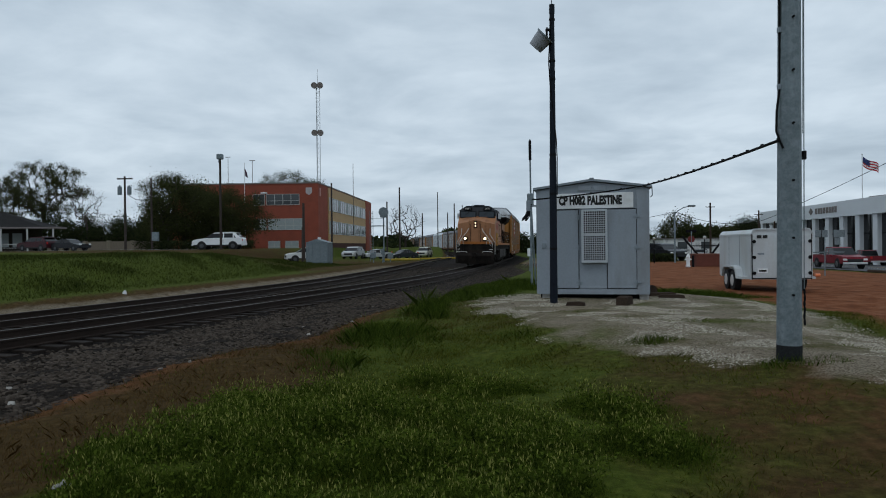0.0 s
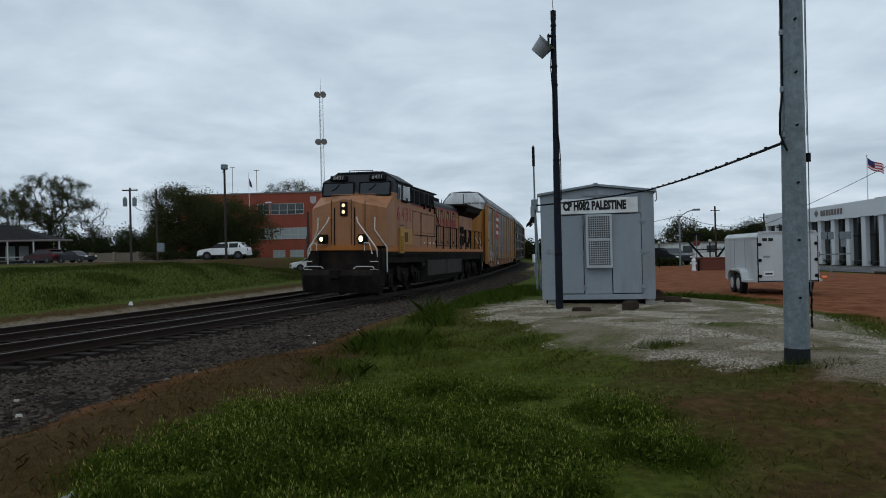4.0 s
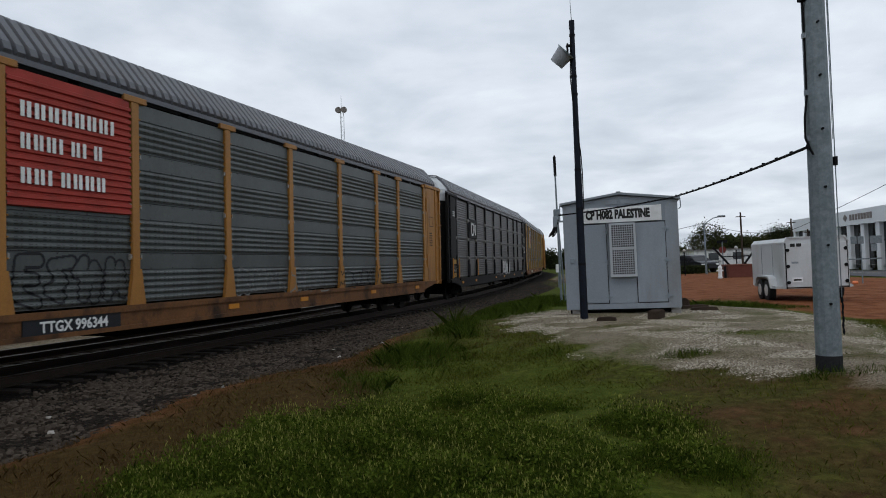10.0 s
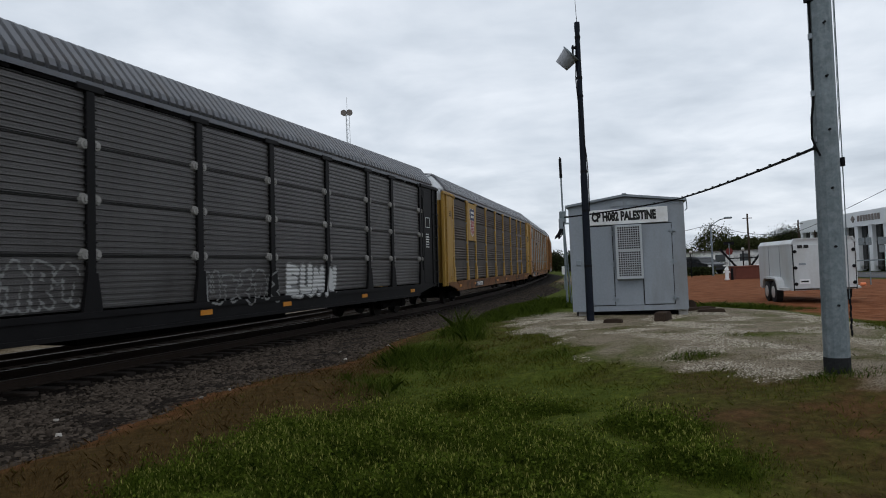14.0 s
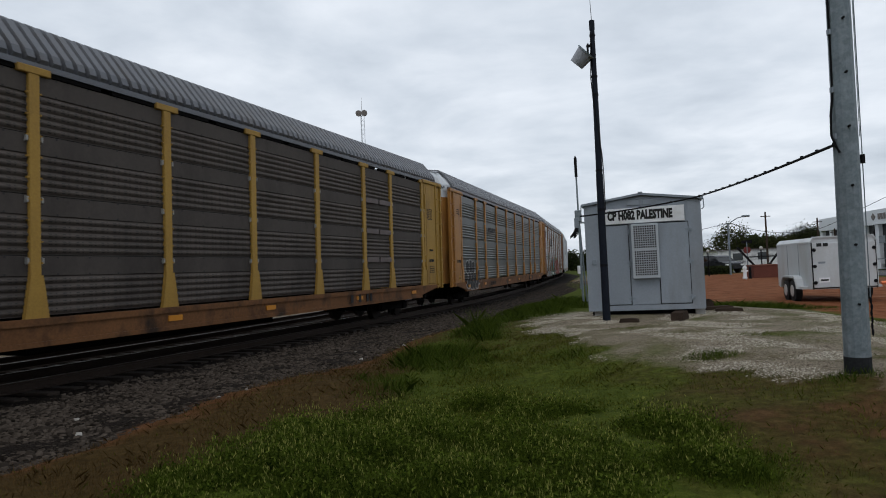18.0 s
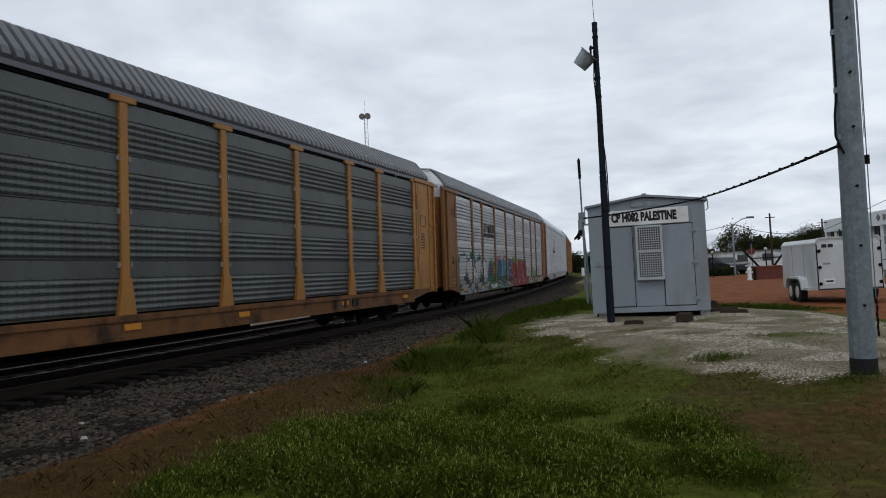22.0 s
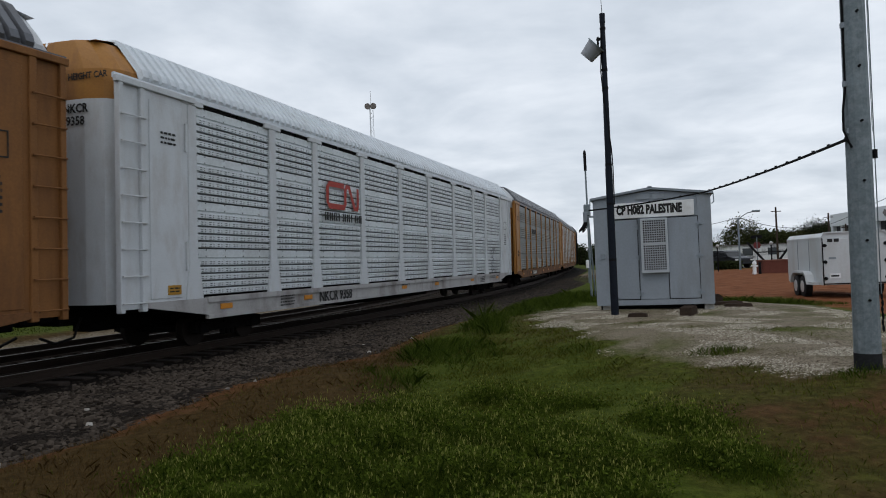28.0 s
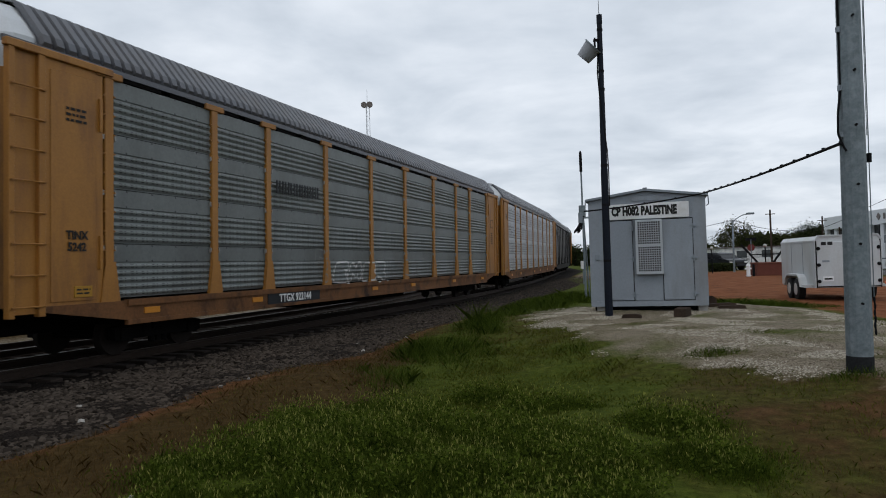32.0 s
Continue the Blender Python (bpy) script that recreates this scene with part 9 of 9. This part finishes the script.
def scatter(n, box, rng, keep):
    x, y = rng.uniform(box[0], box[1], n), rng.uniform(box[2], box[3], n)
    k = rng.random(n) < keep(x, y)
    return np.stack([x[k], y[k]], 1)


def tuft_mask(x, y):
    """Where the grass stands tall: clumps along the foot of the ballast and in the middle ground."""
    main = np.maximum.reduce([0.75 * blob(x, y, -1.55, 9.5, 0.55, 1.1, 10), 1.15 * blob(x, y, -1.0, 12.0, 0.75, 1.6, 12), 1.1 * blob(x, y, -0.35, 14.7, 0.55, 1.3), 0.7 * blob(x, y, 0.25, 18.2, 0.6, 2.4, -8), 0.8 * blob(x, y, 1.2, 22.5, 1.0, 3.4), 0.8 * blob(x, y, 3.0, 27, 1.8, 3.5)])
    main = main * (0.62 + 0.38 * np.sin(x * 3.3 + 1.4 * np.sin(y * 1.9)) * np.sin(y * 2.4 + x))
    small = np.maximum.reduce([0.8 * blob(x, y, 2.9, 9.67, 0.36, 0.22), 0.6 * blob(x, y, 1.2, 10.75, 0.34, 0.26), 0.8 * blob(x, y, 3.8, 7.72, 0.4, 0.2), 0.5 * blob(x, y, 4.4, 7.9, 0.25, 0.2)])
    return np.clip(np.maximum.reduce([main, small, 0.85 * blob(x, y, 7.2, 21.0, 2.2, 0.9, -32)]), 0, 1)


CLUMPS = ((-1.9, 6.4, 0.9, 0.6), (-0.9, 6.0, 0.8, 0.7), (0.25, 5.9, 0.75, 0.6), (-1.6, 5.2, 0.9, 0.6), (-0.4, 4.9, 0.8, 0.5), (0.5, 4.7, 0.5, 0.5), (-2.4, 5.4, 0.6, 0.5), (-2.6, 7.0, 0.7, 0.5),
          (1.65, 5.45, 0.5, 0.4), (-0.2, 8.2, 0.5, 0.3), (0.6, 7.4, 0.55, 0.35), (1.6, 6.5, 0.5, 0.4), (-1.2, 7.5, 0.6, 0.4), (-0.9, 4.0, 0.9, 0.4), (0.1, 3.9, 0.7, 0.4), (-1.9, 4.4, 0.6, 0.4), (0.75, 5.3, 0.4, 0.3), (-0.3, 6.7, 0.4, 0.3))


def clump_at(x, y):
    """Height of the weed clumps, 0 to 1, uneven."""
    c = np.maximum.reduce([np.clip(1.5 - np.hypot((x - a) / p, (y - b) / q), 0, 1) for a, b, p, q in CLUMPS])
    return c * (0.62 + 0.38 * np.sin(x * 4.1 + np.sin(y * 3.3) * 1.6) * np.sin(y * 4.9 + x * 1.7))


def spikes(pts, length, width, rng):
    """Small upright seed heads, one narrow leaf shape each."""
    n = len(pts)
    a = rng.uniform(0, 2 * np.pi, n)
    side = np.stack([np.cos(a), np.sin(a), 0 * a], 1) * (width / 2)[:, None]
    up = np.stack([rng.normal(0, 0.25, n), rng.normal(0, 0.25, n), np.ones(n)], 1) * length[:, None]
    return np.stack([pts, pts + side + up * 0.45, pts + up, pts - side + up * 0.45], 1)


def build_grass():
    rng = np.random.default_rng(11)
    green = leaf_material("grass_green", (0.019, 0.035, 0.003), (0.108, 0.146, 0.018))
    lush = leaf_material("grass_lush", (0.017, 0.032, 0.003), (0.084, 0.118, 0.016))
    straw = leaf_material("grass_straw", (0.052, 0.031, 0.011), (0.13, 0.080, 0.030))
    olive = leaf_material("grass_olive", (0.036, 0.044, 0.005), (0.112, 0.118, 0.018))

    # short turf
    def near(x, y):
        return grass_density(x, y) * np.clip(1.0 - 1.35 * zones(x, y)[2], 0.03, 1)
    p = scatter(330000, (-7, 9, 1.6, 14), rng, near)
    d = np.hypot(p[:, 0], p[:, 1])
    h = rng.uniform(0.02, 0.075, len(p)) * np.clip(0.7 + 0.04 * d, 0.7, 1.1)
    o1 = new("turf", mesh_from("turf", blades(p, h, rng.uniform(0.004, 0.010, len(p)), rng, 0.9).reshape(-1, 3), 5, olive))
    tagged(o1, "short olive turf round the camera's spot", "grass", kind="stuff")
    # dry strip and dry lawn
    p = scatter(230000, (-8, 9, 2.0, 17), rng, lambda x, y: np.clip(zones(x, y)[2] * 1.1, 0, 1) * grass_density(x, y))
    s, off = line_coords(p[:, 0], p[:, 1])
    h = np.where(off < 8.0, rng.uniform(0.02, 0.10, len(p)), rng.uniform(0.012, 0.045, len(p)))
    o2 = new("dry_grass", mesh_from("dry_grass", blades(p, h, rng.uniform(0.002, 0.0045, len(p)), rng, 0.9).reshape(-1, 3), 5, straw))
    tagged(o2, "brown dry grass along the ballast's foot", "grass", kind="stuff")

    # tall growth in the foreground, in clumps
    def tall(x, y):
        s, off = line_coords(x, y)
        return step(6.6, 7.8, off) * np.clip(clump_at(x, y) * 1.3 + 0.12 * step(7.2, 6.0, y) * step(1.6, 0.6, x), 0, 1)
    p = scatter(700000, (-4.5, 2.6, 2.4, 9.0), rng, tall)
    h = rng.uniform(0.5, 1.0, len(p)) * (0.035 + 0.21 * clump_at(p[:, 0], p[:, 1]) ** 1.3)
    o3 = new("tall_grass", mesh_from("tall_grass", blades(p, h, rng.uniform(0.003, 0.0065, len(p)), rng, 0.45).reshape(-1, 3), 5, green))
    tagged(o3, "tall green grass and weeds in the foreground", "grass", kind="stuff")
    # clumps
    p = scatter(430000, (-3.2, 10, 6, 31), rng, tuft_mask)
    d = np.hypot(p[:, 0], p[:, 1])
    small = (p[:, 0] > 0.9) & (p[:, 1] < 11.5)
    h = rng.uniform(0.12, 0.55, len(p)) * np.where(small, 0.35, np.where((p[:, 0] > 4) & (p[:, 1] > 15), 0.5, 1.0)) * np.clip(0.45 + 0.045 * d, 0.5, 1.1) * tuft_mask(p[:, 0], p[:, 1]) ** 1.2
    o4 = new("grass_clumps", mesh_from("grass_clumps", blades(p, h + 0.04, rng.uniform(0.004, 0.009, len(p)), rng, 0.8).reshape(-1, 3), 5, lush))
    tagged(o4, "dense dark green grass clumps by the ballast", "grass", kind="stuff")
    # bank beyond the tracks
    def bank(x, y):
        s, off = line_coords(x, y)
        return step(-7.2, -8.2, off + 0.0017 * np.clip(s, 0, 50) ** 2) * step(-24, -17, off) * step(70, 50, s)
    p = scatter(260000, (-34, -4, 12, 70), rng, bank)
    o5 = new("bank_grass", mesh_from("bank_grass", blades(p, rng.uniform(0.04, 0.14, len(p)) + 0.22 * np.clip(np.sin(p[:, 0] * 0.9 + 2 * np.sin(p[:, 1] * 0.31)) * np.sin(p[:, 1] * 0.7 + p[:, 0] * 0.3) - 0.2, 0, 1), rng.uniform(0.012, 0.035, len(p)), rng, 0.6).reshape(-1, 3), 5, leaf_material("bank_green", (0.019, 0.030, 0.005), (0.078, 0.094, 0.022))))
    tagged(o5, "green grass on the bank beyond the tracks", "grass", kind="stuff")
    # flowering weeds: stalks with small leaves and pale seed heads
    p = scatter(15000, (-4.2, 2.6, 2.6, 8.8), rng, lambda x, y: tall(x, y) * np.clip(clump_at(x, y) * 1.2, 0, 1))
    n = len(p)
    h = rng.uniform(0.10, 0.28, n) * (0.45 + 0.8 * clump_at(p[:, 0], p[:, 1]))
    o6 = new("weed_stalks", mesh_from("weed_stalks", blades(p, h, np.full(n, 0.005), rng, 0.3).reshape(-1, 3), 5, green))
    tagged(o6, "thin stalks of flowering weeds", "weeds", kind="stuff")
    base = np.stack([p[:, 0], p[:, 1], ground_z(p[:, 0], p[:, 1])], 1)
    k = 3
    c = np.repeat(base, k, 0) + np.stack([rng.normal(0, 0.02, k * n), rng.normal(0, 0.02, k * n), np.repeat(h, k) * rng.uniform(0.75, 1.1, k * n)], 1)
    flower = leaf_material("weed_heads", (0.06, 0.085, 0.014), (0.30, 0.30, 0.075))
    o7 = new("weed_heads", mesh_from("weed_heads", spikes(c, rng.uniform(0.018, 0.045, k * n), rng.uniform(0.005, 0.011, k * n), rng).reshape(-1, 3), 4, flower))
    tagged(o7, "pale yellow-green heads of flowering weeds", "weeds", kind="stuff")
    k = 18
    c = np.repeat(base, k, 0) + np.stack([rng.normal(0, 0.045, k * n), rng.normal(0, 0.045, k * n), np.repeat(h, k) * rng.uniform(0.1, 0.85, k * n)], 1)
    o8 = new("weed_leaves", mesh_from("weed_leaves", leaf_cards(c, 0.014, rng).reshape(-1, 3), 4, green))
    tagged(o8, "small green leaves of the weeds", "weeds", kind="stuff")


build_grass()


# ---- loose stones ----
def stones(name, pts, sizes, material, label, rng):
    """Angular stones: squashed, jittered octahedra with a flat top."""
    base = np.array([(1, 0, 0), (0, 1, 0), (-1, 0, 0), (0, -1, 0), (0.5, 0.5, 0.8), (-0.5, 0.4, 0.75), (0.0, -0.6, 0.8)], float)
    tri = np.array([(0, 1, 4), (1, 5, 4), (1, 2, 5), (2, 6, 5), (2, 3, 6), (3, 0, 6), (0, 4, 6), (4, 5, 6)])
    n = len(pts)
    v = base[None] * (1 + rng.normal(0, 0.22, (n, 7, 3)))
    a = rng.uniform(0, 2 * np.pi, n)
    c, s = np.cos(a)[:, None], np.sin(a)[:, None]
    x, y = v[..., 0] * c - v[..., 1] * s, v[..., 0] * s + v[..., 1] * c
    v = np.stack([x, y * rng.uniform(0.6, 1, (n, 1)), v[..., 2] * rng.uniform(0.5, 1.0, (n, 1))], -1) * sizes[:, None, None]
    v = v + pts[:, None]
    me = bpy.data.meshes.new(name)
    verts = v.reshape(-1, 3)
    faces = (tri[None] + (np.arange(n) * 7)[:, None, None]).reshape(-1, 3)
    me.vertices.add(len(verts))
    me.vertices.foreach_set("co", verts.astype(np.float32).ravel())
    me.loops.add(faces.size)
    me.loops.foreach_set("vertex_index", faces.ravel())
    me.polygons.add(len(faces))
    me.polygons.foreach_set("loop_start", np.arange(0, faces.size, 3))
    me.update(calc_edges=True)
    me.materials.append(material)
    tagged(new(name, me), label, "stones", kind="stuff")


def build_stones():
    rng = np.random.default_rng(21)
    grey = leaf_material("ballast_stone", (0.009, 0.007, 0.0053), (0.082, 0.066, 0.053), 0)
    pale = leaf_material("gravel_stone", (0.12, 0.099, 0.072), (0.50, 0.455, 0.37), 0)
    s = np.concatenate([rng.uniform(-2, 26, 34000), rng.uniform(26, 62, 14000)])
    off = np.concatenate([rng.uniform(-6.5, 5.05, 34000), rng.uniform(-7, 5.0, 14000)])
    s, off = np.concatenate([s, rng.uniform(1, 24, 30000)]), np.concatenate([off, rng.uniform(1.2, 5.1, 30000)])
    k = (np.abs(off) > 1.6) | (rng.random(len(s)) < 0.2)
    s, off = s[k], off[k]
    u = np.interp(s, ARC, U)
    m = steep(u)
    h = np.hypot(1, m)
    v = bend(u) - off / h
    u = u + off * m / h
    x, y = u * HS - v * HC, u * HC + v * HS
    z = ground_z(x, y)
    stones("ballast_stones", np.stack([x, y, z - 0.01], 1), rng.uniform(0.025, 0.055, len(x)), grey, "angular grey-brown ballast stones under the tracks", rng)
    p = scatter(380000, (-0.5, 9, 6.0, 22), rng, lambda x, y: np.clip(zones(x, y)[0] * 2.0 - 0.5, 0, 0.8))
    d = np.hypot(p[:, 0], p[:, 1])
    stones("gravel_stones", np.stack([p[:, 0], p[:, 1], ground_z(p[:, 0], p[:, 1]) - 0.008], 1), rng.uniform(0.005, 0.015, len(p)), pale, "pale crushed gravel in front of the shed", rng)
    s = rng.uniform(4, 22, 26)
    off = rng.uniform(3.6, 5.4, 26)
    pts = np.array([line_at(float(a), float(b))[:2] for a, b in zip(s, off)])
    stones("white_stones", np.stack([pts[:, 0], pts[:, 1], ground_z(pts[:, 0], pts[:, 1])], 1), rng.uniform(0.02, 0.055, 26), leaf_material("white_stone", (0.16, 0.145, 0.13), (0.36, 0.34, 0.31), 0), "few pale stones at the ballast's foot", rng)


build_stones()


# ---- what moves ----
def motions():
    times = [0.5 * k for k in range(65)]
    for i, car in enumerate(CARS):
        walk(car, [(t, rolling_pose(front_s(t) + i * PITCH + SLACK[i], CAR_L, 3.4)) for t in times])
    walk(LOCO, [(t, rolling_pose(front_s(t) - 0.57 - LOCO_L, LOCO_L, 3.6)) for t in times])
    LOCO.scale = (1.02, 1.0, 1.035)
    for key, t0, along, speed, lane in (("red", 0.0, 57.2, 6.6, 6.7), ("crimson", 0.0, 33.8, -18.0, -7.1), ("dark", 2.8, 30.8, -13.0, -7.1), ("white", 6.2, 27.7, -12.0, -7.1),
                                        ("black", 7.0, 52.9, 5.7, 6.7), ("pale", 9.0, 21.0, -10.0, -7.1), ("late", 12.5, 56.7, 5.5, 6.7)):
        walk(DRIVE[key], [(t, road_pose(t, t0, along, speed, lane)) for t in (0.0, 8.0, 16.0, 24.0, 32.0)])


motions()
